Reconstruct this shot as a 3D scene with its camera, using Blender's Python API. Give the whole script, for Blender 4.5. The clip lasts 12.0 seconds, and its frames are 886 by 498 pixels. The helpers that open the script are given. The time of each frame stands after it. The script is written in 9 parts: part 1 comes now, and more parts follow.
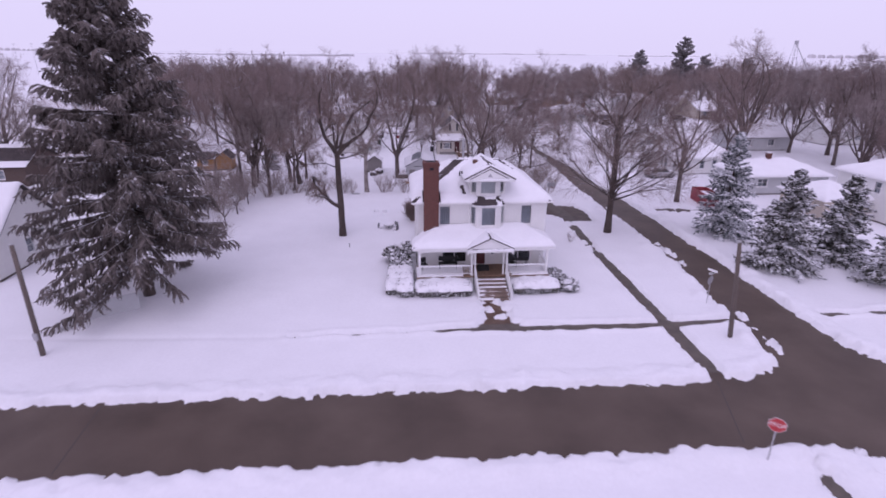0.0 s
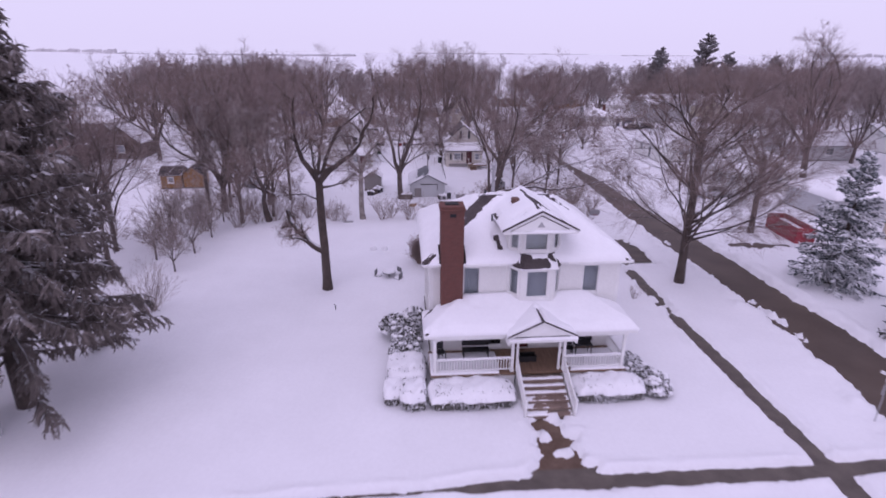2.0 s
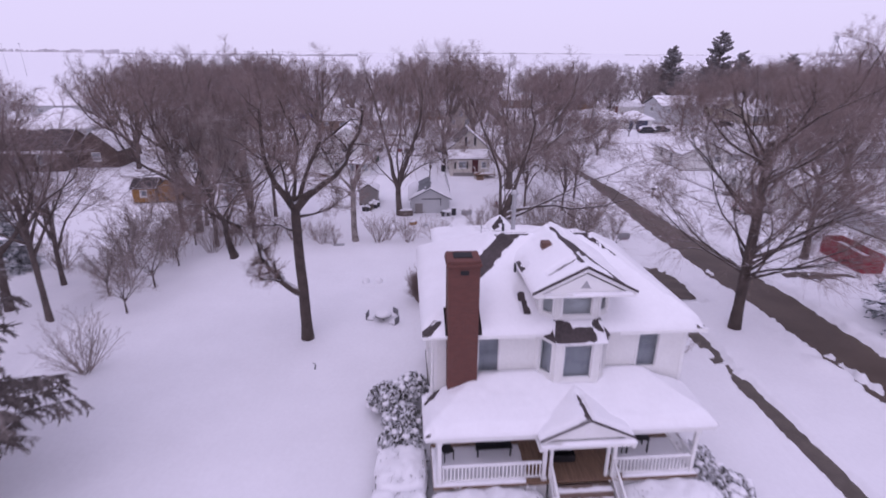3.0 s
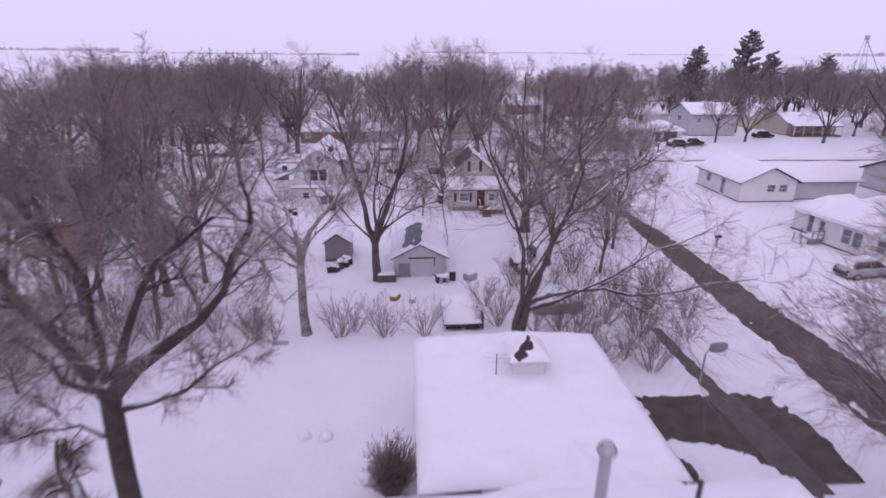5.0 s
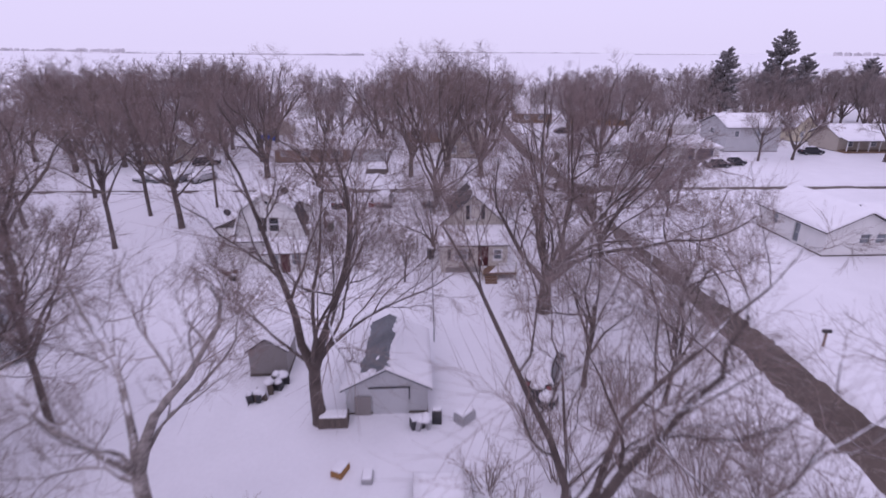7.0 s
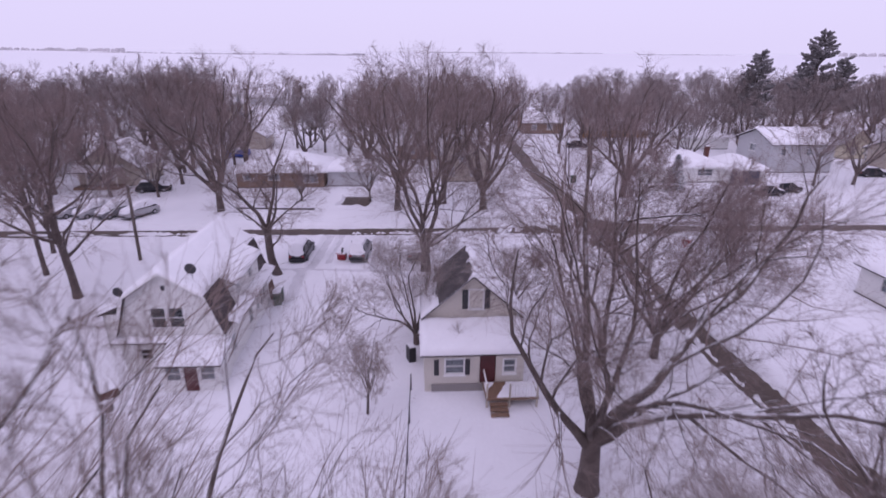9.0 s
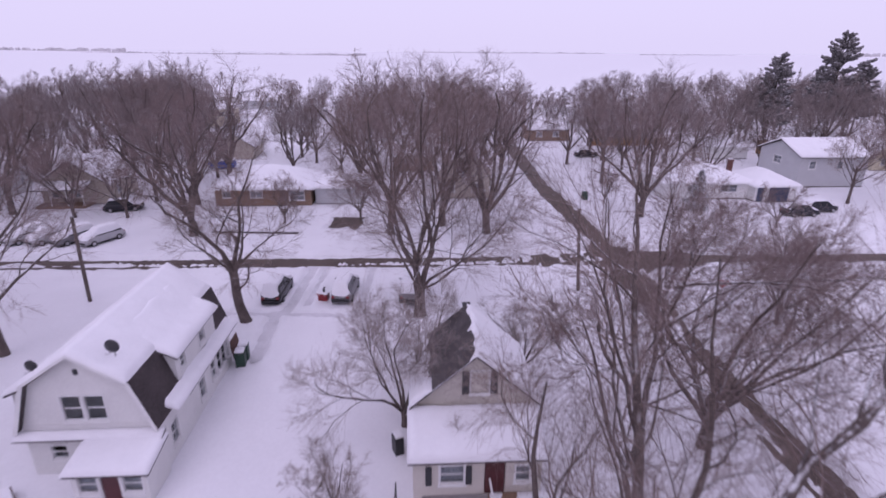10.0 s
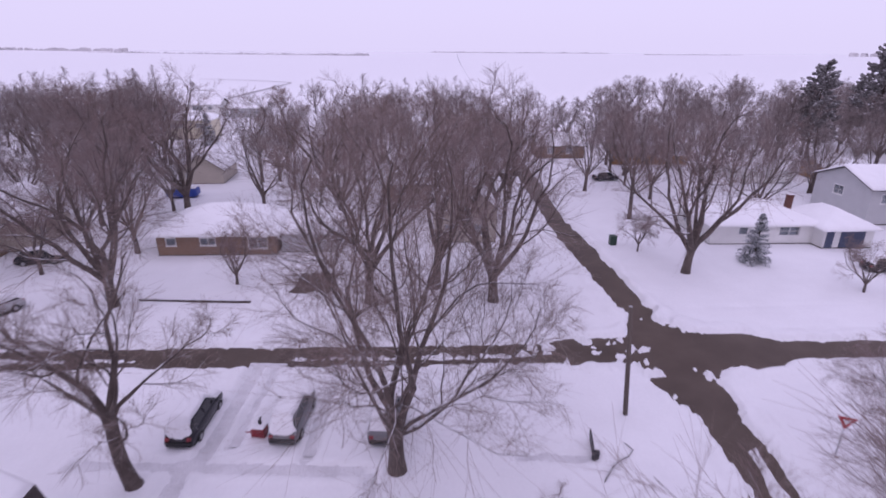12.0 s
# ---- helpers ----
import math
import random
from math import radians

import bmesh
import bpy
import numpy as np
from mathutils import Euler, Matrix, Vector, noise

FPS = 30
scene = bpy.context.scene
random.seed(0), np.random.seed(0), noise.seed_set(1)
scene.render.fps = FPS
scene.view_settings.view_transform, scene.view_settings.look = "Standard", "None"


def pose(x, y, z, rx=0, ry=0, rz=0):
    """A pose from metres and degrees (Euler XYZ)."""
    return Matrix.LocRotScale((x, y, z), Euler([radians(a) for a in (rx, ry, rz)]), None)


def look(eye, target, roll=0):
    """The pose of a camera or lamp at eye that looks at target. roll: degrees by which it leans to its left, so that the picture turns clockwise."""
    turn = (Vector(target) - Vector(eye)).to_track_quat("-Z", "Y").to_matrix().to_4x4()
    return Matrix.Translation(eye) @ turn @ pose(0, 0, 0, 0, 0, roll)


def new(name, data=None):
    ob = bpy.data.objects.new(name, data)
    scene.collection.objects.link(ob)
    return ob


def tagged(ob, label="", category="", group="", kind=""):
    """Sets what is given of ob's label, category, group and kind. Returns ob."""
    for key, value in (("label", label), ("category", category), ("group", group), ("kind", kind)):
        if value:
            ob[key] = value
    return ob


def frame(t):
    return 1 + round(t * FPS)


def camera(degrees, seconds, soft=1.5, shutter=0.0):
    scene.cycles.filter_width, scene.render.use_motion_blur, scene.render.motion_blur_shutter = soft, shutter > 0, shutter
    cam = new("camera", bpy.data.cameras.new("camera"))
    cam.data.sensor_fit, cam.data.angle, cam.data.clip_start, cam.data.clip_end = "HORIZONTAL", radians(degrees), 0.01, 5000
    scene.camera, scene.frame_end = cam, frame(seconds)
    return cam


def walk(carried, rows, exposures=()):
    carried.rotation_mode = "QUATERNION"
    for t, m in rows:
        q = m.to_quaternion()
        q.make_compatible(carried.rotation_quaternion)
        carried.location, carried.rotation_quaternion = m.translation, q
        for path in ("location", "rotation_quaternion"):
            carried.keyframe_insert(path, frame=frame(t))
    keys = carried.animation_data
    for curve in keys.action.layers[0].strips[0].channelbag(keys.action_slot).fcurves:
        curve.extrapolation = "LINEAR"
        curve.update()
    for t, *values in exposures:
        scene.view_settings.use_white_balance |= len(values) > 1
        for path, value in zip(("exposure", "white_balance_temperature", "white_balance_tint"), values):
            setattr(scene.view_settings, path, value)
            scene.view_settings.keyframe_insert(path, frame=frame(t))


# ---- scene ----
cam = camera(80.8, 12.0, soft=1.7, shutter=0.5)
EXPOSURE = 0.0
PATH = [
    (0, (0.115, -0.156, 17.405), (0.144, 1.719, 16.71), 0.5),
    (0.5, (-0.212, 3.306, 17.254), (-0.185, 5.181, 16.559), 0.5),
    (1, (-0.511, 6.878, 17.114), (-0.485, 8.753, 16.419), 0.4),
    (1.5, (-0.829, 10.482, 16.985), (-0.803, 12.357, 16.289), 0.5),
    (2, (-1.005, 14.112, 16.85), (-0.983, 15.987, 16.155), 0.4),
    (2.5, (-1.114, 17.909, 16.733), (-1.097, 19.784, 16.037), 0.4),
    (3, (-1.126, 21.796, 16.747), (-1.113, 23.671, 16.051), 0.3),
    (3.2, (-1.067, 23.451, 16.769), (-1.056, 25.327, 16.074), 0.3),
    (4.8, (-0.578, 37.469, 17.114), (-0.573, 39.343, 16.414), 0.4),
    (5, (-0.484, 39.171, 17.153), (-0.477, 41.045, 16.454), 0.4),
    (5.5, (-0.126, 43.357, 17.366), (-0.126, 45.231, 16.667), 0.2),
    (6, (0.261, 47.465, 17.622), (0.256, 49.338, 16.922), 0.2),
    (6.5, (0.573, 51.576, 17.84), (0.563, 53.449, 17.14), 0.3),
    (6.7, (0.691, 53.207, 17.895), (0.678, 55.081, 17.196), 0.3),
    (8.3, (1.545, 66.367, 18.264), (1.535, 68.241, 17.564), 0.4),
    (8.5, (1.613, 68.009, 18.303), (1.595, 69.882, 17.603), 0.4),
    (9, (1.696, 72.048, 18.614), (1.678, 73.921, 17.915), 0.4),
    (9.5, (1.79, 75.897, 18.938), (1.772, 77.771, 18.238), 0.4),
    (10, (1.919, 79.639, 19.3), (1.896, 81.513, 18.6), 0.4),
    (10.5, (2.069, 83.318, 19.671), (2.042, 85.191, 18.971), 0.4),
    (11, (2.234, 86.973, 20.062), (2.204, 88.846, 19.362), 0.4),
    (11.5, (2.38, 90.755, 20.43), (2.348, 92.629, 19.73), 0.3),
    (12, (2.454, 94.593, 20.727), (2.42, 96.466, 20.026), 0.4),
]
walk(cam, [(t, look(eye, target, roll)) for t, eye, target, roll in PATH], exposures=[(0.0, EXPOSURE, 5775, 43), (12.0, EXPOSURE, 5775, 43)])

# ---- world and light: an even overcast winter sky ----
world = bpy.data.worlds.new("overcast")
scene.world = world
world.use_nodes = True
wn, wl = world.node_tree.nodes, world.node_tree.links
wn.clear()
w_out = wn.new("ShaderNodeOutputWorld")
w_bg = wn.new("ShaderNodeBackground")
w_sky = wn.new("ShaderNodeTexSky")
w_sky.sky_type, w_sky.sun_disc = "NISHITA", False
w_sky.sun_elevation, w_sky.sun_rotation = radians(28), radians(200)
w_sky.air_density, w_sky.dust_density = 1.0, 4.0
w_scale = wn.new("ShaderNodeVectorMath")
w_scale.operation = "SCALE"
w_scale.inputs["Scale"].default_value = 0.08
w_mix = wn.new("ShaderNodeMix")
w_mix.data_type = "RGBA"
w_mix.inputs["Factor"].default_value = 0.88
w_mix.inputs["B"].default_value = (0.86, 0.86, 0.90, 1)
wl.new(w_sky.outputs[0], w_scale.inputs[0])
wl.new(w_scale.outputs[0], w_mix.inputs["A"])
wl.new(w_mix.outputs["Result"], w_bg.inputs["Color"])
w_bg.inputs["Strength"].default_value = 0.92
wl.new(w_bg.outputs[0], w_out.inputs["Surface"])

sun = new("sun", bpy.data.lights.new("sun", "SUN"))
sun.data.energy, sun.data.angle, sun.data.color = 0.4, radians(40), (1.0, 0.97, 0.93)
sun.matrix_world = look((0, 0, 60), (14, 30, 0))

# ---- materials ----


def mat(name, colour, rough=0.7, vary=0.25, scale=3.0, fine=40.0, bump=0.2, metal=0.0, second=None, snow=0.0, snow_from=0.25,
        stretch=None, spec=0.5, noise_mid=0.5, width=0.01):
    """A procedural material: two scales of noise in colour and bump, and, with snow above 0, lying snow on what faces up."""
    m = bpy.data.materials.new(name)
    m.use_nodes = True
    n, l = m.node_tree.nodes, m.node_tree.links
    p = n["Principled BSDF"]
    p.inputs["Roughness"].default_value = rough
    p.inputs["Metallic"].default_value = metal
    p.inputs["Specular IOR Level"].default_value = spec
    geo = n.new("ShaderNodeNewGeometry")
    source = geo.outputs["Position"]
    if stretch:
        mp = n.new("ShaderNodeMapping")
        tc = n.new("ShaderNodeTexCoord")
        mp.inputs["Scale"].default_value = stretch
        l.new(tc.outputs["Object"], mp.inputs["Vector"])
        source = mp.outputs["Vector"]
    big, small = n.new("ShaderNodeTexNoise"), n.new("ShaderNodeTexNoise")
    big.inputs["Scale"].default_value, small.inputs["Scale"].default_value = scale, fine
    big.inputs["Detail"].default_value, small.inputs["Detail"].default_value = 5, 3
    l.new(source, big.inputs["Vector"])
    l.new(source, small.inputs["Vector"])
    both = n.new("ShaderNodeMath")
    both.operation = "MULTIPLY_ADD"
    both.inputs[1].default_value = 0.45
    l.new(small.outputs["Fac"], both.inputs[0])
    part_big = n.new("ShaderNodeMath")
    part_big.operation = "MULTIPLY"
    part_big.inputs[1].default_value = 0.55
    l.new(big.outputs["Fac"], part_big.inputs[0])
    l.new(part_big.outputs[0], both.inputs[2])
    ramp = n.new("ShaderNodeValToRGB")
    a = [c * (1 - vary) for c in colour]
    b = second or [min(1, c * (1 + vary)) for c in colour]
    ramp.color_ramp.elements[0].position, ramp.color_ramp.elements[1].position = noise_mid - 0.17, noise_mid + 0.17
    ramp.color_ramp.elements[0].color, ramp.color_ramp.elements[1].color = (*a, 1), (*b, 1)
    l.new(both.outputs[0], ramp.inputs["Fac"])
    last = ramp.outputs["Color"]
    if snow:
        sep = n.new("ShaderNodeSeparateXYZ")
        l.new(geo.outputs["Normal"], sep.inputs[0])
        clump = n.new("ShaderNodeTexNoise")
        clump.inputs["Scale"].default_value = 1.7
        clump.inputs["Detail"].default_value = 4
        l.new(geo.outputs["Position"], clump.inputs["Vector"])
        add = n.new("ShaderNodeMath")
        add.operation = "MULTIPLY_ADD"
        add.inputs[1].default_value = 1.6
        l.new(clump.outputs["Fac"], add.inputs[0])
        l.new(sep.outputs["Z"], add.inputs[2])
        step = n.new("ShaderNodeMapRange")
        step.interpolation_type = "SMOOTHSTEP"
        step.inputs["From Min"].default_value = snow_from + 0.8
        step.inputs["From Max"].default_value = snow_from + 1.15
        step.inputs["To Max"].default_value = snow
        l.new(add.outputs[0], step.inputs["Value"])
        mix = n.new("ShaderNodeMix")
        mix.data_type = "RGBA"
        mix.inputs["B"].default_value = (0.84, 0.85, 0.88, 1)
        l.new(step.outputs["Result"], mix.inputs["Factor"])
        l.new(last, mix.inputs["A"])
        last = mix.outputs["Result"]
    l.new(last, p.inputs["Base Color"])
    if bump:
        bp = n.new("ShaderNodeBump")
        bp.inputs["Strength"].default_value, bp.inputs["Distance"].default_value = bump, width
        l.new(both.outputs[0], bp.inputs["Height"])
        l.new(bp.outputs["Normal"], p.inputs["Normal"])
    return m


def lapped(name, colour, pitch, axis, vary=0.06, rough=0.6, depth=0.02, dirt=(0.5, 0.5, 0.5)):
    """Clapboard, shingle courses or brick courses as relief: a saw wave along one object axis, with dirt over it."""
    m = mat(name, colour, rough, vary, 0.8, 9.0, 0.0)
    n, l = m.node_tree.nodes, m.node_tree.links
    p = n["Principled BSDF"]
    tc = n.new("ShaderNodeTexCoord")
    wave = n.new("ShaderNodeTexWave")
    wave.wave_type, wave.bands_direction, wave.wave_profile = "BANDS", axis, "SAW"
    wave.inputs["Scale"].default_value = 0.314159 / pitch
    wave.inputs["Distortion"].default_value = 0.15
    l.new(tc.outputs["Object"], wave.inputs["Vector"])
    bp = n.new("ShaderNodeBump")
    bp.inputs["Strength"].default_value, bp.inputs["Distance"].default_value = 0.6, depth
    l.new(wave.outputs["Fac"], bp.inputs["Height"])
    l.new(bp.outputs["Normal"], p.inputs["Normal"])
    return m


def brickwork(name, a, b, mortar):
    m = mat(name, a, 0.85, 0.2, 1.5, 30.0, 0.0)
    n, l = m.node_tree.nodes, m.node_tree.links
    p = n["Principled BSDF"]
    tc, sep, comb = n.new("ShaderNodeTexCoord"), n.new("ShaderNodeSeparateXYZ"), n.new("ShaderNodeCombineXYZ")
    l.new(tc.outputs["Object"], sep.inputs[0])
    add = n.new("ShaderNodeMath")
    l.new(sep.outputs["X"], add.inputs[0])
    l.new(sep.outputs["Y"], add.inputs[1])
    l.new(add.outputs[0], comb.inputs["X"])
    l.new(sep.outputs["Z"], comb.inputs["Y"])
    br = n.new("ShaderNodeTexBrick")
    br.inputs["Scale"].default_value = 1.0
    br.inputs["Brick Width"].default_value, br.inputs["Row Height"].default_value = 0.21, 0.075
    br.inputs["Mortar Size"].default_value = 0.006
    br.inputs["Color1"].default_value, br.inputs["Color2"].default_value, br.inputs["Mortar"].default_value = (*a, 1), (*b, 1), (*mortar, 1)
    l.new(comb.outputs[0], br.inputs["Vector"])
    l.new(br.outputs["Color"], p.inputs["Base Color"])
    bp = n.new("ShaderNodeBump")
    bp.invert = True
    bp.inputs["Strength"].default_value, bp.inputs["Distance"].default_value = 0.5, 0.01
    l.new(br.outputs["Fac"], bp.inputs["Height"])
    l.new(bp.outputs["Normal"], p.inputs["Normal"])
    return m


def glassy(name):
    m = bpy.data.materials.new(name)
    m.use_nodes = True
    p = m.node_tree.nodes["Principled BSDF"]
    p.inputs["Base Color"].default_value = (0.85, 0.9, 0.92, 1)
    p.inputs["Transmission Weight"].default_value = 1.0
    p.inputs["Roughness"].default_value = 0.03
    p.inputs["IOR"].default_value = 1.45
    return m


SNOW = mat("snow", (0.80, 0.80, 0.82), 0.75, 0.035, 0.35, 5.0, 0.35, width=0.05, spec=0.25)
ROOF_SNOW = mat("roof snow", (0.83, 0.83, 0.85), 0.75, 0.03, 0.9, 7.0, 0.25, width=0.04, spec=0.25)
ASPHALT = mat("wet asphalt", (0.078, 0.055, 0.042), 0.6, 0.3, 0.25, 30.0, 0.3, second=(0.125, 0.093, 0.073), spec=0.3)
PATH_BRICK = mat("wet brown brick path", (0.125, 0.075, 0.05), 0.7, 0.35, 1.6, 22.0, 0.4, second=(0.17, 0.115, 0.085), spec=0.3)
SLUSH = mat("trodden asphalt", (0.07, 0.05, 0.039), 0.6, 0.35, 1.2, 30.0, 0.4, second=(0.115, 0.086, 0.068), spec=0.3)
PACKED = mat("grey packed snow", (0.60, 0.59, 0.61), 0.8, 0.12, 0.7, 9.0, 0.3, second=(0.74, 0.735, 0.76), width=0.03)
TAR = mat("tar seam", (0.045, 0.036, 0.032), 0.6, 0.2)
SNOWY_TRACK = mat("snow-packed road", (0.36, 0.34, 0.34), 0.8, 0.3, 0.2, 8.0, 0.2, second=(0.62, 0.61, 0.62))
DARK_BRICK = brickwork("soot-dark brick", (0.085, 0.058, 0.048), (0.11, 0.072, 0.058), (0.10, 0.085, 0.078))
CONCRETE = mat("wet concrete", (0.10, 0.082, 0.068), 0.7, 0.35, 1.4, 40.0, 0.3)
SIDING = lapped("white clapboard", (0.74, 0.74, 0.72), 0.12, "Z")
GREY_SIDING = lapped("pale grey clapboard", (0.52, 0.53, 0.54), 0.12, "Z")
PALE_CREAM = lapped("faded cream clapboard", (0.60, 0.565, 0.50), 0.12, "Z")
STONE_GREY = mat("grey resin", (0.16, 0.16, 0.17), 0.7, 0.2, 3.0, 20.0, 0.1, snow=0.5, snow_from=0.5)
CREAM_SIDING = lapped("cream clapboard", (0.62, 0.57, 0.42), 0.12, "Z")
BEIGE_SIDING = lapped("beige clapboard", (0.48, 0.43, 0.36), 0.12, "Z")
DARK_SIDING = lapped("weathered grey boards", (0.26, 0.24, 0.23), 0.2, "X")
BROWN_BRICK = brickwork("brown brick", (0.24, 0.15, 0.10), (0.30, 0.19, 0.13), (0.28, 0.24, 0.2))
RED_BRICK = brickwork("red chimney brick", (0.138, 0.050, 0.038), (0.108, 0.040, 0.032), (0.13, 0.072, 0.060))
WHITE = mat("white painted wood", (0.76, 0.76, 0.75), 0.5, 0.06, 2.0, 30.0, 0.08)
SHINGLE = lapped("dark asphalt shingle", (0.06, 0.048, 0.048), 0.14, "Y", 0.4, 0.9, 0.02)
DARK_SHINGLE = lapped("weathered grey shingle", (0.085, 0.075, 0.075), 0.14, "Y", 0.35, 0.9, 0.02)
GREEN_SHINGLE = lapped("grey shingle", (0.16, 0.17, 0.18), 0.14, "Y", 0.3, 0.9, 0.02)
DECK = mat("worn brown deck board", (0.20, 0.125, 0.08), 0.7, 0.35, 3.0, 30.0, 0.25, stretch=(6, 0.5, 6))
STEP = mat("weathered step", (0.20, 0.145, 0.115), 0.75, 0.35, 2.0, 25.0, 0.25)
GLASS = glassy("window glass")
PALE_CURTAIN = mat("white curtain", (0.62, 0.62, 0.62), 0.9, 0.12, 2.0, 18.0, 0.2, stretch=(8, 8, 0.6))
CURTAIN = mat("grey curtain", (0.34, 0.35, 0.38), 0.9, 0.3, 2.0, 18.0, 0.2, stretch=(8, 8, 0.6))
# Near-black that paints the darkness of unlit insides.
UNLIT_INSIDE = mat("painted dark of unlit insides", (0.02, 0.02, 0.022), 0.95, 0.2)
SHUTTER = mat("dark shutter", (0.035, 0.035, 0.04), 0.6, 0.2)
DOOR_RED = mat("dark red door", (0.085, 0.02, 0.022), 0.45, 0.2, 2.0, 20.0, 0.1)
DOOR_BLUE = mat("blue door", (0.055, 0.07, 0.12), 0.45, 0.2)
BARK = mat("grey brown bark", (0.092, 0.07, 0.062), 0.9, 0.4, 1.5, 22.0, 0.6, second=(0.165, 0.13, 0.116), snow=0.9, snow_from=0.6, width=0.03)
BARK_DARK = mat("dark brown bark", (0.056, 0.042, 0.036), 0.9, 0.4, 1.5, 22.0, 0.6, second=(0.104, 0.079, 0.068), snow=0.85, snow_from=0.62, width=0.03)
BIRCH = mat("pale birch bark", (0.17, 0.135, 0.12), 0.8, 0.5, 1.2, 7.0, 0.3, second=(0.46, 0.41, 0.38), snow=0.9, snow_from=0.5)
TWIG = mat("bare twig", (0.205, 0.150, 0.132), 0.9, 0.3, 0.5, 12.0, 0.0, second=(0.31, 0.235, 0.21), snow=0.6, snow_from=0.8)
TWIG_RED = mat("reddish bare twig", (0.225, 0.160, 0.146), 0.9, 0.3, 0.5, 12.0, 0.0, second=(0.33, 0.25, 0.23), snow=0.5, snow_from=0.85)
# Far twigs: colour lightened to paint in distance haze.
TWIG_FAR = mat("haze-paled bare twig", (0.24, 0.19, 0.178), 0.9, 0.3, 0.3, 6.0, 0.0, second=(0.36, 0.30, 0.285), snow=0.5, snow_from=0.85)
SHRUB_TWIG = mat("tan shrub twig", (0.29, 0.22, 0.198), 0.9, 0.35, 0.8, 12.0, 0.0, second=(0.43, 0.365, 0.338), snow=0.4, snow_from=0.75)
NEEDLE = mat("dark spruce needles", (0.065, 0.066, 0.058), 0.85, 0.4, 1.2, 9.0, 0.0, second=(0.12, 0.118, 0.105), snow=0.85, snow_from=0.40, spec=0.2)
NEEDLE_DARK = mat("blackish spruce needles", (0.112, 0.092, 0.085), 0.85, 0.35, 1.2, 9.0, 0.0, second=(0.21, 0.18, 0.166), snow=0.62, snow_from=0.66, spec=0.2)
# Needle colour paled and greyed to paint haze over far pines.
PINE_NEEDLE = mat("haze-paled pine needles", (0.17, 0.16, 0.158), 0.85, 0.35, 1.2, 9.0, 0.0, second=(0.25, 0.24, 0.24), snow=0.45, snow_from=0.6, spec=0.2)
NEEDLE_BLUE = mat("blue spruce needles", (0.10, 0.118, 0.125), 0.85, 0.35, 1.2, 9.0, 0.0, second=(0.19, 0.215, 0.225), snow=0.8, snow_from=0.30, spec=0.2)
HEDGE_LEAF = mat("dark evergreen leaf", (0.050, 0.048, 0.040), 0.8, 0.4, 1.5, 12.0, 0.0, second=(0.10, 0.094, 0.078), snow=0.95, snow_from=0.15)
WOOD_POLE = mat("grey weathered pole", (0.13, 0.105, 0.09), 0.9, 0.35, 1.5, 30.0, 0.4, stretch=(8, 8, 0.6))
GALV = mat("galvanised steel", (0.42, 0.42, 0.43), 0.45, 0.15, 4.0, 30.0, 0.05, metal=0.6)
DARK_METAL = mat("dark metal", (0.05, 0.05, 0.055), 0.5, 0.2, 3.0, 30.0, 0.05, metal=0.3)
SIGN_RED = mat("faded sign red", (0.42, 0.03, 0.035), 0.5, 0.12, 3.0, 20.0, 0.03)
SIGN_WHITE = mat("sign white", (0.78, 0.78, 0.78), 0.5, 0.05, 3.0, 20.0, 0.02)
RED_PAINT = mat("red painted steel", (0.27, 0.022, 0.034), 0.5, 0.25, 1.0, 20.0, 0.1)
OCHRE = mat("ochre timber", (0.30, 0.155, 0.05), 0.75, 0.3, 1.5, 20.0, 0.25, stretch=(1, 1, 7))
BLUE_TARP = mat("blue tarpaulin", (0.02, 0.06, 0.32), 0.5, 0.25, 2.0, 12.0, 0.4)
GREEN_PLASTIC = mat("dark green plastic", (0.02, 0.055, 0.035), 0.5, 0.2)
RUST = mat("rust brown panel", (0.12, 0.062, 0.046), 0.8, 0.3)
BLACK = mat("black plastic", (0.015, 0.015, 0.017), 0.5, 0.2)
RUBBER = mat("tyre rubber", (0.02, 0.02, 0.02), 0.85, 0.2)
CAR_DARK = mat("dark car paint", (0.022, 0.022, 0.028), 0.25, 0.1, 1.0, 20.0, 0.0)
CAR_GREY = mat("grey car paint", (0.16, 0.16, 0.17), 0.3, 0.1, 1.0, 20.0, 0.0)
CAR_SILVER = mat("silver car paint", (0.42, 0.42, 0.43), 0.3, 0.1, 1.0, 20.0, 0.0)
CAR_RED = mat("red car paint", (0.24, 0.02, 0.025), 0.3, 0.1, 1.0, 20.0, 0.0)
CAR_GLASS = mat("dark car glass", (0.02, 0.022, 0.026), 0.08, 0.1, 1.0, 20.0, 0.0)
# Haze over the horizon woods is painted in as this pale colour.
FAR_WOOD = mat("haze-paled distant wood", (0.58, 0.56, 0.58), 0.95, 0.3, 0.02, 0.3, 0.0, second=(0.70, 0.68, 0.70))

# ---- mesh tools ----
A = 3.9


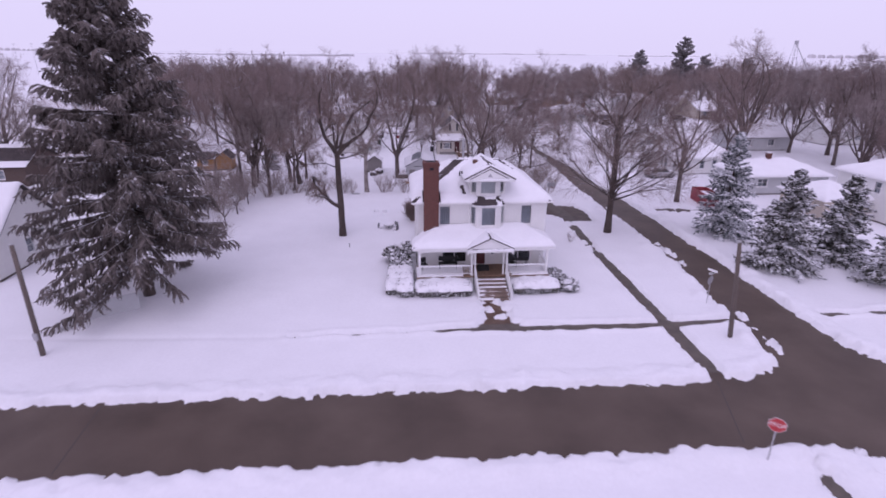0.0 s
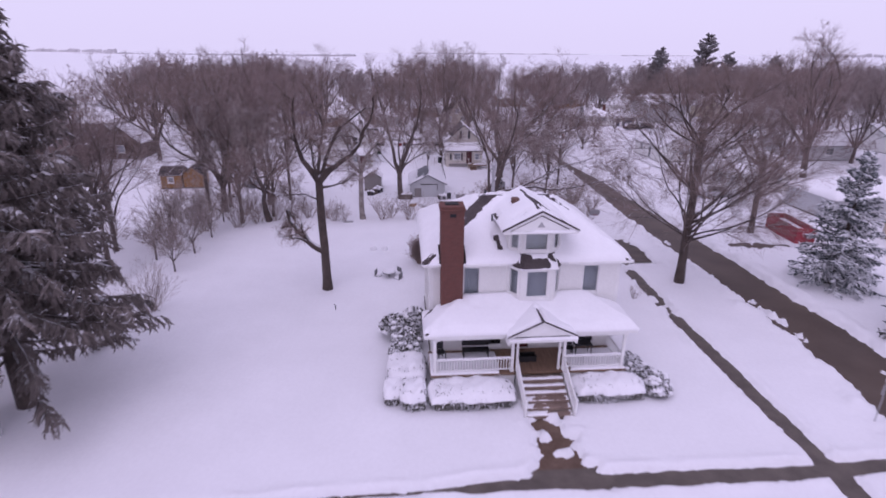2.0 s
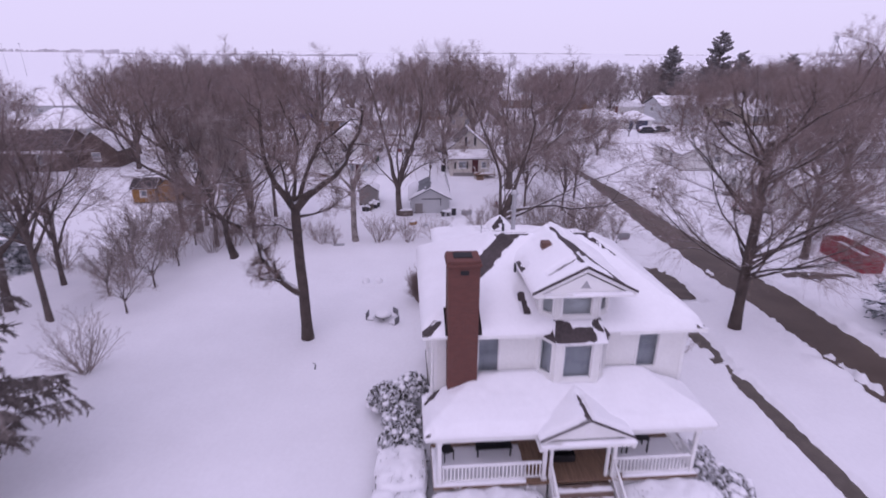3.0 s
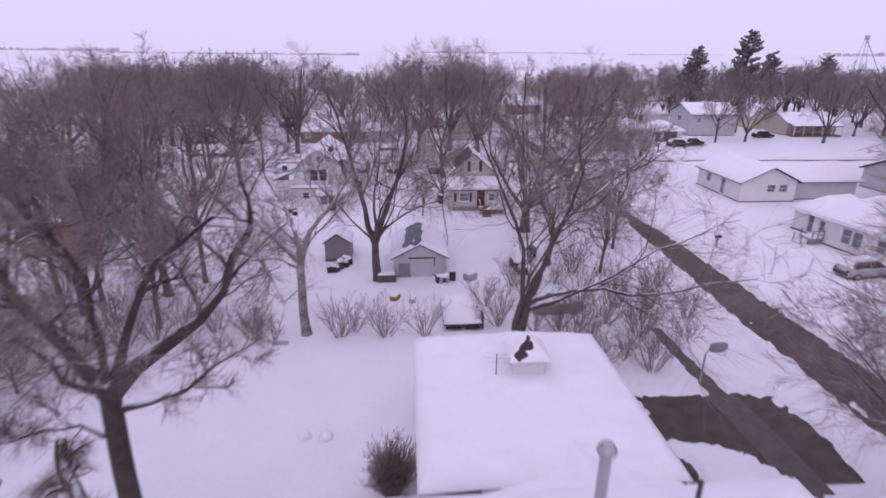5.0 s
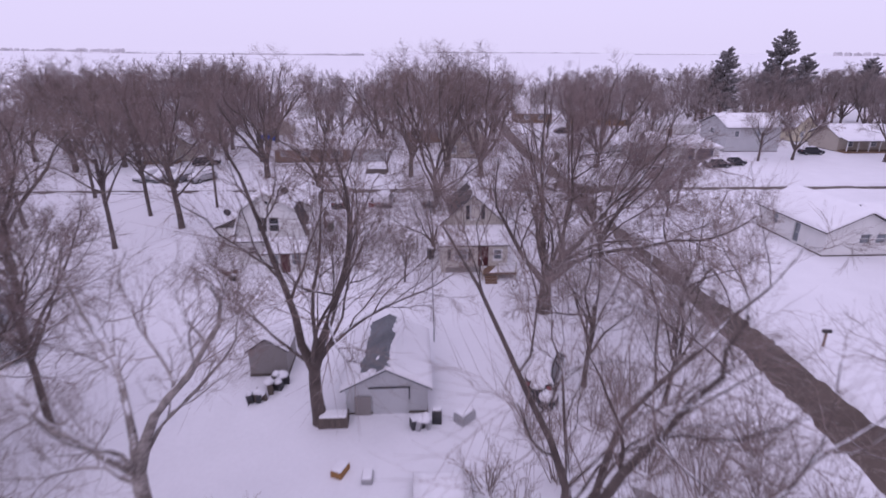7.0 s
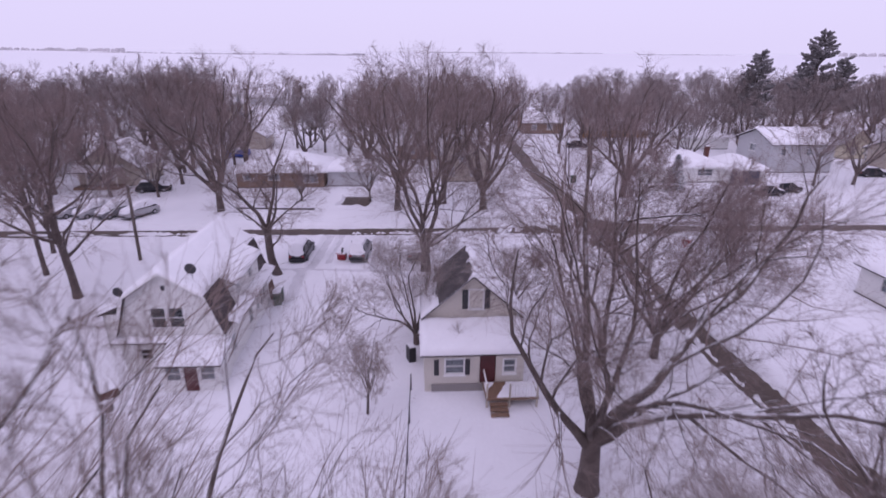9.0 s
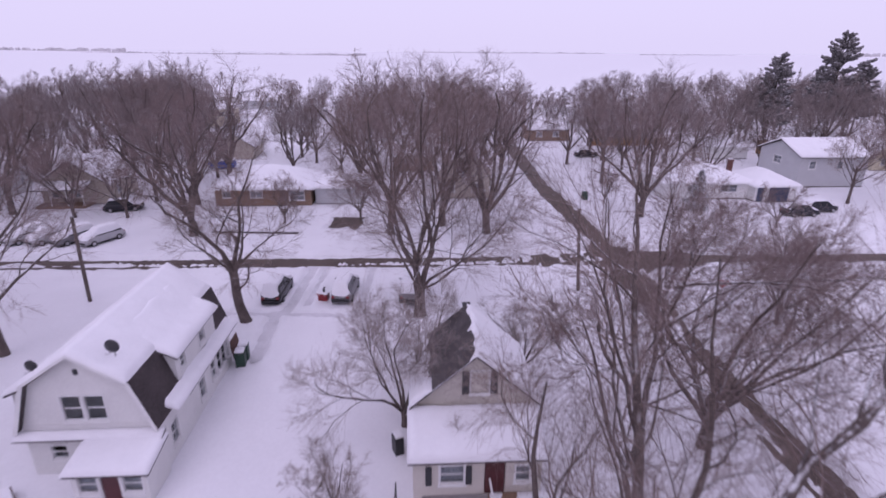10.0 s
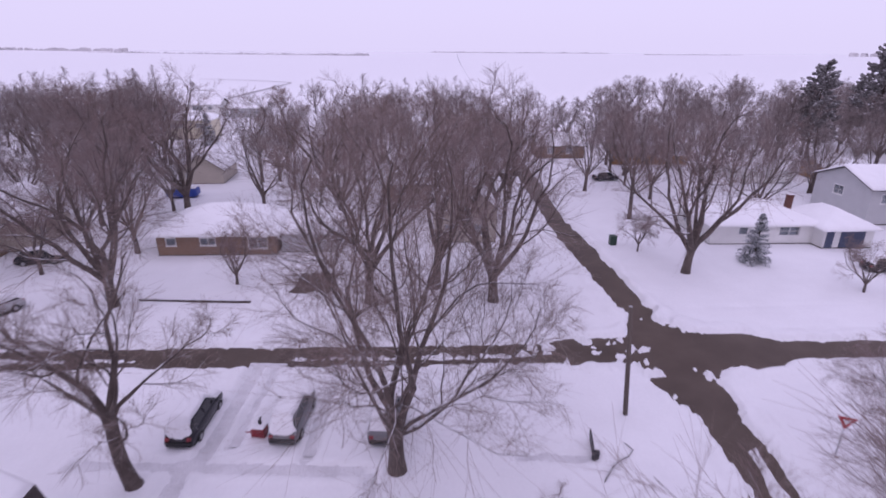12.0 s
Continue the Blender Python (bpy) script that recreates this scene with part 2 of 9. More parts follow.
class Shape:
    """Collects corners and faces of one mesh."""

    def __init__(self):
        self.v, self.f = [], []

    def add(self, pts, faces, m=None):
        k = len(self.v)
        self.v += [tuple(m @ Vector(p)) if m else tuple(p) for p in pts]
        self.f += [tuple(k + i for i in f) for f in faces]
        return self

    def box(self, x0, y0, z0, x1, y1, z1, m=None, b=0.0):
        """A box, with its upright and level edges cut by b."""
        if b <= 0:
            p = [(x, y, z) for z in (z0, z1) for y in (y0, y1) for x in (x0, x1)]
            return self.add(p, [(0, 2, 3, 1), (4, 5, 7, 6), (0, 1, 5, 4), (2, 6, 7, 3), (0, 4, 6, 2), (1, 3, 7, 5)], m)
        p = []
        for z, i in ((z0, b), (z0 + b, 0), (z1 - b, 0), (z1, b)):
            x, X, y, Y = x0 + i, x1 - i, y0 + i, y1 - i
            c = b * 0.7
            p += [(x + c, y, z), (X - c, y, z), (X, y + c, z), (X, Y - c, z), (X - c, Y, z), (x + c, Y, z), (x, Y - c, z), (x, y + c, z)]
        f = [tuple(range(7, -1, -1)), tuple(range(24, 32))]
        for r in range(3):
            f += [(r * 8 + i, r * 8 + (i + 1) % 8, r * 8 + 8 + (i + 1) % 8, r * 8 + 8 + i) for i in range(8)]
        return self.add(p, f, m)

    def prism(self, poly, y0, y1, m=None):
        """A polygon in x and z, drawn out from y0 to y1."""
        k = len(poly)
        p = [(x, y0, z) for x, z in poly] + [(x, y1, z) for x, z in poly]
        f = [tuple(range(k)), tuple(range(2 * k - 1, k - 1, -1))] + [(i, i + k, (i + 1) % k + k, (i + 1) % k) for i in range(k)]
        return self.add(p, f, m)

    def tube(self, pts, radii, sides=8, m=None):
        """A round bar along points."""
        rings = []
        for i, q in enumerate(pts):
            q = Vector(q)
            t = (Vector(pts[min(i + 1, len(pts) - 1)]) - Vector(pts[max(i - 1, 0)])).normalized()
            u = t.cross(Vector((0, 0, 1)) if abs(t.z) < 0.9 else Vector((1, 0, 0))).normalized()
            w = t.cross(u)
            r = radii[i] if hasattr(radii, "__len__") else radii
            rings += [q + r * (math.cos(a) * u + math.sin(a) * w) for a in (2 * math.pi * j / sides for j in range(sides))]
        n = len(pts)
        f = [(i * sides + j, i * sides + (j + 1) % sides, (i + 1) * sides + (j + 1) % sides, (i + 1) * sides + j) for i in range(n - 1) for j in range(sides)]
        f += [tuple(range(sides - 1, -1, -1)), tuple(range((n - 1) * sides, n * sides))]
        return self.add(rings, f, m)

    def mesh(self, name):
        me = bpy.data.meshes.new(name)
        me.from_pydata(self.v, [], self.f)
        me.update()
        return me


def part(name, shape, material, parent=None, label="", smooth=False):
    """Links a shape, or a mesh, as one object under a thing or a part."""
    me = shape.mesh(name) if isinstance(shape, Shape) else shape
    if material and not me.materials:
        me.materials.append(material)
    if smooth:
        me.polygons.foreach_set("use_smooth", [True] * len(me.polygons))
    ob = new(name, me)
    ob.parent = parent
    if label:
        ob["label"] = label
    return ob


def thing(name, m, label, category, group="", kind=""):
    ob = new(name)
    ob.matrix_world = m
    return tagged(ob, label, category, group, kind)


def quads(name, verts, faces, material, smooth=True):
    """A mesh from arrays of corners and four-sided faces."""
    me = bpy.data.meshes.new(name)
    me.vertices.add(len(verts))
    me.vertices.foreach_set("co", np.asarray(verts, dtype=np.float32).ravel())
    faces = np.asarray(faces, dtype=np.int32)
    me.loops.add(faces.size)
    me.loops.foreach_set("vertex_index", faces.ravel())
    me.polygons.add(len(faces))
    me.polygons.foreach_set("loop_start", np.arange(0, faces.size, faces.shape[1], dtype=np.int32))
    me.update(calc_edges=True)
    me.polygons.foreach_set("use_smooth", [smooth] * len(faces))
    me.materials.append(material)
    return me


def lattice(seed):
    return np.random.default_rng(seed).random((256, 256))


LATTICES = [lattice(s) for s in range(4)]


def wobble(x, y, size, k=0):
    """Smooth noise between -1 and 1 over the plan, in lumps of that size."""
    g = LATTICES[k]
    u, v = np.asarray(x) / size + 1000.3, np.asarray(y) / size + 1000.7
    i, j = np.floor(u).astype(int), np.floor(v).astype(int)
    a, b = u - i, v - j
    a, b = a * a * (3 - 2 * a), b * b * (3 - 2 * b)
    i, j = i % 256, j % 256
    i2, j2 = (i + 1) % 256, (j + 1) % 256
    return 2 * ((g[i, j] * (1 - a) + g[i2, j] * a) * (1 - b) + (g[i, j2] * (1 - a) + g[i2, j2] * a) * b) - 1


def ramp01(v, a, b):
    t = np.clip((np.asarray(v, dtype=float) - a) / (b - a), 0, 1)
    return t * t * (3 - 2 * t)


def capsule(x, y, x0, y0, x1, y1):
    """Distance in plan from a stretch."""
    dx, dy = x1 - x0, y1 - y0
    t = np.clip(((x - x0) * dx + (y - y0) * dy) / max(dx * dx + dy * dy, 1e-9), 0, 1)
    return np.hypot(x - x0 - t * dx, y - y0 - t * dy)


def sheet(name, height, x0, x1, y0, y1, step, thick, material, patches=(), holes=(), k=0, ragged=0.07, edge=0.22):
    """Snow lying on a roof or deck: a rounded blanket over height(x, y), thin or gone along the bare patches (x0, y0, x1, y1, reach)."""
    nx, ny = max(4, int((x1 - x0) / step) + 1), max(4, int((y1 - y0) / step) + 1)
    X, Y = np.meshgrid(np.linspace(x0, x1, nx), np.linspace(y0, y1, ny), indexing="ij")
    rim = np.minimum(np.minimum(X - x0, x1 - X), np.minimum(Y - y0, y1 - Y))
    t = thick * (0.25 + 0.75 * ramp01(rim, -0.02, edge)) * (1 + 0.25 * wobble(X, Y, 0.9, k) + 0.1 * wobble(X, Y, 0.3, k))
    for a, b, c, d, r in patches:
        far = capsule(X, Y, a, b, c, d) + ragged * (wobble(X, Y, 0.45, 2) + 0.7 * wobble(X, Y, 0.17, 3))
        t = np.minimum(t, -0.03 + (thick + 0.03) * ramp01(far, r - 0.02, r + 0.16))
    Z = height(X, Y) + t
    top = np.stack([X, Y, Z], -1).reshape(-1, 3)
    idx = np.arange(nx * ny).reshape(nx, ny)
    f = np.stack([idx[:-1, :-1], idx[1:, :-1], idx[1:, 1:], idx[:-1, 1:]], -1).reshape(-1, 4)
    if holes:
        cx, cy = (X[:-1, :-1] + X[1:, 1:]).ravel() / 2, (Y[:-1, :-1] + Y[1:, 1:]).ravel() / 2
        keep = np.ones(len(f), bool)
        for a, b, c, d in holes:
            keep &= ~((cx > a) & (cx < c) & (cy > b) & (cy < d))
        f = f[keep]
    loop = np.concatenate([idx[:, 0], idx[-1, 1:], idx[-2::-1, -1], idx[0, -2:0:-1]])
    low = top[loop].copy()
    low[:, 2] = np.minimum(low[:, 2] - 0.01, height(low[:, 0], low[:, 1]) - 0.012)
    n, b = len(loop), len(top)
    ring = np.stack([b + np.arange(n), b + (np.arange(n) + 1) % n, np.roll(loop, -1), loop], -1)
    return quads(name, np.concatenate([top, low]), np.concatenate([f, ring]), material)


def wall(length, height, thick, openings, m=None, shape=None):
    """A wall along x from 0, its outer face at y = 0, with openings (x0, z0, x1, z1) cut through it, in one piece."""
    s = shape or Shape()
    xs = sorted({0.0, length, *(o[0] for o in openings), *(o[2] for o in openings)})
    zs = sorted({0.0, height, *(o[1] for o in openings), *(o[3] for o in openings)})
    nx, nz = len(xs), len(zs)
    solid = {(i, j) for i in range(nx - 1) for j in range(nz - 1) if not any(o[0] <= (xs[i] + xs[i + 1]) / 2 <= o[2] and o[1] <= (zs[j] + zs[j + 1]) / 2 <= o[3] for o in openings)}
    index, pts, faces = {}, [], []

    def corner(i, j, k):
        if (i, j, k) not in index:
            index[i, j, k] = len(pts)
            pts.append((xs[i], k * thick, zs[j]))
        return index[i, j, k]

    for i, j in sorted(solid):
        faces.append([corner(i, j, 0), corner(i + 1, j, 0), corner(i + 1, j + 1, 0), corner(i, j + 1, 0)])
        faces.append([corner(i, j + 1, 1), corner(i + 1, j + 1, 1), corner(i + 1, j, 1), corner(i, j, 1)])
        for di, dj, e0, e1 in ((-1, 0, (i, j + 1), (i, j)), (1, 0, (i + 1, j), (i + 1, j + 1)), (0, -1, (i, j), (i + 1, j)), (0, 1, (i + 1, j + 1), (i, j + 1))):
            if (i + di, j + dj) not in solid:
                faces.append([corner(*e0, 0), corner(*e0, 1), corner(*e1, 1), corner(*e1, 0)])
    return s.add(pts, faces, m)


def window(parent, m, w, h, mullions=0, sash=True, blind=0.0, frame_mat=None, shutters=False, pane_label=""):
    """A window in an opening of w by h: m maps x across, z up and y inwards from the outer wall face."""
    fm = frame_mat or WHITE
    t = 0.07
    ob = part("window", wall(w + 2 * t, h + 2.3 * t, 0.034, [(t, t, t + w, t + h)], m @ Matrix.Translation((-t, -0.035, -t))), fm, parent)
    xs = [0.045 + (w - 0.09) * i / (mullions + 1) for i in range(mullions + 2)]
    zs = [0.05, h * 0.5, h - 0.05] if sash else [0.05, h - 0.05]
    lights = [(x0 + (0.03 if i else 0), z0 + (0.025 if j else 0), x1 - (0.03 if i < mullions else 0), z1 - (0.025 if j < len(zs) - 2 else 0)) for i, (x0, x1) in enumerate(zip(xs, xs[1:])) for j, (z0, z1) in enumerate(zip(zs, zs[1:]))]
    part("sash", wall(w, h, 0.055, lights, m @ Matrix.Translation((0, 0.03, 0))), fm, ob)
    part("sill", Shape().box(-t - 0.03, -0.09, -t - 0.05, w + t + 0.03, -0.002, -t, m), fm, ob)
    part("pane", Shape().box(0.04, 0.055, 0.045, w - 0.04, 0.063, h - 0.045, m), GLASS, ob).visible_shadow = False
    # Curtain behind the pane; without a blind, a near-black sheet paints the unlit room.
    part("pane_backing", Shape().box(-0.05, 0.26, -0.05, w + 0.05, 0.27, h + 0.05, m), (PALE_CURTAIN if blind > 1 else CURTAIN) if blind else UNLIT_INSIDE, ob)
    if shutters:
        for x0 in (-t - 0.36, w + t):
            part("shutter", Shape().box(x0, -0.045, -0.03, x0 + 0.35, -0.004, h + 0.03, m), SHUTTER, ob)
    return ob

# ---- ground: one snow sheet to the horizon, sunk where roads and walks are cleared ----
ROAD_Z, BANK = -0.17, -0.75
# shovelled and trodden ways through deep snow: two ends and half the width
WAYS = [(-17.4, 116.3, -2.2, 116.35, 0.32), (6.2, 117.7, 10.4, 117.6, 0.22), (-11.75, 116.2, -11.05, 109.6, 0.45), (-1.7, 116.2, -1.1, 109.5, 0.28), (-11.05, 117.0, -11.1, 126.5, 0.42), (-9.75, 118.0, -9.8, 126.5, 0.24), (-5.35, 117.4, -5.35, 126.5, 0.32)]


def road_gap(x, y):
    """Signed distance in plan to cleared ground, below 0 on it, and the distance to the carriageways alone."""
    slow = 0.32 * wobble(x, y, 2.2, 0) + 0.20 * wobble(x, y, 0.8, 1) + 0.22 * wobble(x, y, 0.38, 2) + 0.22 * wobble(x, y, 0.21, 3)
    crisp = 0.14 * wobble(x, y, 2.2, 0) + 0.16 * wobble(x, y, 0.8, 1) + 0.34 * wobble(x, y, 0.42, 2) + 0.34 * wobble(x, y, 0.25, 3)
    front = np.maximum(18.95 + 0.06 * x - y, y - 24.25 - 0.062 * x)
    near_edge = np.interp(y, [-60, 20, 27, 45, 55, 62, 70, 93, 100, 107, 116, 121, 124, 127, 135, 144, 153, 181, 235, 300], [22.4, 21.8, 21.5, 22.0, 21.7, 20.9, 20.3, 20.0, 19.2, 18.4, 18.0, 17.9, 16.6, 15.6, 17.2, 16.4, 15.5, 14.5, 14.0, 13.8])
    off_edge = np.interp(y, [-60, 20, 27, 44, 52, 65, 76, 92, 100, 107, 116, 121, 126, 132, 137, 145, 153, 162, 210, 300], [27.6, 27.2, 27.0, 26.2, 25.6, 24.8, 23.9, 22.5, 21.3, 20.7, 20.2, 20.6, 20.9, 21.5, 19.6, 19.3, 18.6, 17.6, 17.2, 17.0])
    side = np.maximum(near_edge - x, x - off_edge) + 0.8 * ramp01(y, 300, 310)
    swell = ramp01(x, 17, 20) * (1 - ramp01(x, 25.5, 29))
    far = np.maximum(126.35 + 0.057 * x - 0.9 * swell - y, y - 129.2 - 0.056 * x - 1.5 * swell - 0.8 * ramp01(x, 9, 12) * (1 - ramp01(x, 15, 17)))
    strip = np.abs(y - 127.5 - 0.052 * x - 0.45 * ramp01(x, 4, 12)) + 0.10 * wobble(x, y, 3.0, 3)
    parted = np.maximum(1 - ramp01(x, -21, -17), ramp01(x, -11, -8) * (1 - ramp01(x, 13, 17)))
    far = np.maximum(far, (0.16 + 0.30 * ramp01(x, 4, 12)) * parted - strip - 0.6 * (1 - parted) - 0.30 * ramp01(wobble(x, y, 7.0, 2), 0.3, 0.6))

    def join(a, b, k):
        h = np.clip(0.5 + 0.5 * (b - a) / k, 0, 1)
        return b * (1 - h) + a * h - k * h * (1 - h)

    roads = join(join(front, side, 4.0), far, 1.8)
    crumbs = ramp01(wobble(x, y, 0.8, 3) + 0.4 * wobble(x, y, 0.3, 1), 0.45, 0.75)
    ridge = np.exp(-((y - 133.6 - 0.1 * (x - 17)) / 1.3) ** 2) * (1 - ramp01(x, 20, 23)) * ramp01(x, 12, 14)
    tongue = np.abs(x - 19.0 - 0.12 * (y - 113)) - 0.30 - 0.15 * wobble(x, y, 2.0, 2)
    tongue = np.where((y > 106) & (y < 118.6), tongue, 9.0)
    churned = np.exp(-((x - 15) / 7.0) ** 2 - ((y - 128.8) / 5.0) ** 2)
    lane = np.where((y > 28) & (y < 106), np.abs(x - near_edge - 0.55 - 0.25 * wobble(x, y, 6.0, 1)), 9.0)
    roads = np.maximum(roads, -tongue)
    roads = np.maximum(roads, 0.16 - lane - 0.5 * ramp01(wobble(x, y, 5.0, 3), -0.1, 0.3))
    roads = roads + np.where(y < 30, 0.55 * crisp, 0.50 * slow) * (1 - 0.45 * ramp01(y, 90, 115)) + 2.3 * crumbs * churned + ridge * (0.35 + 1.2 * ramp01(wobble(x * 2.2, y * 0.8, 0.9, 2), -0.15, 0.25)) + 0.22 * wobble(x, y, 1.3, 2) * ramp01(y, 98, 112) * ramp01(x, 8, 13)

    walk_n = capsule(x, y, -9.5, 30.2, 3.8, 31.35)
    walk_n = np.minimum(walk_n + 0.30 * ramp01(-x, -5, 8) + 0.2 * ramp01(wobble(x, y, 1.6, 2), 0.1, 0.6) * ramp01(-x, -2, 2), capsule(x, y, 3.8, 31.35, 15.5, 32.0))
    walk_n = np.minimum(walk_n, capsule(x, y, 15.5, 32.0, 21.5, 32.6)) - 0.36
    bend = np.interp(y, [18, 32, 37.5, 42, 48, 53.6, 58.7, 70.5], [16.9, 16.5, 16.1, 15.85, 15.55, 15.4, 15.15, 14.0])
    walk_s = np.maximum(np.abs(x - bend) - 0.46, np.maximum(23 - y, y - 70.6))
    walk_s = walk_s + 0.55 * ramp01(wobble(x, y, 0.8, 1) + 0.5 * wobble(x, y, 0.4, 3), 0.0, 0.35) * ramp01(y, 46, 48) * (1 - ramp01(y, 57, 59))
    walk_s2 = np.maximum(np.abs(x - 17.6) - 0.4, np.maximum(5 - y, y - 19)) + 0.35 * ramp01(wobble(x, y, 1.3, 1), 0.2, 0.5)
    path = np.maximum(np.abs(x - 4.6) - 0.85 - 0.55 * (1 - ramp01(y, 31.6, 33.4)), np.maximum(31.2 - y, y - 36.0)) + 0.3 * slow
    path = path - 0.15 + 1.0 * ramp01(wobble(x, y, 0.62, 2) + 0.5 * wobble(x, y, 0.28, 1), 0.28, 0.5) * (0.3 + 0.7 * ramp01(y, 32.2, 33.6))
    drive = np.maximum(np.maximum(9.9 - x, x - 17.8 - 0.10 * (63 - y)), np.maximum(y - 63.1 - 0.03 * (x - 14), 59.2 - 3.2 * ramp01(x, 12.8, 16.0) - y)) + 0.5 * slow
    drive = np.minimum(drive, capsule(x, y, 10.35, 51.5, 10.6, 58.0) - 0.40)
    drive = drive + 0.5 * ramp01(wobble(x, y, 0.9, 1) + 0.4 * wobble(x, y, 0.35, 2), 0.45, 0.7)
    walk_e = capsule(x, y, 28.6, 33.6, 60, 36.0) - 0.34 + 0.25 * ramp01(wobble(x, y, 2.0, 1), 0.1, 0.5)
    yard = np.maximum(np.abs(x - 30.3) - 3.2, np.abs(y - 61.2) - 1.2) + 0.9 * ramp01(wobble(x, y, 1.0, 2), -0.1, 0.3)
    pad = np.maximum(np.abs(x + 10.8) - 2.1, np.abs(y - 140.6) - 2.7) + 0.5 * wobble(x, y, 0.9, 1)
    small = 0.14 * slow
    trod = np.minimum.reduce([capsule(x, y, *w[:4]) - w[4] for w in WAYS]) + 0.10 * wobble(x, y, 0.9, 1) + 0.07 * wobble(x, y, 0.35, 2)
    cleared = np.minimum.reduce([roads, walk_n + small, walk_s + small, walk_s2 + small, path + small, drive + small, walk_e + small, yard + small, pad, trod])
    return cleared, roads


def snow_top(x, y):
    d, roads = road_gap(x, y)
    roll = 0.05 * wobble(x, y, 3.5, 0) + 0.09 * wobble(x, y, 11.0, 1) + 0.015 * wobble(x, y, 0.8, 2)
    near = np.exp(-(((x - 5) / 80) ** 2) - ((y - 70) / 90) ** 2)
    bank = 0.20 * np.exp(-((roads - 0.85) / 0.55) ** 2) * (1 + 0.8 * wobble(x, y, 1.1, 3) + 0.5 * wobble(x, y, 0.45, 2))
    ruts = 0.10 * np.exp(-(((d - 0.35) / 0.25) ** 2)) * (1 + wobble(x, y, 0.8, 1))
    crumbly = np.exp(-((roads - 0.7) / 0.8) ** 2) * (np.maximum(wobble(x, y, 0.33, 1), 0) + 0.7 * np.maximum(wobble(x, y, 0.22, 0), 0))
    h = roll * (0.4 + 0.6 * near) + bank + ruts + 0.09 * crumbly
    line = np.interp(y, [30, 45, 51, 60], [-22.4, -24.0, -25.4, -25.6])
    for cx, slope, y0, y1 in ((17.0, -0.05, 100, 121), (15.6, -0.05, 100, 124)):
        h = h - 0.07 * np.exp(-((x - cx - slope * (y - 110)) / 0.18) ** 2) * ramp01(y, y0, y0 + 3) * (1 - ramp01(y, y1 - 2, y1))
    h = h - 0.07 * np.exp(-((y - 30.3 - 0.02 * x) / 0.28) ** 2) * ramp01(-x, 8, 10) * (1 - ramp01(-x, 26, 30))
    for x0, y0, x1, y1, wide, deep in ((-2.0, 84.0, 0.6, 104.0, 0.35, 0.08), (-12.0, 88.5, 0.0, 90.5, 0.6, 0.09), (-10.5, 86.0, -3.0, 83.0, 0.5, 0.08), (-9.0, 96.0, -12.5, 88.8, 0.4, 0.07), (16.9, 122.5, 18.6, 108.0, 0.28, 0.08), (21.4, 122.5, 24.0, 110.0, 0.35, -0.10), (22.0, 136.0, 40.0, 137.4, 0.4, 0.07), (21.6, 150.6, 25.0, 150.9, 0.25, 0.06), (27.5, 147.2, 29.8, 142.0, 0.3, 0.08), (38.0, 149.0, 42.0, 142.6, 0.4, 0.08), (-8.0, 58.0, -1.0, 52.5, 0.15, 0.05), (8.8, 117.0, 17.0, 117.6, 0.45, 0.10)):
        h = h - deep * np.exp(-((capsule(x, y, x0, y0, x1, y1)) / wide) ** 2) * (1 + 0.5 * wobble(x, y, 0.6, 1))
    h = h + 0.05 * np.maximum(wobble(x, y, 0.55, 3), 0) * ramp01(wobble(x, y, 9.0, 2), -0.1, 0.5) * near * ramp01(y, 64, 72)
    edge = ramp01(d, -0.08, 0.22)
    h = h + 34 * ramp01(np.hypot(x, y), 700, 4600) + BANK * np.where(x < line, np.exp(-((x - line + 0.9) / 0.9) ** 2), 0) * ramp01(y, 40, 44) * (1 - ramp01(y, 56, 61))
    return (ROAD_Z - 0.12) * (1 - edge) + h * edge


def spaced(a, b, step, out, reach):
    """Even steps from a to b, then steps that grow out to the reach on both sides."""
    mid = list(np.arange(a, b + step / 2, step))
    lo, hi, s = [a], [mid[-1]], step
    while hi[-1] < out[1] or lo[-1] > out[0]:
        s *= reach
        hi.append(hi[-1] + s)
        lo.append(lo[-1] - s)
    return np.array(sorted(v for v in lo[1:] if v > out[0] * 1.3)
                    + mid + [v for v in hi[1:] if v < out[1] * 1.3])


gx = spaced(-27.0, 34.0, 0.23, (-4200, 4200), 1.07)
gy = spaced(16.5, 38.0, 0.17, (-150, 38.2), 1.08)
gy = np.concatenate([gy[gy < 38.1], np.arange(38.2, 73.1, 0.25)])
gy = np.concatenate([gy, np.arange(73.4, 112, 0.42), np.arange(112, 140, 0.3)])
tail, s = [gy[-1]], 0.35
while tail[-1] < 4600:
    s *= 1.06
    tail.append(tail[-1] + s)
gy = np.concatenate([gy, tail[1:]])
GX, GY = np.meshgrid(gx, gy, indexing="ij")
jr = np.random.default_rng(3)
sx, sy = np.gradient(GX, axis=0), np.gradient(GY, axis=1)
loose = (sx < 1.2) & (sy < 1.2)
GX = GX + loose * sx * jr.uniform(-0.36, 0.36, GX.shape)
GY = GY + loose * sy * jr.uniform(-0.36, 0.36, GY.shape)
gi = np.arange(GX.size).reshape(GX.shape)
gf = np.stack([gi[:-1, :-1], gi[1:, :-1], gi[1:, 1:], gi[:-1, 1:]], -1).reshape(-1, 4)
gz = snow_top(GX, GY)
ground = part("ground", quads("ground", np.stack([GX, GY, gz], -1).reshape(-1, 3), gf, SNOW), None)
tagged(ground, "deep even snow over lawns, yards and far fields", "snowy ground", kind="structure")


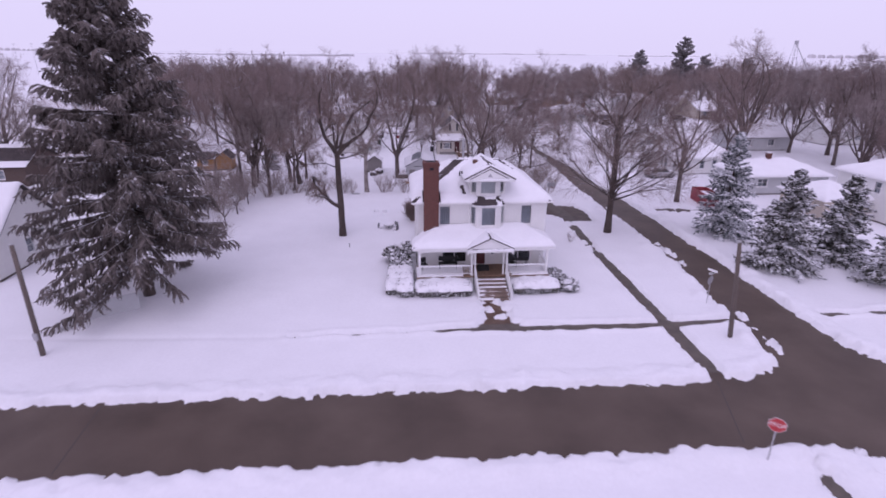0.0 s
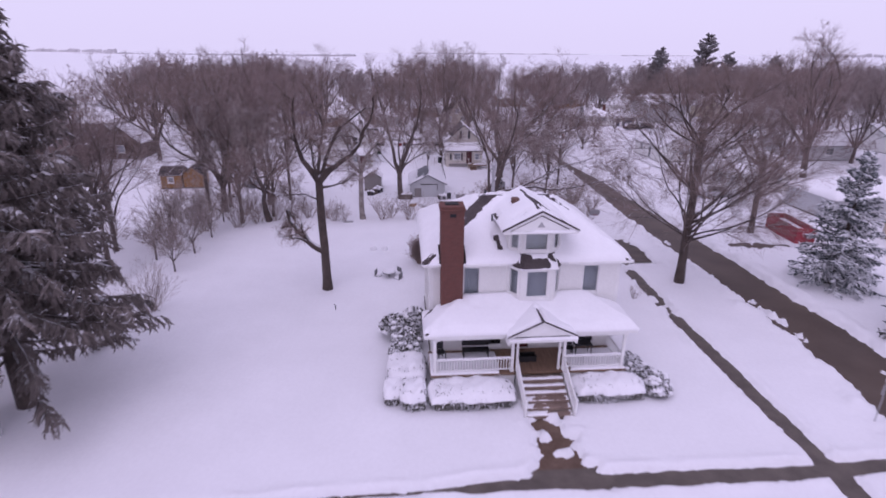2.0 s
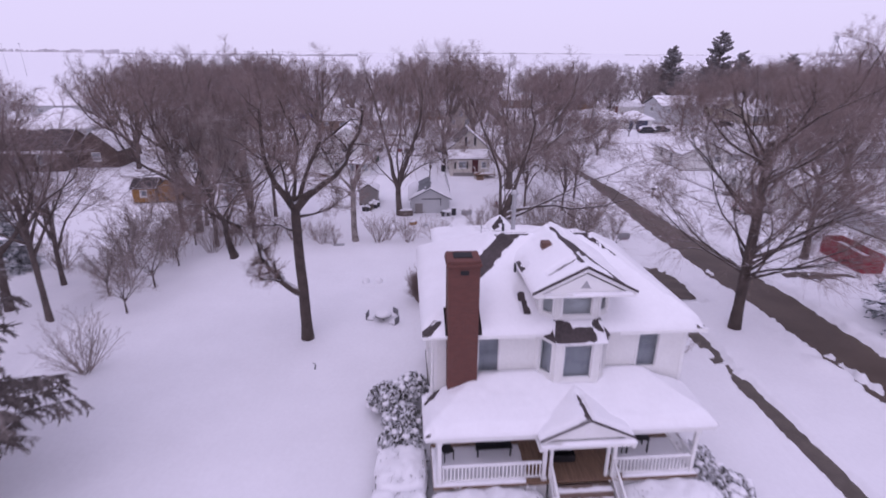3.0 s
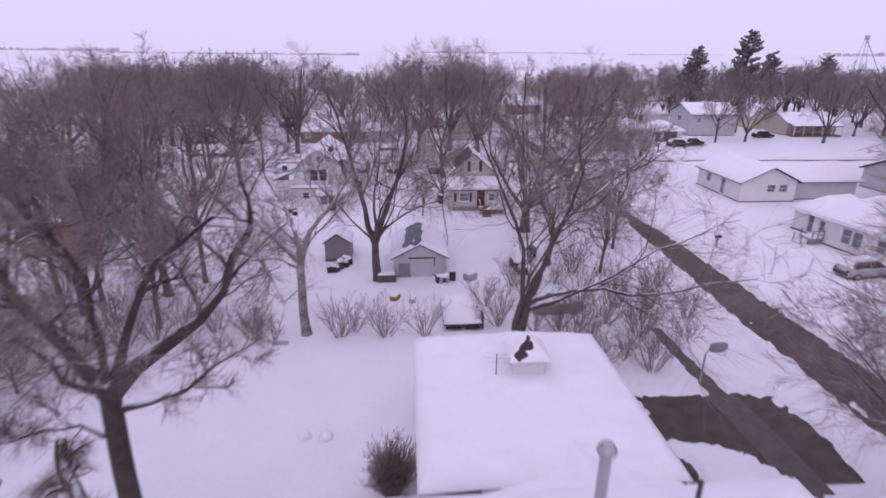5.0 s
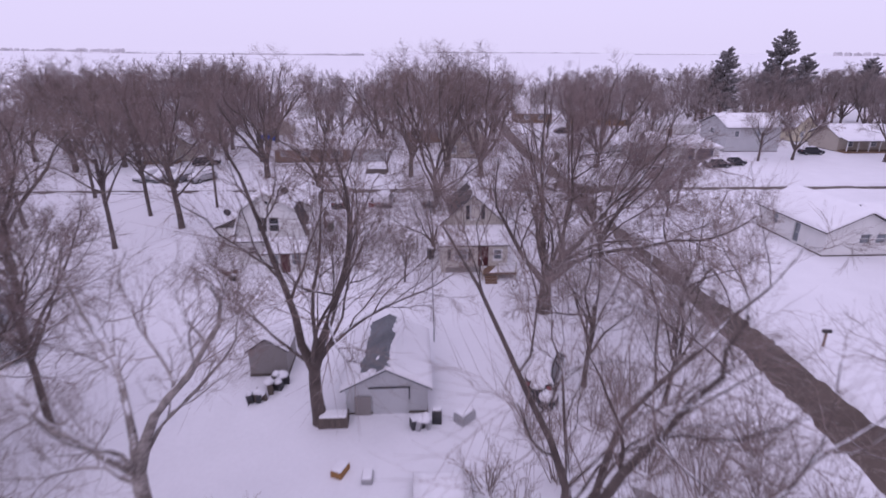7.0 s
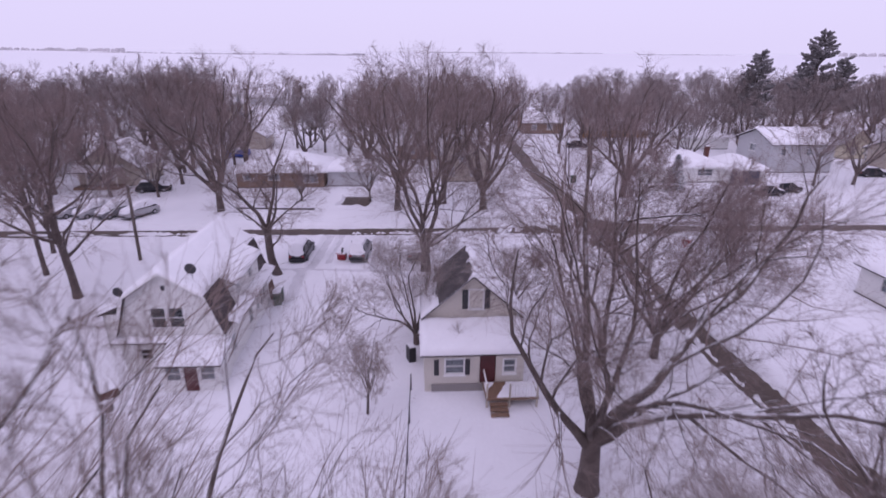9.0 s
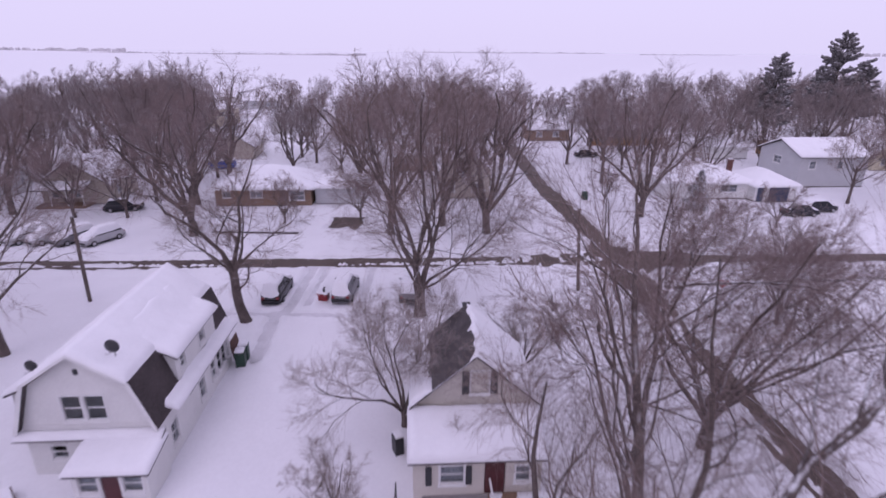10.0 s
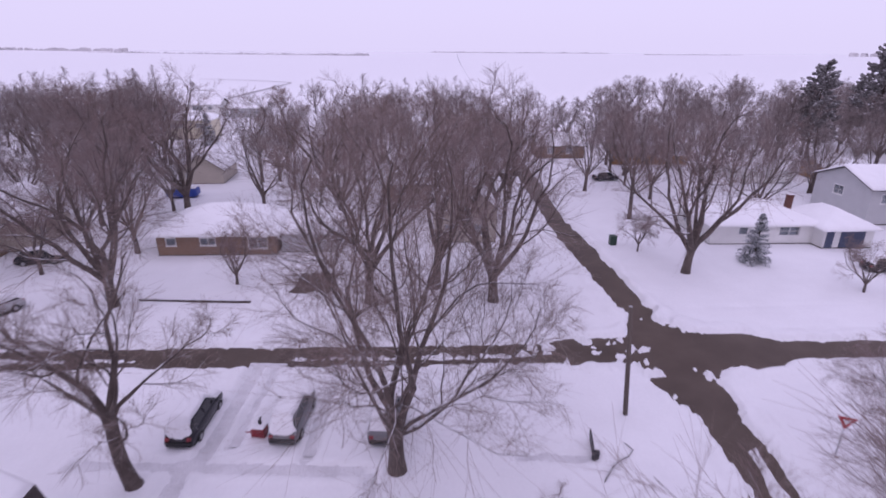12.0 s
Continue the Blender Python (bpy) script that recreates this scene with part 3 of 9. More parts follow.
def ribbon(name, pts, half, z, material, label, cat="road"):
    """A flat road along points, wide enough to run under the snow on both sides."""
    s = Shape()
    n = len(pts)
    left, right = [], []
    for i, (x, y) in enumerate(pts):
        a, b = Vector(pts[max(i - 1, 0)]), Vector(pts[min(i + 1, n - 1)])
        d = (b - a).normalized()
        left.append((x - d.y * half, y + d.x * half, z))
        right.append((x + d.y * half, y - d.x * half, z))
    s.add(left + right, [(n + i, n + i + 1, i + 1, i) for i in range(n - 1)])
    low = [(x, y, z - 0.3) for x, y, z in left + right]
    s.add(low, [(i, i + 1, n + i + 1, n + i) for i in range(n - 1)])
    return tagged(part(name, s, material), label, cat, kind="structure")


ribbon("road_front", [(-90, 16.2), (0, 21.6), (90, 27.1)], 3.6, ROAD_Z, ASPHALT, "wet dark asphalt street ploughed clear between snow banks")
ribbon("road_side", [(25, -40), (24.4, 45), (23.2, 80), (21.2, 106), (19.3, 126), (17.8, 142), (17.0, 153), (16.2, 170), (15.7, 200), (15.4, 300)], 4.2, ROAD_Z - 0.005, ASPHALT, "wet brown side street with ragged snow edges")
ribbon("road_far", [(-120, 120.6), (0, 127.3), (120, 134.0)], 3.2, ROAD_Z - 0.010, ASPHALT, "cross street with two bare tracks in packed snow")
ribbon("pavement_front", [(-12, 30.0), (3.8, 31.35), (15.5, 32.0), (22.0, 32.65)], 0.8, ROAD_Z - 0.015, CONCRETE, "narrow shovelled concrete sidewalk between snow banks", "sidewalk")
ribbon("pavement_side", [(16.95, 22.5), (16.55, 31.6), (16.15, 40.8), (15.75, 50.5), (15.3, 58.7), (14.0, 70.8)], 0.85, ROAD_Z - 0.020, CONCRETE, "partly shovelled concrete sidewalk with snow patches", "sidewalk")
ribbon("pavement_corner", [(17.6, 4), (17.6, 19.5)], 0.8, ROAD_Z - 0.025, CONCRETE, "snow-patched concrete sidewalk running to the corner", "sidewalk")
ribbon("pavement_path", [(4.6, 31.0), (4.75, 36.4)], 1.9, ROAD_Z - 0.030, PATH_BRICK, "trodden brick-brown path to the porch steps", "path")
ribbon("pavement_east", [(28, 33.5), (62, 36.2)], 0.8, ROAD_Z - 0.035, CONCRETE, "half-covered sidewalk across the side street", "sidewalk")
ribbon("road_driveway", [(9.2, 60.6), (22.5, 61.0)], 4.0, ROAD_Z - 0.040, SLUSH, "bare dark asphalt driveway with snow crumbs", "driveway")
ribbon("road_strip", [(10.3, 50.5), (10.7, 57.0)], 1.0, ROAD_Z - 0.045, SLUSH, "bare strip of asphalt beside the rear wing", "driveway")
ribbon("road_yard", [(26.5, 61.2), (34, 61.2)], 2.2, ROAD_Z - 0.050, SLUSH, "slushy driveway apron beside the street", "driveway")
ribbon("road_pad", [(-13.6, 140.6), (-8, 140.6)], 3.4, ROAD_Z - 0.055, SLUSH, "bare patch of driveway before a bungalow", "driveway")
for i, (x0, y0, x1, y1, half) in enumerate(WAYS):
    ribbon("pavement_trodden", [(x0, y0), (x1, y1)], half + 0.35, ROAD_Z + 0.03 - 0.004 * i, PACKED, "shovelled path of grey packed snow", "path")
ribbon("road_field", [(-100, 330), (-105, 343), (-110, 401), (-114.5, 457), (-116, 485), (-120, 500), (-137, 514), (-165, 529), (-210, 545)], 1.3, 0.24, SNOWY_TRACK, "bare road bending away through white fields")

# ---- the white house ----
HOUSE = pose(-1.78, 39.40, 0, 0, 0, A)
house = thing("house", HOUSE, "two-storey white clapboard house with snowy hip roof and porch", "house")
EAVE, RIDGE = 6.58, 9.33


def main_roof(x, y):
    return EAVE + np.minimum(np.minimum(0.523 * y, 0.523 * (9.8 - y)), np.minimum(0.64 * x, 0.70 * (11.4 - x)))


def frame_at(x, y, turn=0.0, z=0.0):
    """A placing in the house: wall-wise x, up z, inwards y."""
    return pose(x, y, z, 0, 0, turn)


# walls
front_open = [(2.25, 4.55, 3.12, 6.15), (8.9, 4.55, 9.77, 6.15), (2.5, 1.3, 4.5, 2.95), (5.2, 1.1, 6.1, 3.1), (6.5, 1.9, 6.85, 2.8), (7.8, 1.3, 9.9, 2.95), (4.9, 4.6, 7.3, 6.3)]
sh = [(a - 0.5, b, c - 0.5, d) for a, b, c, d in front_open]
part("wall", wall(10.4, 6.5, 0.2, sh, frame_at(0.5, 0.5)), SIDING, house)
side_open = [(2.0, 4.5, 2.9, 6.1), (5.2, 4.5, 6.1, 6.1), (2.0, 1.6, 2.9, 3.1), (5.2, 1.6, 6.1, 3.1)]
part("wall", wall(8.4, 6.5, 0.2, side_open, frame_at(0.5, 9.1, -90)), SIDING, house)
part("wall", wall(8.4, 6.5, 0.2, side_open, frame_at(10.9, 0.7, 90)), SIDING, house)
part("wall", wall(10.4, 6.5, 0.2, [], frame_at(10.9, 9.3, 180)), SIDING, house)
part("foundation", Shape().box(0.46, 0.46, -0.4, 10.94, 9.34, 0.35), CONCRETE, house)
part("corner_board", Shape().box(0.47, 0.465, 0.36, 0.60, 0.498, 6.45), WHITE, house)
part("corner_board", Shape().box(10.80, 0.465, 0.36, 10.93, 0.498, 6.45), WHITE, house)
part("downspout", Shape().tube([(0.40, 0.42, 6.4), (0.40, 0.42, 4.7), (0.36, 0.40, 4.5), (0.40, 0.42, 3.2)], 0.045, 6), WHITE, house)
part("downspout", Shape().tube([(10.99, 0.6, 6.4), (10.99, 0.6, 0.4)], 0.045, 6), WHITE, house)
for x, z, w, h, bl in ((2.25, 4.55, 0.87, 1.6, 1), (8.9, 4.55, 0.87, 1.6, 1), (2.5, 1.3, 2.0, 1.65, 0), (7.8, 1.3, 2.1, 1.65, 0), (6.5, 1.9, 0.35, 0.9, 0)):
    window(house, frame_at(x, 0.5, 0, z), w, h, 0 if w < 1 else 1, False, bl)
for z, h in ((4.5, 1.6), (1.6, 1.5)):
    for s0 in (2.0, 5.2):
        window(house, frame_at(0.5, 9.1 - s0, -90, z), 0.9, h, 0, True, 1)
        window(house, frame_at(10.9, 0.7 + s0, 90, z), 0.9, h, 0, True, 1)
door = part("door", Shape().box(5.24, 0.56, 1.1, 6.06, 0.61, 3.06), DOOR_RED, house, "dark red panelled front door")
part("panel", Shape().box(5.36, 0.545, 1.3, 5.62, 0.558, 2.1).box(5.70, 0.545, 1.3, 5.95, 0.558, 2.1), DOOR_RED, door)
part("pane", Shape().box(5.38, 0.545, 2.25, 5.92, 0.558, 2.9), CAR_GLASS, door)
part("door_handle", Shape().box(5.97, 0.50, 2.04, 6.02, 0.558, 2.14), GALV, door)
part("door_frame", Shape().box(5.10, 0.46, 1.1, 5.2, 0.498, 3.2).box(6.1, 0.46, 1.1, 6.2, 0.498, 3.2).box(5.2, 0.46, 3.1, 6.1, 0.498, 3.2), WHITE, house)

# hip roof: deck, eaves and snow
nx, ny = 39, 36
X, Y = np.meshgrid(np.linspace(0, 11.4, nx), np.linspace(0, 9.8, ny), indexing="ij")
hole = (0.9, -0.1, 2.25, 1.02)
idx = np.arange(nx * ny).reshape(nx, ny)
deck = np.stack([idx[:-1, :-1], idx[1:, :-1], idx[1:, 1:], idx[:-1, 1:]], -1).reshape(-1, 4)
roof = part("roof", quads("roof", np.stack([X, Y, main_roof(X, Y)], -1).reshape(-1, 3), deck, SHINGLE, False), None, house, "dark shingle hip roof showing through melted snow")
part("eaves", Shape().box(0.02, 0.02, 6.42, 11.38, 0.5, 6.56).box(0.02, 9.3, 6.42, 11.38, 9.78, 6.56).box(0.02, 0.5, 6.42, 0.5, 9.3, 6.56).box(10.9, 0.5, 6.42, 11.38, 9.3, 6.56), WHITE, roof)
part("gutter", Shape().box(2.2, -0.09, 6.45, 4.4, 0.015, 6.57), WHITE, roof)
part("gutter", Shape().box(7.8, -0.09, 6.45, 11.4, 0.015, 6.57), WHITE, roof)
part("snow_cover", sheet("snow_cover", main_roof, -0.03, 11.43, -0.04, 9.84, 0.13, 0.22, ROOF_SNOW, [
    (4.2, 4.85, 3.2, 3.9, 0.42), (3.2, 3.9, 1.9, 2.5, 0.50), (4.0, 4.9, 7.7, 4.9, 0.22), (7.5, 4.9, 8.9, 3.6, 0.22), (8.9, 3.6, 10.4, 1.7, 0.12), (4.1, 5.0, 3.75, 5.25, 0.24),
    (0.10, 0.15, 0.55, 0.55, 0.24), (11.1, 0.05, 11.35, 0.2, 0.12), (4.2, 1.7, 4.25, 0.9, 0.16), (7.8, 5.1, 9.0, 6.9, 0.20), (9.0, 6.9, 10.3, 8.5, 0.10)], [hole]), None, house, "thick snow with melted dark streaks along the hips")
part("vent_pipe", Shape().tube([(4.05, 2.6, 7.6), (4.05, 2.6, 8.5)], 0.05, 8), DARK_METAL, roof)
part("vent_pipe", Shape().tube([(4.4, 7.4, 7.6), (4.4, 7.4, 8.75)], 0.07, 8), DARK_METAL, roof)
part("vent_pipe", Shape().tube([(8.0, 8.7, 6.9), (8.0, 8.7, 7.9)], 0.06, 8), DARK_METAL, roof)
flue = part("flue", Shape().tube([(4.85, 7.1, 7.8), (4.85, 7.1, 10.35)], 0.11, 10), GALV, roof, "tall galvanised flue pipe")
part("cap", Shape().tube([(4.85, 7.1, 10.35), (4.85, 7.1, 10.42), (4.85, 7.1, 10.56)], [0.19, 0.19, 0.1], 10), GALV, flue)

# brick chimney
chimney = part("chimney", Shape().box(0.97, -0.10, 4.0, 2.15, 0.95, 9.5), RED_BRICK, house, "tall red brick chimney")
part("crown", Shape().box(0.90, -0.17, 9.5, 2.22, 1.02, 9.62, b=0.02).box(0.94, -0.13, 9.62, 2.18, 0.98, 9.74, b=0.02), RED_BRICK, chimney)
# Solid near-black slabs paint the unlit flue mouth and vent.
part("flue_mouth_dark", Shape().box(1.2, 0.2, 9.73, 1.9, 0.75, 9.78), UNLIT_INSIDE, chimney)
part("vent", Shape().box(1.42, -0.125, 9.18, 1.74, -0.102, 9.36), UNLIT_INSIDE, chimney)

# bay over the porch, with an attic dormer on it
BC = 6.1


def bay_plan(half, flat, y_wall, y_out):
    return [(BC - half, y_wall), (BC - flat, y_out), (BC + flat, y_out), (BC + half, y_wall)]


def bay(parent, plan, z0, z1, wins, blind):
    """Three faces of a bay, each with its window."""
    for (xa, ya), (xb, yb), (w, h, zb) in zip(plan, plan[1:], wins):
        ln = math.hypot(xb - xa, yb - ya)
        m = frame_at(xa, ya, math.degrees(math.atan2(yb - ya, xb - xa)))
        x0 = (ln - w) / 2
        part("bay_wall", wall(ln, z1, 0.09, [(x0, zb, x0 + w, zb + h)], m @ Matrix.Translation((0, 0, z0)) @ Matrix.Diagonal((1, 1, 1, 1)) if z0 == 0 else None, None) if z0 == 0 else wall(ln, z1 - z0, 0.09, [(x0, zb - z0, x0 + w, zb - z0 + h)], m @ Matrix.Translation((0, 0, z0))), SIDING, parent)
        window(parent, m @ Matrix.Translation((x0, 0, zb)), w, h, 0, False, blind)


bay(house, bay_plan(1.5, 0.9, 0.5, -0.35), 4.15, 6.38, ((0.62, 1.45, 4.75), (1.15, 1.5, 4.7), (0.62, 1.45, 4.75)), 1)
skirt = Shape()
lo = [(BC - 1.72, 0.6, 6.42), (BC - 1.0, -0.55, 6.42), (BC + 1.0, -0.55, 6.42), (BC + 1.72, 0.6, 6.42)]
hi = [(BC - 1.45, 0.75, 6.98), (BC - 0.8, 0.25, 6.98), (BC + 0.8, 0.25, 6.98), (BC + 1.45, 0.75, 6.98)]
skirt.add(lo + hi, [(0, 1, 5, 4), (1, 2, 6, 5), (2, 3, 7, 6), (3, 2, 1, 0), (4, 5, 6, 7), (0, 4, 7, 3)])
bay_roof = part("bay_roof", skirt, SHINGLE, house, "dark bare shingle skirt under the dormer")
part("trim", Shape().add([(x, y, z) for z in (6.34, 6.42) for x, y in ((BC - 1.70, 0.6), (BC - 0.99, -0.53), (BC + 0.99, -0.53), (BC + 1.70, 0.6))], [(0, 1, 5, 4), (1, 2, 6, 5), (2, 3, 7, 6), (3, 2, 1, 0)]), WHITE, bay_roof)


def skirt_top(x, y):
    return 6.42 + 0.56 * np.clip((y + 0.55) / 0.8 - 0.45 * np.clip(np.abs(x - BC) - 0.9, 0, 1), 0, 1)


part("snow_cover", sheet("snow_cover", skirt_top, BC - 1.0, BC + 1.05, -0.62, 0.3, 0.07, 0.09, ROOF_SNOW, [(BC - 1.3, 0.2, BC - 0.6, -0.2, 0.38), (BC - 0.6, -0.3, BC + 0.45, -0.3, 0.24), (BC + 1.1, 0.2, BC + 0.85, 0.05, 0.22)]), None, bay_roof)

dormer = part("dormer", Shape().box(BC - 1.45, 0.75, 6.9, BC - 1.36, 4.6, 8.4).box(BC + 1.36, 0.75, 6.9, BC + 1.45, 4.6, 8.4), SIDING, house, "attic dormer with a pedimented gable")
bay(dormer, bay_plan(1.45, 0.82, 0.75, 0.30), 6.9, 8.42, ((0.46, 0.95, 7.2), (1.2, 1.0, 7.16), (0.46, 0.95, 7.2)), 2)
DZ, DS = 9.42, 0.52


def dormer_top(x, y):
    return DZ - DS * np.abs(x - BC)


g = Shape()
g.prism([(BC - 1.93, 8.36), (BC + 1.93, 8.36), (BC + 1.93, 8.42), (BC, DZ), (BC - 1.93, 8.42)], -0.30, 5.2)
part("roof", g, SHINGLE, dormer)
part("pediment", Shape().prism([(BC - 1.5, 8.47), (BC + 1.5, 8.47), (BC, 9.22)], -0.36, -0.305), WHITE, dormer)
part("fascia", Shape().prism([(BC - 1.98, 8.30), (BC - 1.98, 8.44), (BC, 9.47), (BC, 9.30)], -0.40, -0.31).prism([(BC + 1.98, 8.44), (BC + 1.98, 8.30), (BC, 9.30), (BC, 9.47)], -0.40, -0.31).box(BC - 1.9, -0.42, 8.30, BC + 1.9, -0.31, 8.46), WHITE, dormer)
part("rake", Shape().prism([(BC - 2.02, 8.43), (BC - 2.02, 8.52), (BC, 9.56), (BC, 9.46)], -0.45, -0.402).prism([(BC + 2.02, 8.52), (BC + 2.02, 8.43), (BC, 9.46), (BC, 9.56)], -0.45, -0.402), SHINGLE, dormer, "dark shingle edge along the gable")
part("louvre", Shape().prism([(BC - 0.2, 8.65), (BC + 0.2, 8.65), (BC, 8.95)], -0.375, -0.362), GALV, dormer)
part("snow_cover", sheet("snow_cover", dormer_top, BC - 2.0, BC + 2.0, -0.42, 5.1, 0.09, 0.20, ROOF_SNOW, [
    (BC - 1.15, 0.45, BC - 0.85, 0.5, 0.10), (BC - 0.75, 0.55, BC - 0.35, 0.62, 0.12), (BC - 0.2, 0.7, BC - 0.1, 0.72, 0.09), (BC + 0.05, 4.6, BC + 0.1, 0.2, 0.13), (BC + 0.30, 3.2, BC + 0.9, 0.8, 0.36), (BC + 0.9, 1.2, BC + 1.6, -0.2, 0.40), (BC - 1.95, 1.9, BC - 1.95, 2.8, 0.13), (BC - 1.9, -0.44, BC + 1.9, -0.44, 0.05)], k=1), None, dormer, "snow cap with bare dark shingle patches")
part("pediment_snow", sheet("pediment_snow", lambda x, y: 8.46 + 0 * x, BC - 1.55, BC + 1.75, -0.66, -0.36, 0.05, 0.11, ROOF_SNOW, [(BC - 1.4, -0.5, BC - 0.6, -0.5, 0.10)]), None, dormer)
part("pediment_shelf", Shape().box(BC - 1.6, -0.66, 8.40, BC + 1.8, -0.40, 8.455), WHITE, dormer)
part("roof_vent", Shape().box(BC - 0.95, 2.5, 9.0, BC - 0.55, 2.95, 9.42, b=0.03), RUST, dormer, "small rusty roof vent")

# porch
PZ = 1.08


def porch_roof(x, y):
    return 3.50 + 0.44 * np.minimum(np.minimum(y + 2.0, 2.5), np.minimum(x + 0.02, 11.24 - x))


X, Y = np.meshgrid(np.linspace(0, 11.22, 40), np.linspace(-2.0, 0.49, 12), indexing="ij")
idx = np.arange(X.size).reshape(X.shape)
pf = np.stack([idx[:-1, :-1], idx[1:, :-1], idx[1:, 1:], idx[:-1, 1:]], -1).reshape(-1, 4)
porch = part("porch", Shape().box(0.3, -1.98, PZ - 0.14, 4.75, 0.46, PZ - 0.01).box(7.35, -1.98, PZ - 0.14, 10.9, 0.46, PZ - 0.01).box(4.75, -1.9, PZ - 0.2, 7.35, 0.46, PZ - 0.04), DECK, house, "open front porch with white posts and railings")
part("porch_roof", quads("porch_roof", np.stack([X, Y, porch_roof(X, Y)], -1).reshape(-1, 3), pf, SHINGLE, False), None, porch)
part("porch_ceiling", Shape().box(0.05, -1.94, 3.34, 11.15, 0.46, 3.40), WHITE, porch)
part("fascia", Shape().box(0.0, -2.03, 3.28, 11.22, -1.95, 3.49).box(0.0, -1.95, 3.28, 0.08, 0.46, 3.49).box(11.14, -1.95, 3.28, 11.22, 0.46, 3.49), WHITE, porch)
part("beam", Shape().box(0.42, -1.88, 3.1, 10.8, -1.70, 3.34), WHITE, porch)
part("snow_cover", sheet("snow_cover", porch_roof, -0.05, 11.27, -2.08, 0.48, 0.09, 0.30, ROOF_SNOW, [(0.25, -0.05, 0.6, 0.45, 0.22), (4.9, 0.42, 5.25, 0.2, 0.12), (0.1, -1.95, 0.2, -1.9, 0.06)], edge=0.35), None, porch, "deep rounded snow on the porch roof")
for i in range(19):
    x = 4.76 + i * 0.136
    part("plank", Shape().box(x, -1.98, PZ - 0.035, x + 0.128, 0.44, PZ), DECK, porch)
for a, b, k in ((0.32, 4.72, 0), (7.4, 10.88, 1)):
    part("deck_snow", sheet("deck_snow", lambda x, y: PZ - 0.01 + 0 * x, a, b, -1.96, 0.2, 0.12, 0.10, ROOF_SNOW, [((b - 0.2, -1.9, b - 0.1, 0.3, 0.5) if k == 0 else (a + 0.1, -1.9, a + 0.1, 0.3, 0.35))], k=k), None, porch)
part("porch_skirt", Shape().box(0.36, -1.9, -0.2, 4.8, -1.86, PZ - 0.15).box(0.36, -1.86, -0.2, 0.40, 0.46, PZ - 0.15), WHITE, porch)
part("porch_skirt", Shape().box(7.3, -1.9, -0.2, 10.85, -1.86, PZ - 0.15).box(10.81, -1.86, -0.2, 10.85, 0.46, PZ - 0.15), WHITE, porch)
for x in (0.55, 4.66, 7.44, 10.67):
    p = part("post", Shape().box(x - 0.075, -1.865, PZ, x + 0.075, -1.715, 3.1, b=0.012), WHITE, porch)
    part("capital", Shape().box(x - 0.11, -1.90, 2.98, x + 0.11, -1.68, 3.1, b=0.01), WHITE, p)
    part("plinth", Shape().box(x - 0.11, -1.90, PZ, x + 0.11, -1.68, PZ + 0.14, b=0.01), WHITE, p)
for x in (4.92, 7.18):
    part("post", Shape().box(x - 0.06, -1.85, PZ, x + 0.06, -1.73, 3.1, b=0.012), WHITE, porch)
baluster = Shape().box(-0.02, -0.02, PZ + 0.18, 0.02, 0.02, PZ + 0.76).mesh("baluster")
baluster.materials.append(WHITE)


def railing(x0, y0, x1, y1):
    ln = math.hypot(x1 - x0, y1 - y0)
    m = pose(x0, y0, 0, 0, 0, math.degrees(math.atan2(y1 - y0, x1 - x0)))
    r = part("railing", Shape().box(0, -0.045, PZ + 0.76, ln, 0.045, PZ + 0.83, m, b=0.01).box(0, -0.03, PZ + 0.12, ln, 0.03, PZ + 0.18, m), WHITE, porch)
    n = int(ln / 0.145)
    for i in range(n):
        b = part("baluster", baluster, None, r)
        b.matrix_basis = m @ Matrix.Translation(((i + 0.5) * ln / n, 0, 0))
    part("rail_snow", Shape().box(0.02, -0.05, PZ + 0.831, ln - 0.02, 0.05, PZ + 0.885, m, b=0.02), ROOF_SNOW, r)


railing(0.63, -1.79, 4.58, -1.79)
railing(7.52, -1.79, 10.59, -1.79)
railing(0.55, 0.42, 0.55, -1.70)
railing(10.67, -1.70, 10.67, 0.42)

# porch gable
GC = 6.0
gable = part("porch_gable", Shape().prism([(GC - 1.72, 3.44), (GC + 1.72, 3.44), (GC + 1.72, 3.50), (GC, 4.30), (GC - 1.72, 3.50)], -2.42, -0.1), SHINGLE, porch)
part("pediment", Shape().prism([(GC - 1.42, 3.52), (GC + 1.42, 3.52), (GC, 4.16)], -2.475, -2.425), WHITE, gable)
part("rosette", Shape().prism([(GC - 0.16, 3.72), (GC + 0.16, 3.72), (GC + 0.1, 3.92), (GC, 3.98), (GC - 0.1, 3.92)], -2.50, -2.477), SIGN_WHITE, gable)
part("fascia", Shape().prism([(GC - 1.77, 3.36), (GC - 1.77, 3.50), (GC, 4.35), (GC, 4.20)], -2.53, -2.43).prism([(GC + 1.77, 3.50), (GC + 1.77, 3.36), (GC, 4.20), (GC, 4.35)], -2.53, -2.43).box(GC - 1.77, -2.72, 3.30, GC + 1.77, -2.43, 3.44), WHITE, gable)
part("rake", Shape().prism([(GC - 1.80, 3.50), (GC - 1.80, 3.57), (GC, 4.43), (GC, 4.345)], -2.58, -2.532).prism([(GC + 1.80, 3.57), (GC + 1.80, 3.50), (GC, 4.345), (GC, 4.43)], -2.58, -2.532), SHINGLE, gable, "dark shingle edge along the gable")
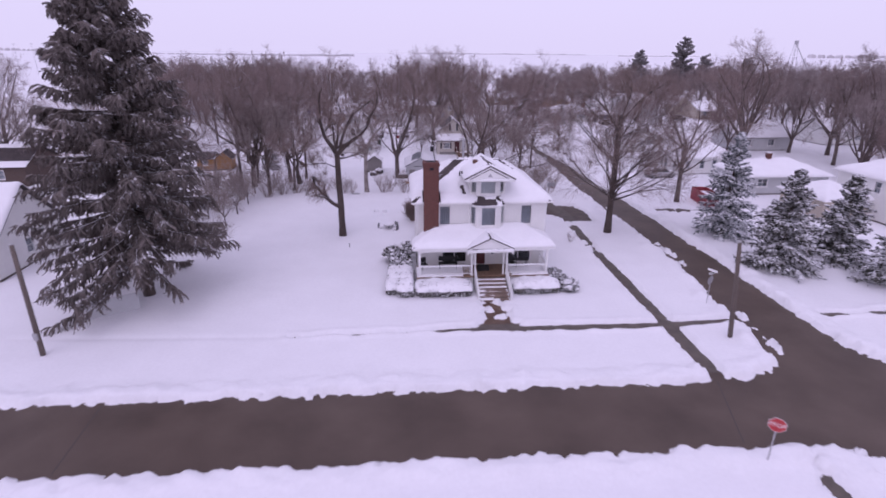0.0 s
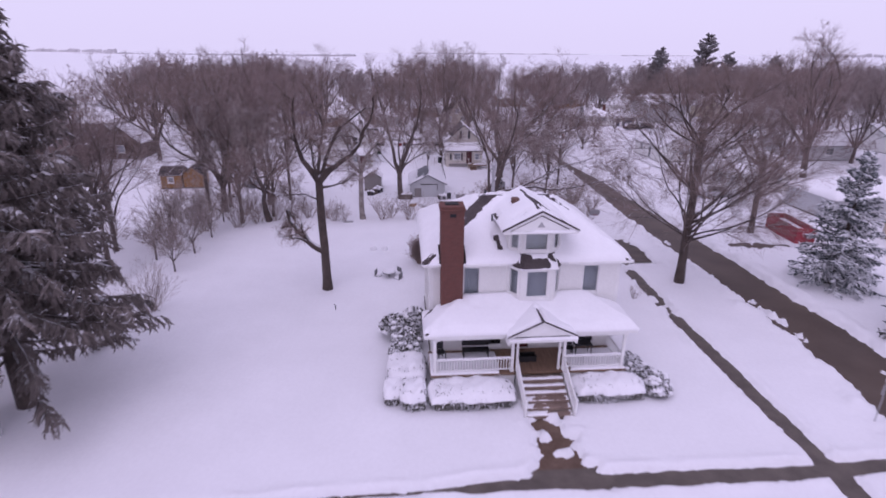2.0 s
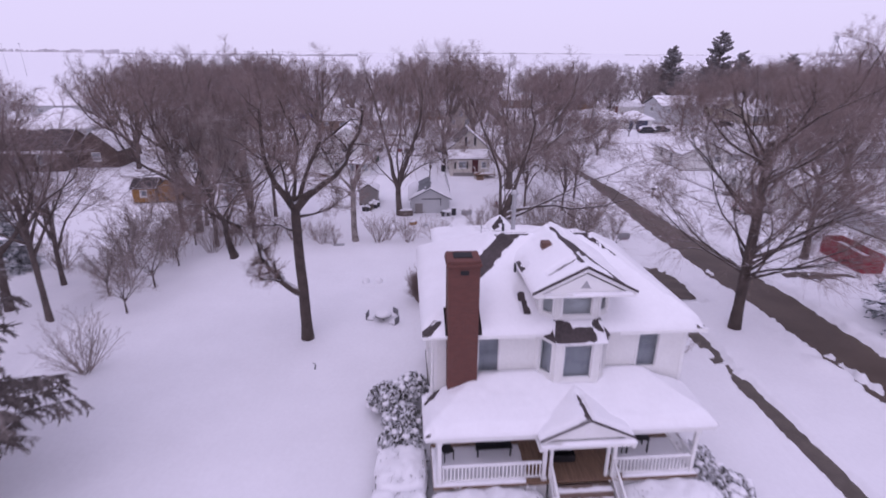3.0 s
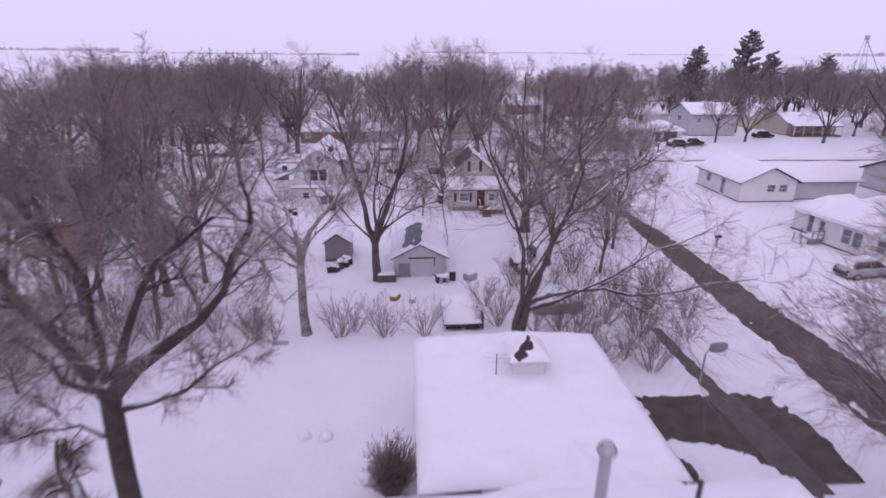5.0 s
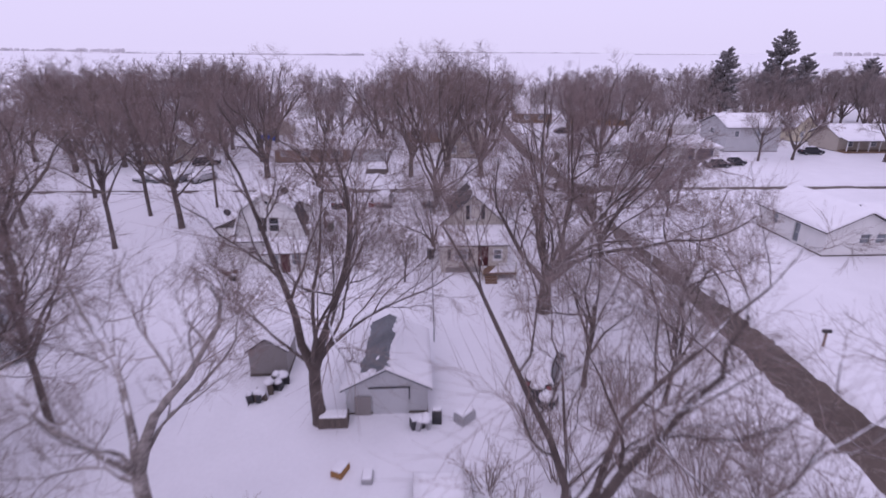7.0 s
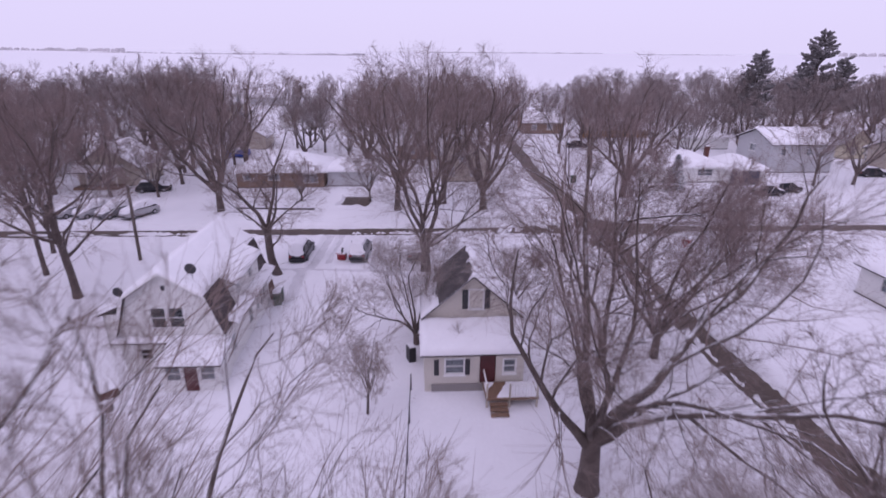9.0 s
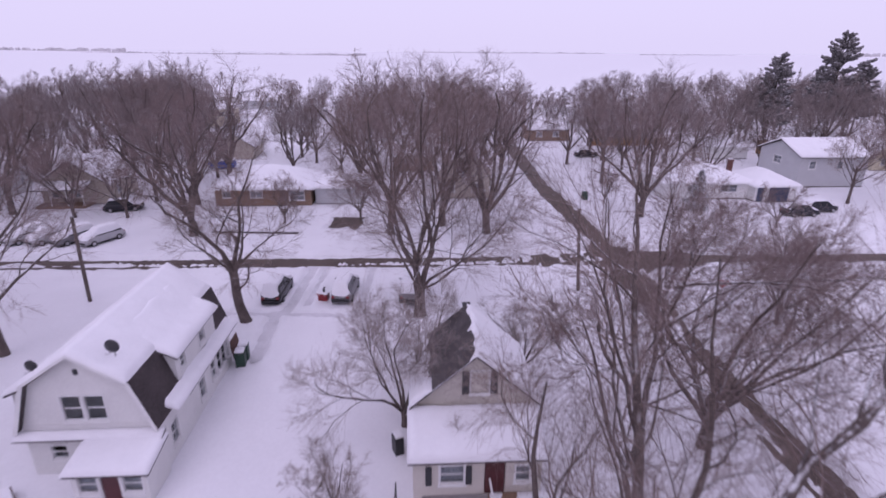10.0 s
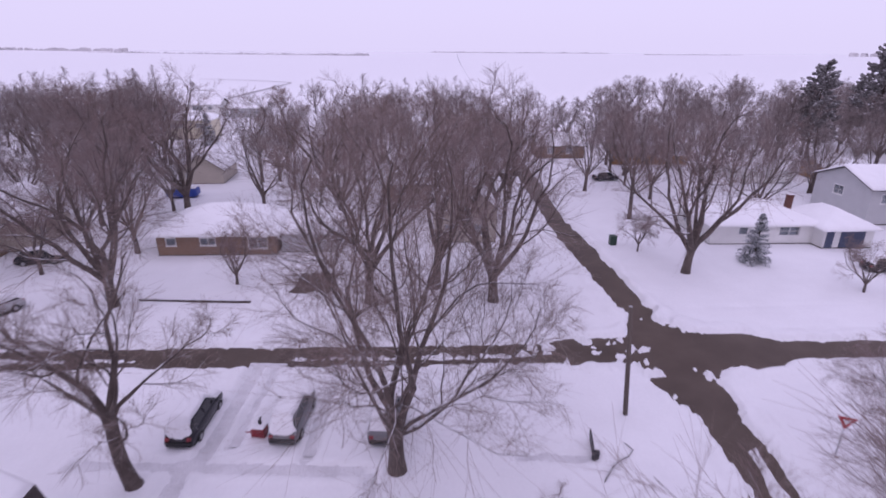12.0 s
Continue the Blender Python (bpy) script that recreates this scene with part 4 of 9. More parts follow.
part("snow_cover", sheet("snow_cover", lambda x, y: 4.30 - 0.46 * np.abs(x - GC), GC - 1.79, GC + 1.79, -2.50, -0.15, 0.07, 0.20, ROOF_SNOW, [(GC + 0.04, -2.5, GC + 0.04, -0.9, 0.07), (GC - 1.9, -2.52, GC + 1.9, -2.52, 0.07), (GC - 0.25, -2.5, GC + 0.25, -2.5, 0.12)], k=2), None, gable)
part("shelf_snow", sheet("shelf_snow", lambda x, y: 3.44 + 0 * x, GC - 1.79, GC + 1.79, -2.74, -2.48, 0.05, 0.15, ROOF_SNOW, [(GC - 1.6, -2.5, GC - 1.1, -2.5, 0.09)]), None, gable)
for x in (GC - 1.75, GC + 1.75):
    part("bracket", Shape().box(x - 0.06, -2.6, 3.1, x + 0.06, -1.9, 3.3, b=0.01), WHITE, gable)

# front steps
steps = part("front_steps", Shape().prism([(0, 0), (2.28, 0), (0, 0.86)], 0, 2.36, pose(4.98, -2.0, -0.05, 0, 0, -90) @ pose(0, 0, 0)), CONCRETE, house, "six broad front steps, half covered with snow")
for i in range(6):
    y1, z1 = -1.985 - i * 0.38, PZ - 0.03 - (i + 1) * 0.165
    st = part("step", Shape().box(4.98, y1 - 0.42, z1 - 0.2, 7.34, y1 - 0.005, z1, b=0.012), STEP, steps)
    cover = [(5.05, y1 - 0.05, 7.3, y1 - 0.05, 0.07)] if i < 3 else [(5.3 + (i * 1.7) % 1.9, y1 - 0.2, 5.6 + (i * 1.3) % 1.3, y1 - 0.2, 0.10), (6.4, y1 - 0.2, 7.0, y1 - 0.2, 0.16 if i == 3 else 0.24)]
    part("step_snow", sheet("step_snow", lambda x, y, z=z1: z + 0 * x, 5.0, 7.32, y1 - 0.41, y1 - 0.01, 0.06, 0.07, ROOF_SNOW, cover, k=i % 4), None, st)
for x in (4.90, 7.42):
    hr = part("handrail", Shape().prism([(-1.85, PZ + 0.78), (-4.25, 0.80), (-4.25, 0.90), (-1.85, PZ + 0.88)], -0.045, 0.045, Matrix.Translation((x, 0, 0)) @ Matrix(((0, 1, 0, 0), (1, 0, 0, 0), (0, 0, 1, 0), (0, 0, 0, 1)))), WHITE, steps)
    part("stringer", Shape().prism([(-1.9, 0.2), (-4.35, -0.2), (-4.35, 0.15), (-1.9, PZ + 0.05)], -0.03, 0.03, Matrix.Translation((x, 0, 0)) @ Matrix(((0, 1, 0, 0), (1, 0, 0, 0), (0, 0, 1, 0), (0, 0, 0, 1)))), WHITE, hr)
    part("newel", Shape().box(x - 0.06, -4.35, -0.2, x + 0.06, -4.23, 1.02, b=0.012), WHITE, hr)
    for i in range(14):
        y = -2.05 - i * 0.16
        zb = PZ + 0.0 + (y + 1.9) * 0.40
        part("baluster", Shape().box(x - 0.018, y - 0.018, zb - 0.05, x + 0.018, y + 0.018, zb + 0.86), WHITE, hr)

# rear wing
wing = thing("rear_wing", HOUSE, "low white rear wing under a broad smooth snow roof", "house wing")
WX0, WX1, WY0, WY1 = 1.9, 10.55, 13.6, 23.2
for length, x, y, turn, op in ((WX1 - WX0, WX0, WY0, 0, [(0.3, 0.9, 1.5, 2.2), (1.9, 0.9, 3.1, 2.2)]), (WY1 - WY0 - 0.4, WX0, WY1 - 0.2, -90, []), (WY1 - WY0 - 0.4, WX1, WY0 + 0.2, 90, [(2.0, 0.0, 4.6, 2.3), (5.4, 0.0, 8.0, 2.3)]), (WX1 - WX0, WX1, WY1, 180, [])):
    part("wall", wall(length, 3.0, 0.2, op, frame_at(x, y, turn)), SIDING, wing)
for x0 in (2.2, 3.8):
    window(wing, frame_at(x0, WY0, 0, 0.9), 1.2, 1.3, 1, False, 1)
for s0 in (2.0, 5.4):
    part("garage_door", Shape().box(0, 0.05, 0, 2.6, 0.09, 2.3, frame_at(WX1, WY0 + 0.2 + s0, 90)), WHITE, wing)
for z in (0.5, 1.05, 1.6):
    part("panel", Shape().box(0.1, 0.035, z - 0.2, 2.5, 0.049, z + 0.25, frame_at(WX1, WY0 + 2.2, 90)).box(0.1, 0.035, z - 0.2, 2.5, 0.049, z + 0.25, frame_at(WX1, WY0 + 5.6, 90)), WHITE, wing)


def wing_roof(x, y):
    return 3.12 + 0.05 * np.minimum(x - WX0 + 0.4, WX1 + 0.4 - x) + 0.02 * (WY1 + 0.4 - y)


wr = part("wing_roof", Shape().box(WX0 - 0.38, WY0 - 0.38, 2.96, WX1 + 0.38, WY1 + 0.38, 3.12), SHINGLE, wing)
part("fascia", Shape().box(WX0 - 0.42, WY0 - 0.42, 2.94, WX1 + 0.42, WY0 - 0.381, 3.14).box(WX1 + 0.381, WY0 - 0.381, 2.94, WX1 + 0.42, WY1 + 0.42, 3.14).box(WX0 - 0.42, WY0 - 0.381, 2.94, WX0 - 0.381, WY1 + 0.42, 3.14), WHITE, wr)
part("snow_cover", sheet("snow_cover", wing_roof, WX0 - 0.45, WX1 + 0.45, WY0 - 0.45, WY1 + 0.45, 0.2, 0.32, ROOF_SNOW, [], edge=0.4), None, wing, "deep smooth wind-packed snow")
link = part("link", wall(4.2, 2.9, 0.18, [], frame_at(10.3, 9.36, 90)), SIDING, wing)
part("wall", wall(4.2, 2.9, 0.18, [(1.2, 0.1, 2.1, 2.1)], frame_at(4.1, 13.56, -90)), SIDING, link)
part("door", Shape().box(1.22, 0.06, 0.1, 2.08, 0.11, 2.08, frame_at(4.1, 13.56, -90)), WHITE, link)
part("link_roof", Shape().prism([(3.7, 2.9), (10.7, 2.9), (10.7, 3.02), (7.2, 3.9), (3.7, 3.02)], 9.36, 14.6), SHINGLE, link)
part("snow_cover", sheet("snow_cover", lambda x, y: 3.04 + 0.88 * (1 - np.abs(x - 7.2) / 3.5) - 0.22 * np.clip(y - 13.0, 0, 3), 3.6, 10.8, 9.4, 15.4, 0.14, 0.30, ROOF_SNOW, [], k=3), None, link)
# small hipped monitor on the wing roof
MON = Matrix.Translation((1.2, 0.9, 0))
mon = part("roof_monitor", Shape().box(4.7, 18.4, 3.1, 6.1, 19.8, 4.5), SIDING, wing, "small boxed roof monitor with a hipped cap")
part("cap", Shape().add([(4.5, 18.2, 4.5), (6.3, 18.2, 4.5), (6.3, 20.0, 4.5), (4.5, 20.0, 4.5), (5.4, 19.0, 5.35), (5.4, 19.3, 5.35)], [(0, 1, 4), (1, 2, 5, 4), (2, 3, 5), (3, 0, 4, 5), (3, 2, 1, 0)]), SHINGLE, mon)


mon.matrix_basis = MON


def mon_top(x, y):
    return 4.5 + 0.85 * np.clip(np.minimum(np.minimum(x - 4.5, 6.3 - x) / 0.9, np.minimum(y - 18.2, 20.0 - y) / 0.8), 0, 1)


part("snow_cover", sheet("snow_cover", mon_top, 4.46, 6.34, 18.16, 20.04, 0.06, 0.10, ROOF_SNOW, [(5.38, 18.95, 5.36, 18.9, 0.10), (5.15, 18.66, 5.45, 18.7, 0.16), (4.85, 18.4, 5.2, 18.42, 0.12)], k=2), None, mon)
aerial = thing("aerial", HOUSE @ pose(5.1, 19.3, 3.1), "thin dark roof aerial with bent arms", "aerial")
part("mast", Shape().tube([(0, 0, -0.02), (0, 0, 1.75)], 0.025, 6), DARK_METAL, aerial)
for z, ln in ((1.7, 0.5), (1.5, 0.62), (1.3, 0.4)):
    part("arm", Shape().tube([(-ln, 0.1, z + 0.08), (0, 0, z), (ln, -0.05, z + 0.02)], 0.01, 5), GALV, aerial)

# things on the porch
bench = thing("porch_bench", HOUSE @ pose(2.9, -0.35, PZ + 0.09), "dark slatted bench on the porch", "bench")
part("seat", Shape().box(-0.75, -0.25, 0.40, 0.75, 0.25, 0.45), BLACK, bench)
part("backrest", Shape().box(-0.75, 0.22, 0.55, 0.75, 0.27, 0.92), BLACK, bench)
for x in (-0.68, 0.68):
    for y in (-0.2, 0.2):
        part("leg", Shape().box(x - 0.03, y - 0.03, 0, x + 0.03, y + 0.03, 0.41), BLACK, bench)
tbl = thing("porch_table", HOUSE @ pose(8.9, -0.5, PZ + 0.09), "small dark porch table", "table")
part("tabletop", Shape().box(-0.5, -0.3, 0.66, 0.5, 0.3, 0.70, b=0.01), BLACK, tbl)
for x in (-0.44, 0.44):
    for y in (-0.24, 0.24):
        part("leg", Shape().box(x - 0.025, y - 0.025, 0, x + 0.025, y + 0.025, 0.665), BLACK, tbl)
for i, x in enumerate((0.95, 8.1)):
    ch = thing("porch_chair", HOUSE @ pose(x, -0.5, PZ + 0.09, 0, 0, 20 - 30 * i), "dark metal porch chair", "chair", "porch chairs")
    part("seat", Shape().box(-0.23, -0.23, 0.42, 0.23, 0.23, 0.46), BLACK, ch)
    part("backrest", Shape().box(-0.23, 0.19, 0.5, 0.23, 0.23, 0.95), BLACK, ch)
    for dx in (-0.2, 0.2):
        for dy in (-0.2, 0.2):
            part("leg", Shape().box(dx - 0.02, dy - 0.02, 0, dx + 0.02, dy + 0.02, 0.425), BLACK, ch)
sb2 = thing("storage_box", HOUSE @ pose(5.75, -0.75, PZ), "open black storage box before the front door", "box")
part("body", wall(0.9, 0.34, 0.03, [], frame_at(-0.45, -0.25)), BLACK, sb2)
part("side", wall(0.9, 0.34, 0.03, [], frame_at(0.45, 0.25, 180)), BLACK, sb2)
part("end", wall(0.44, 0.34, 0.03, [], frame_at(0.45, -0.22, 90)), BLACK, sb2)
part("end", wall(0.44, 0.34, 0.03, [], frame_at(-0.45, 0.22, -90)), BLACK, sb2)
part("bottom", Shape().box(-0.42, -0.22, 0.0, 0.42, 0.22, 0.03), BLACK, sb2)


# ---- snow-laden foundation planting ----
def leaf_mass(rng, n, centre, size, leaf):
    """Small pointed leaf clumps over and within a rounded mass."""
    d = unit_rows(rng.normal(size=(n, 3)))
    d[:, 2] = np.abs(d[:, 2]) * 0.95 - 0.05
    r = 0.72 + 0.3 * rng.random((n, 1))
    c = np.array(centre) + d * np.array(size) * r
    c[:, 2] = np.maximum(c[:, 2], 0.02)
    u = unit_rows(rng.normal(size=(n, 3)) + d * 0.4)
    w = unit_rows(np.cross(u, rng.normal(size=(n, 3))))
    s = leaf * (0.6 + 0.8 * rng.random((n, 1)))
    v = np.stack([c - u * s, c + w * s * 0.55, c + u * s, c - w * s * 0.55], 1).reshape(-1, 3)
    return v, np.arange(4 * n).reshape(n, 4)


def unit_rows(v):
    return v / np.maximum(np.linalg.norm(v, axis=-1, keepdims=True), 1e-9)


def heap(x0, y0, x1, y1, base, top, k, lumps=0.5):
    """A pillow of snow over a clipped hedge: domed, lumpy, undercut at its rim."""
    n, m = max(12, int((x1 - x0) / 0.08)), max(10, int((y1 - y0) / 0.08))
    U, V = np.meshgrid(np.linspace(-1, 1, n), np.linspace(-1, 1, m), indexing="ij")
    q = np.clip(1 - np.abs(U) ** 5 - 0.0 * U, 0, 1) * np.clip(1 - np.abs(V) ** 4, 0, 1)
    fx, fy = U * np.sqrt(1 - 0.22 * V ** 2), V * np.sqrt(1 - 0.22 * U ** 2)
    X, Y = (x0 + x1) / 2 + fx * (x1 - x0) / 2, (y0 + y1) / 2 + fy * (y1 - y0) / 2
    X = X + 0.09 * wobble(X * 1.0, Y, 0.5, k)
    Y = Y + 0.09 * wobble(X * 1.0 + 50, Y, 0.5, k)
    Z = base + (top - base) * q ** 0.42 * (1 + 0.13 * wobble(X, Y, 0.55, (k + 1) % 4) + 0.16 * lumps * wobble(X, Y, 0.24, (k + 2) % 4))
    idx = np.arange(X.size).reshape(X.shape)
    f = np.stack([idx[:-1, :-1], idx[1:, :-1], idx[1:, 1:], idx[:-1, 1:]], -1).reshape(-1, 4)
    return quads("snow_cover", np.stack([X, Y, Z], -1).reshape(-1, 3), f, ROOF_SNOW)


hr = np.random.default_rng(8)
for x0, y0, x1, y1, top, label in ((0.05, -3.75, 4.7, -1.95, 1.05, "low clipped hedge under a thick slab of snow"), (7.65, -3.55, 11.6, -1.95, 1.0, "low clipped hedge under a thick slab of snow"),
                                   (-1.3, -3.6, 0.1, -2.0, 1.15, "rounded evergreen shrub capped with snow"), (-2.15, -3.1, -1.15, -1.6, 0.95, "rounded evergreen shrub capped with snow"),
                                   (-2.0, -2.0, 0.15, 0.4, 1.3, "snow-covered evergreen shrub beside the porch")):
    hd = thing("hedge", HOUSE @ pose((x0 + x1) / 2, (y0 + y1) / 2, 0), label, "hedge", "hedges round the porch")
    cx, cy = (x1 - x0) / 2, (y1 - y0) / 2
    n = int(900 * cx * cy) + 900
    t = hr.random((n, 2)) * 2 - 1
    e = np.argmax(np.abs(t), 1)
    t[np.arange(n), e] = np.sign(t[np.arange(n), e]) * (0.86 + 0.12 * hr.random(n))
    c = np.stack([t[:, 0] * cx * np.sqrt(1 - 0.2 * t[:, 1] ** 2), t[:, 1] * cy * np.sqrt(1 - 0.2 * t[:, 0] ** 2), hr.random(n) * top * 0.72], -1)
    u, w = unit_rows(hr.normal(size=(n, 3))), unit_rows(hr.normal(size=(n, 3)))
    s = 0.055 * (0.6 + 0.9 * hr.random((n, 1)))
    v = np.stack([c - u * s, c + w * s * 0.6, c + u * s, c - w * s * 0.6], 1).reshape(-1, 3)
    part("foliage", quads("foliage", v, np.arange(4 * n).reshape(n, 4), HEDGE_LEAF, False), None, hd)
    poke = hr.random((n // 4, 2)) * 1.7 - 0.85
    c2 = np.stack([poke[:, 0] * cx, poke[:, 1] * cy, top * (0.93 + 0.14 * hr.random(n // 4))], -1)
    u2, w2, s2 = unit_rows(hr.normal(size=(n // 4, 3))), unit_rows(hr.normal(size=(n // 4, 3))), 0.05 * (0.5 + hr.random((n // 4, 1)))
    tagged(part("leaf_tips", quads("leaf_tips", np.stack([c2 - u2 * s2, c2 + w2 * s2 * 0.6, c2 + u2 * s2, c2 - w2 * s2 * 0.6], 1).reshape(-1, 3), np.arange(4 * (n // 4)).reshape(-1, 4), HEDGE_LEAF, False), None, hd), kind="stuff")
    part("core", Shape().box(-cx * 0.84, -cy * 0.84, 0, cx * 0.84, cy * 0.84, top * 0.6, b=0.12), HEDGE_LEAF, hd)
    part("snow_cover", heap(-cx - 0.02, -cy - 0.02, cx + 0.02, cy + 0.02, top * 0.55, top + 0.08, int(hr.integers(4))), None, hd)
for x, y, w, h in ((-1.0, 1.2, 1.0, 1.3), (-0.9, 2.7, 1.0, 1.3), (-1.5, 4.3, 1.15, 1.5), (-0.4, 4.9, 0.9, 1.7), (-0.6, 0.3, 0.8, 1.2), (11.9, -1.6, 1.0, 0.9), (12.3, -2.7, 0.85, 0.7), (11.7, -0.3, 0.9, 0.9), (12.7, -1.9, 0.7, 0.6)):
    sb = thing("evergreen_shrub", HOUSE @ pose(x, y, 0), "loose evergreen shrub with clots of snow on its leaves", "shrub", "shrubs beside the house")
    v, f = leaf_mass(hr, 2600, (0, 0, h * 0.42), (w, w, h * 0.6), 0.085)
    part("foliage", quads("foliage", v, f, HEDGE_LEAF, False), None, sb)
    clots = Shape()
    for i in range(26):
        d = unit_rows(hr.normal(size=(1, 3)))[0]
        c = np.array((0, 0, h * 0.42)) + d * np.array((w, w, h * 0.6)) * 0.92
        if d[2] < -0.05:
            continue
        r = 0.10 + 0.14 * hr.random()
        ring = [(c[0] + r * (0.8 + 0.4 * hr.random()) * math.cos(a), c[1] + r * (0.8 + 0.4 * hr.random()) * math.sin(a), c[2] - 0.02) for a in (j * math.pi / 4 for j in range(8))]
        mid = [(c[0] + 0.7 * (p[0] - c[0]), c[1] + 0.7 * (p[1] - c[1]), c[2] + r * 0.42) for p in ring]
        clots.add(ring + mid + [(c[0], c[1], c[2] + r * 0.58)], [(j, (j + 1) % 8, 8 + (j + 1) % 8, 8 + j) for j in range(8)] + [(8 + j, 8 + (j + 1) % 8, 16) for j in range(8)] + [tuple(range(7, -1, -1))])
    tagged(part("clotted_snow", clots, ROOF_SNOW, sb, smooth=True), kind="stuff")

# ---- neighbouring houses ----


def gable_house(name, x, y, turn, w, d, wall_h, rise, ridge, wall_mat, label, fronts=(), rights=(), lefts=(), backs=(), over=0.45, snow=0.26, chimney=None, bare=(), roof_mat=None, door=None, category="house", shutters=False, step=0.3):
    """A house of one block: four walls with their openings, a gable roof along x or y under snow, windows with frames and panes.
    Its plan runs from the given corner: x along the front, y inwards. Openings: (x0, z0, width, height)."""
    h = thing(name, pose(x, y, 0, 0, 0, turn), label, category)
    doors = [door] if door else []
    for length, m, ops in ((w, frame_at(0, 0), list(fronts) + doors), (d - 0.36, frame_at(w, 0.18, 90), rights), (w, frame_at(w, d, 180), backs), (d - 0.36, frame_at(0, d - 0.18, -90), lefts)):
        part("wall", wall(length, wall_h, 0.18, [(a, b, a + c, b + e) for a, b, c, e in ops], m), wall_mat, h)
        for a, b, c, e in ops:
            if door and (a, b, c, e) == door:
                dr = part("door", Shape().box(a + 0.04, 0.06, b, a + c - 0.04, 0.11, b + e - 0.04, m), DOOR_RED if wall_mat is SIDING else SHUTTER, h)
                part("door_frame", Shape().box(a - 0.08, -0.03, b, a, -0.003, b + e + 0.08, m).box(a + c, -0.03, b, a + c + 0.08, -0.003, b + e + 0.08, m).box(a, -0.03, b + e, a + c, -0.003, b + e + 0.08, m), WHITE, dr)
            else:
                window(h, m @ Matrix.Translation((a, 0, b)), c, e, 1 if c > 1.3 else 0, e > 0.9, 1, shutters=shutters)
    part("foundation", Shape().box(-0.03, -0.03, -0.3, w + 0.03, d + 0.03, 0.12), CONCRETE, h)

    def top(px, py):
        if ridge == "x":
            return wall_h + 0.06 + rise * (1 - np.abs(py - d / 2) / (d / 2))
        if ridge == "y":
            return wall_h + 0.06 + rise * (1 - np.abs(px - w / 2) / (w / 2))
        q = rise / (min(w, d) / 2)
        return wall_h + 0.06 + q * np.minimum(np.minimum(px, w - px), np.minimum(py, d - py))

    o = over
    s = Shape()
    if ridge == "hip":
        X, Y = np.meshgrid(np.linspace(-o, w + o, 24), np.linspace(-o, d + o, 24), indexing="ij")
        i = np.arange(X.size).reshape(X.shape)
        rf = part("roof", quads("roof", np.stack([X, Y, top(X, Y)], -1).reshape(-1, 3), np.stack([i[:-1, :-1], i[1:, :-1], i[1:, 1:], i[:-1, 1:]], -1).reshape(-1, 4), roof_mat or SHINGLE, False), None, h)
        part("soffit", Shape().box(-o, -o, wall_h - 0.14 - 0.0, w + o, d + o, wall_h - 0.02), WHITE, rf)
    else:
        k = rise / ((d if ridge == "x" else w) / 2)
        if ridge == "x":
            poly = [(-o, wall_h - k * o + 0.05), (d / 2, wall_h + rise + 0.05), (d + o, wall_h - k * o + 0.05), (d + o, wall_h - k * o - 0.07), (d / 2, wall_h + rise - 0.07), (-o, wall_h - k * o - 0.07)]
            m = Matrix(((0, 1, 0, 0), (1, 0, 0, 0), (0, 0, 1, 0), (0, 0, 0, 1)))
            s.prism(poly, -o, w + o, m)
            ends = [(Shape().prism([(0.0, wall_h - 0.02), (d, wall_h - 0.02), (d / 2, wall_h + rise - 0.08)], a, b, m)) for a, b in ((0.0, 0.18), (w - 0.18, w))]
        else:
            poly = [(-o, wall_h - k * o + 0.05), (w / 2, wall_h + rise + 0.05), (w + o, wall_h - k * o + 0.05), (w + o, wall_h - k * o - 0.07), (w / 2, wall_h + rise - 0.07), (-o, wall_h - k * o - 0.07)]
            s.prism(poly, -o, d + o)
            ends = [(Shape().prism([(0.0, wall_h - 0.02), (w, wall_h - 0.02), (w / 2, wall_h + rise - 0.08)], a, b)) for a, b in ((0.0, 0.18), (d - 0.18, d))]
        rf = part("roof", s, roof_mat or SHINGLE, h)
        for e in ends:
            part("gable", e, wall_mat, h)
    part("snow_cover", sheet("snow_cover", top, -o - 0.03, w + o + 0.03, -o - 0.03, d + o + 0.03, step, snow, ROOF_SNOW, bare, k=int(abs(x) * 7) % 4, ragged=0.14), None, h)
    if chimney:
        cx, cy, ch = chimney
        c = part("chimney", Shape().box(cx - 0.3, cy - 0.3, wall_h, cx + 0.3, cy + 0.3, ch).box(cx - 0.36, cy - 0.36, ch, cx + 0.36, cy + 0.36, ch + 0.12, b=0.02), RED_BRICK, h)
        part("snow_cap", Shape().box(cx - 0.34, cy - 0.34, ch + 0.121, cx + 0.34, cy + 0.34, ch + 0.24, b=0.06), ROOF_SNOW, c)
    return h


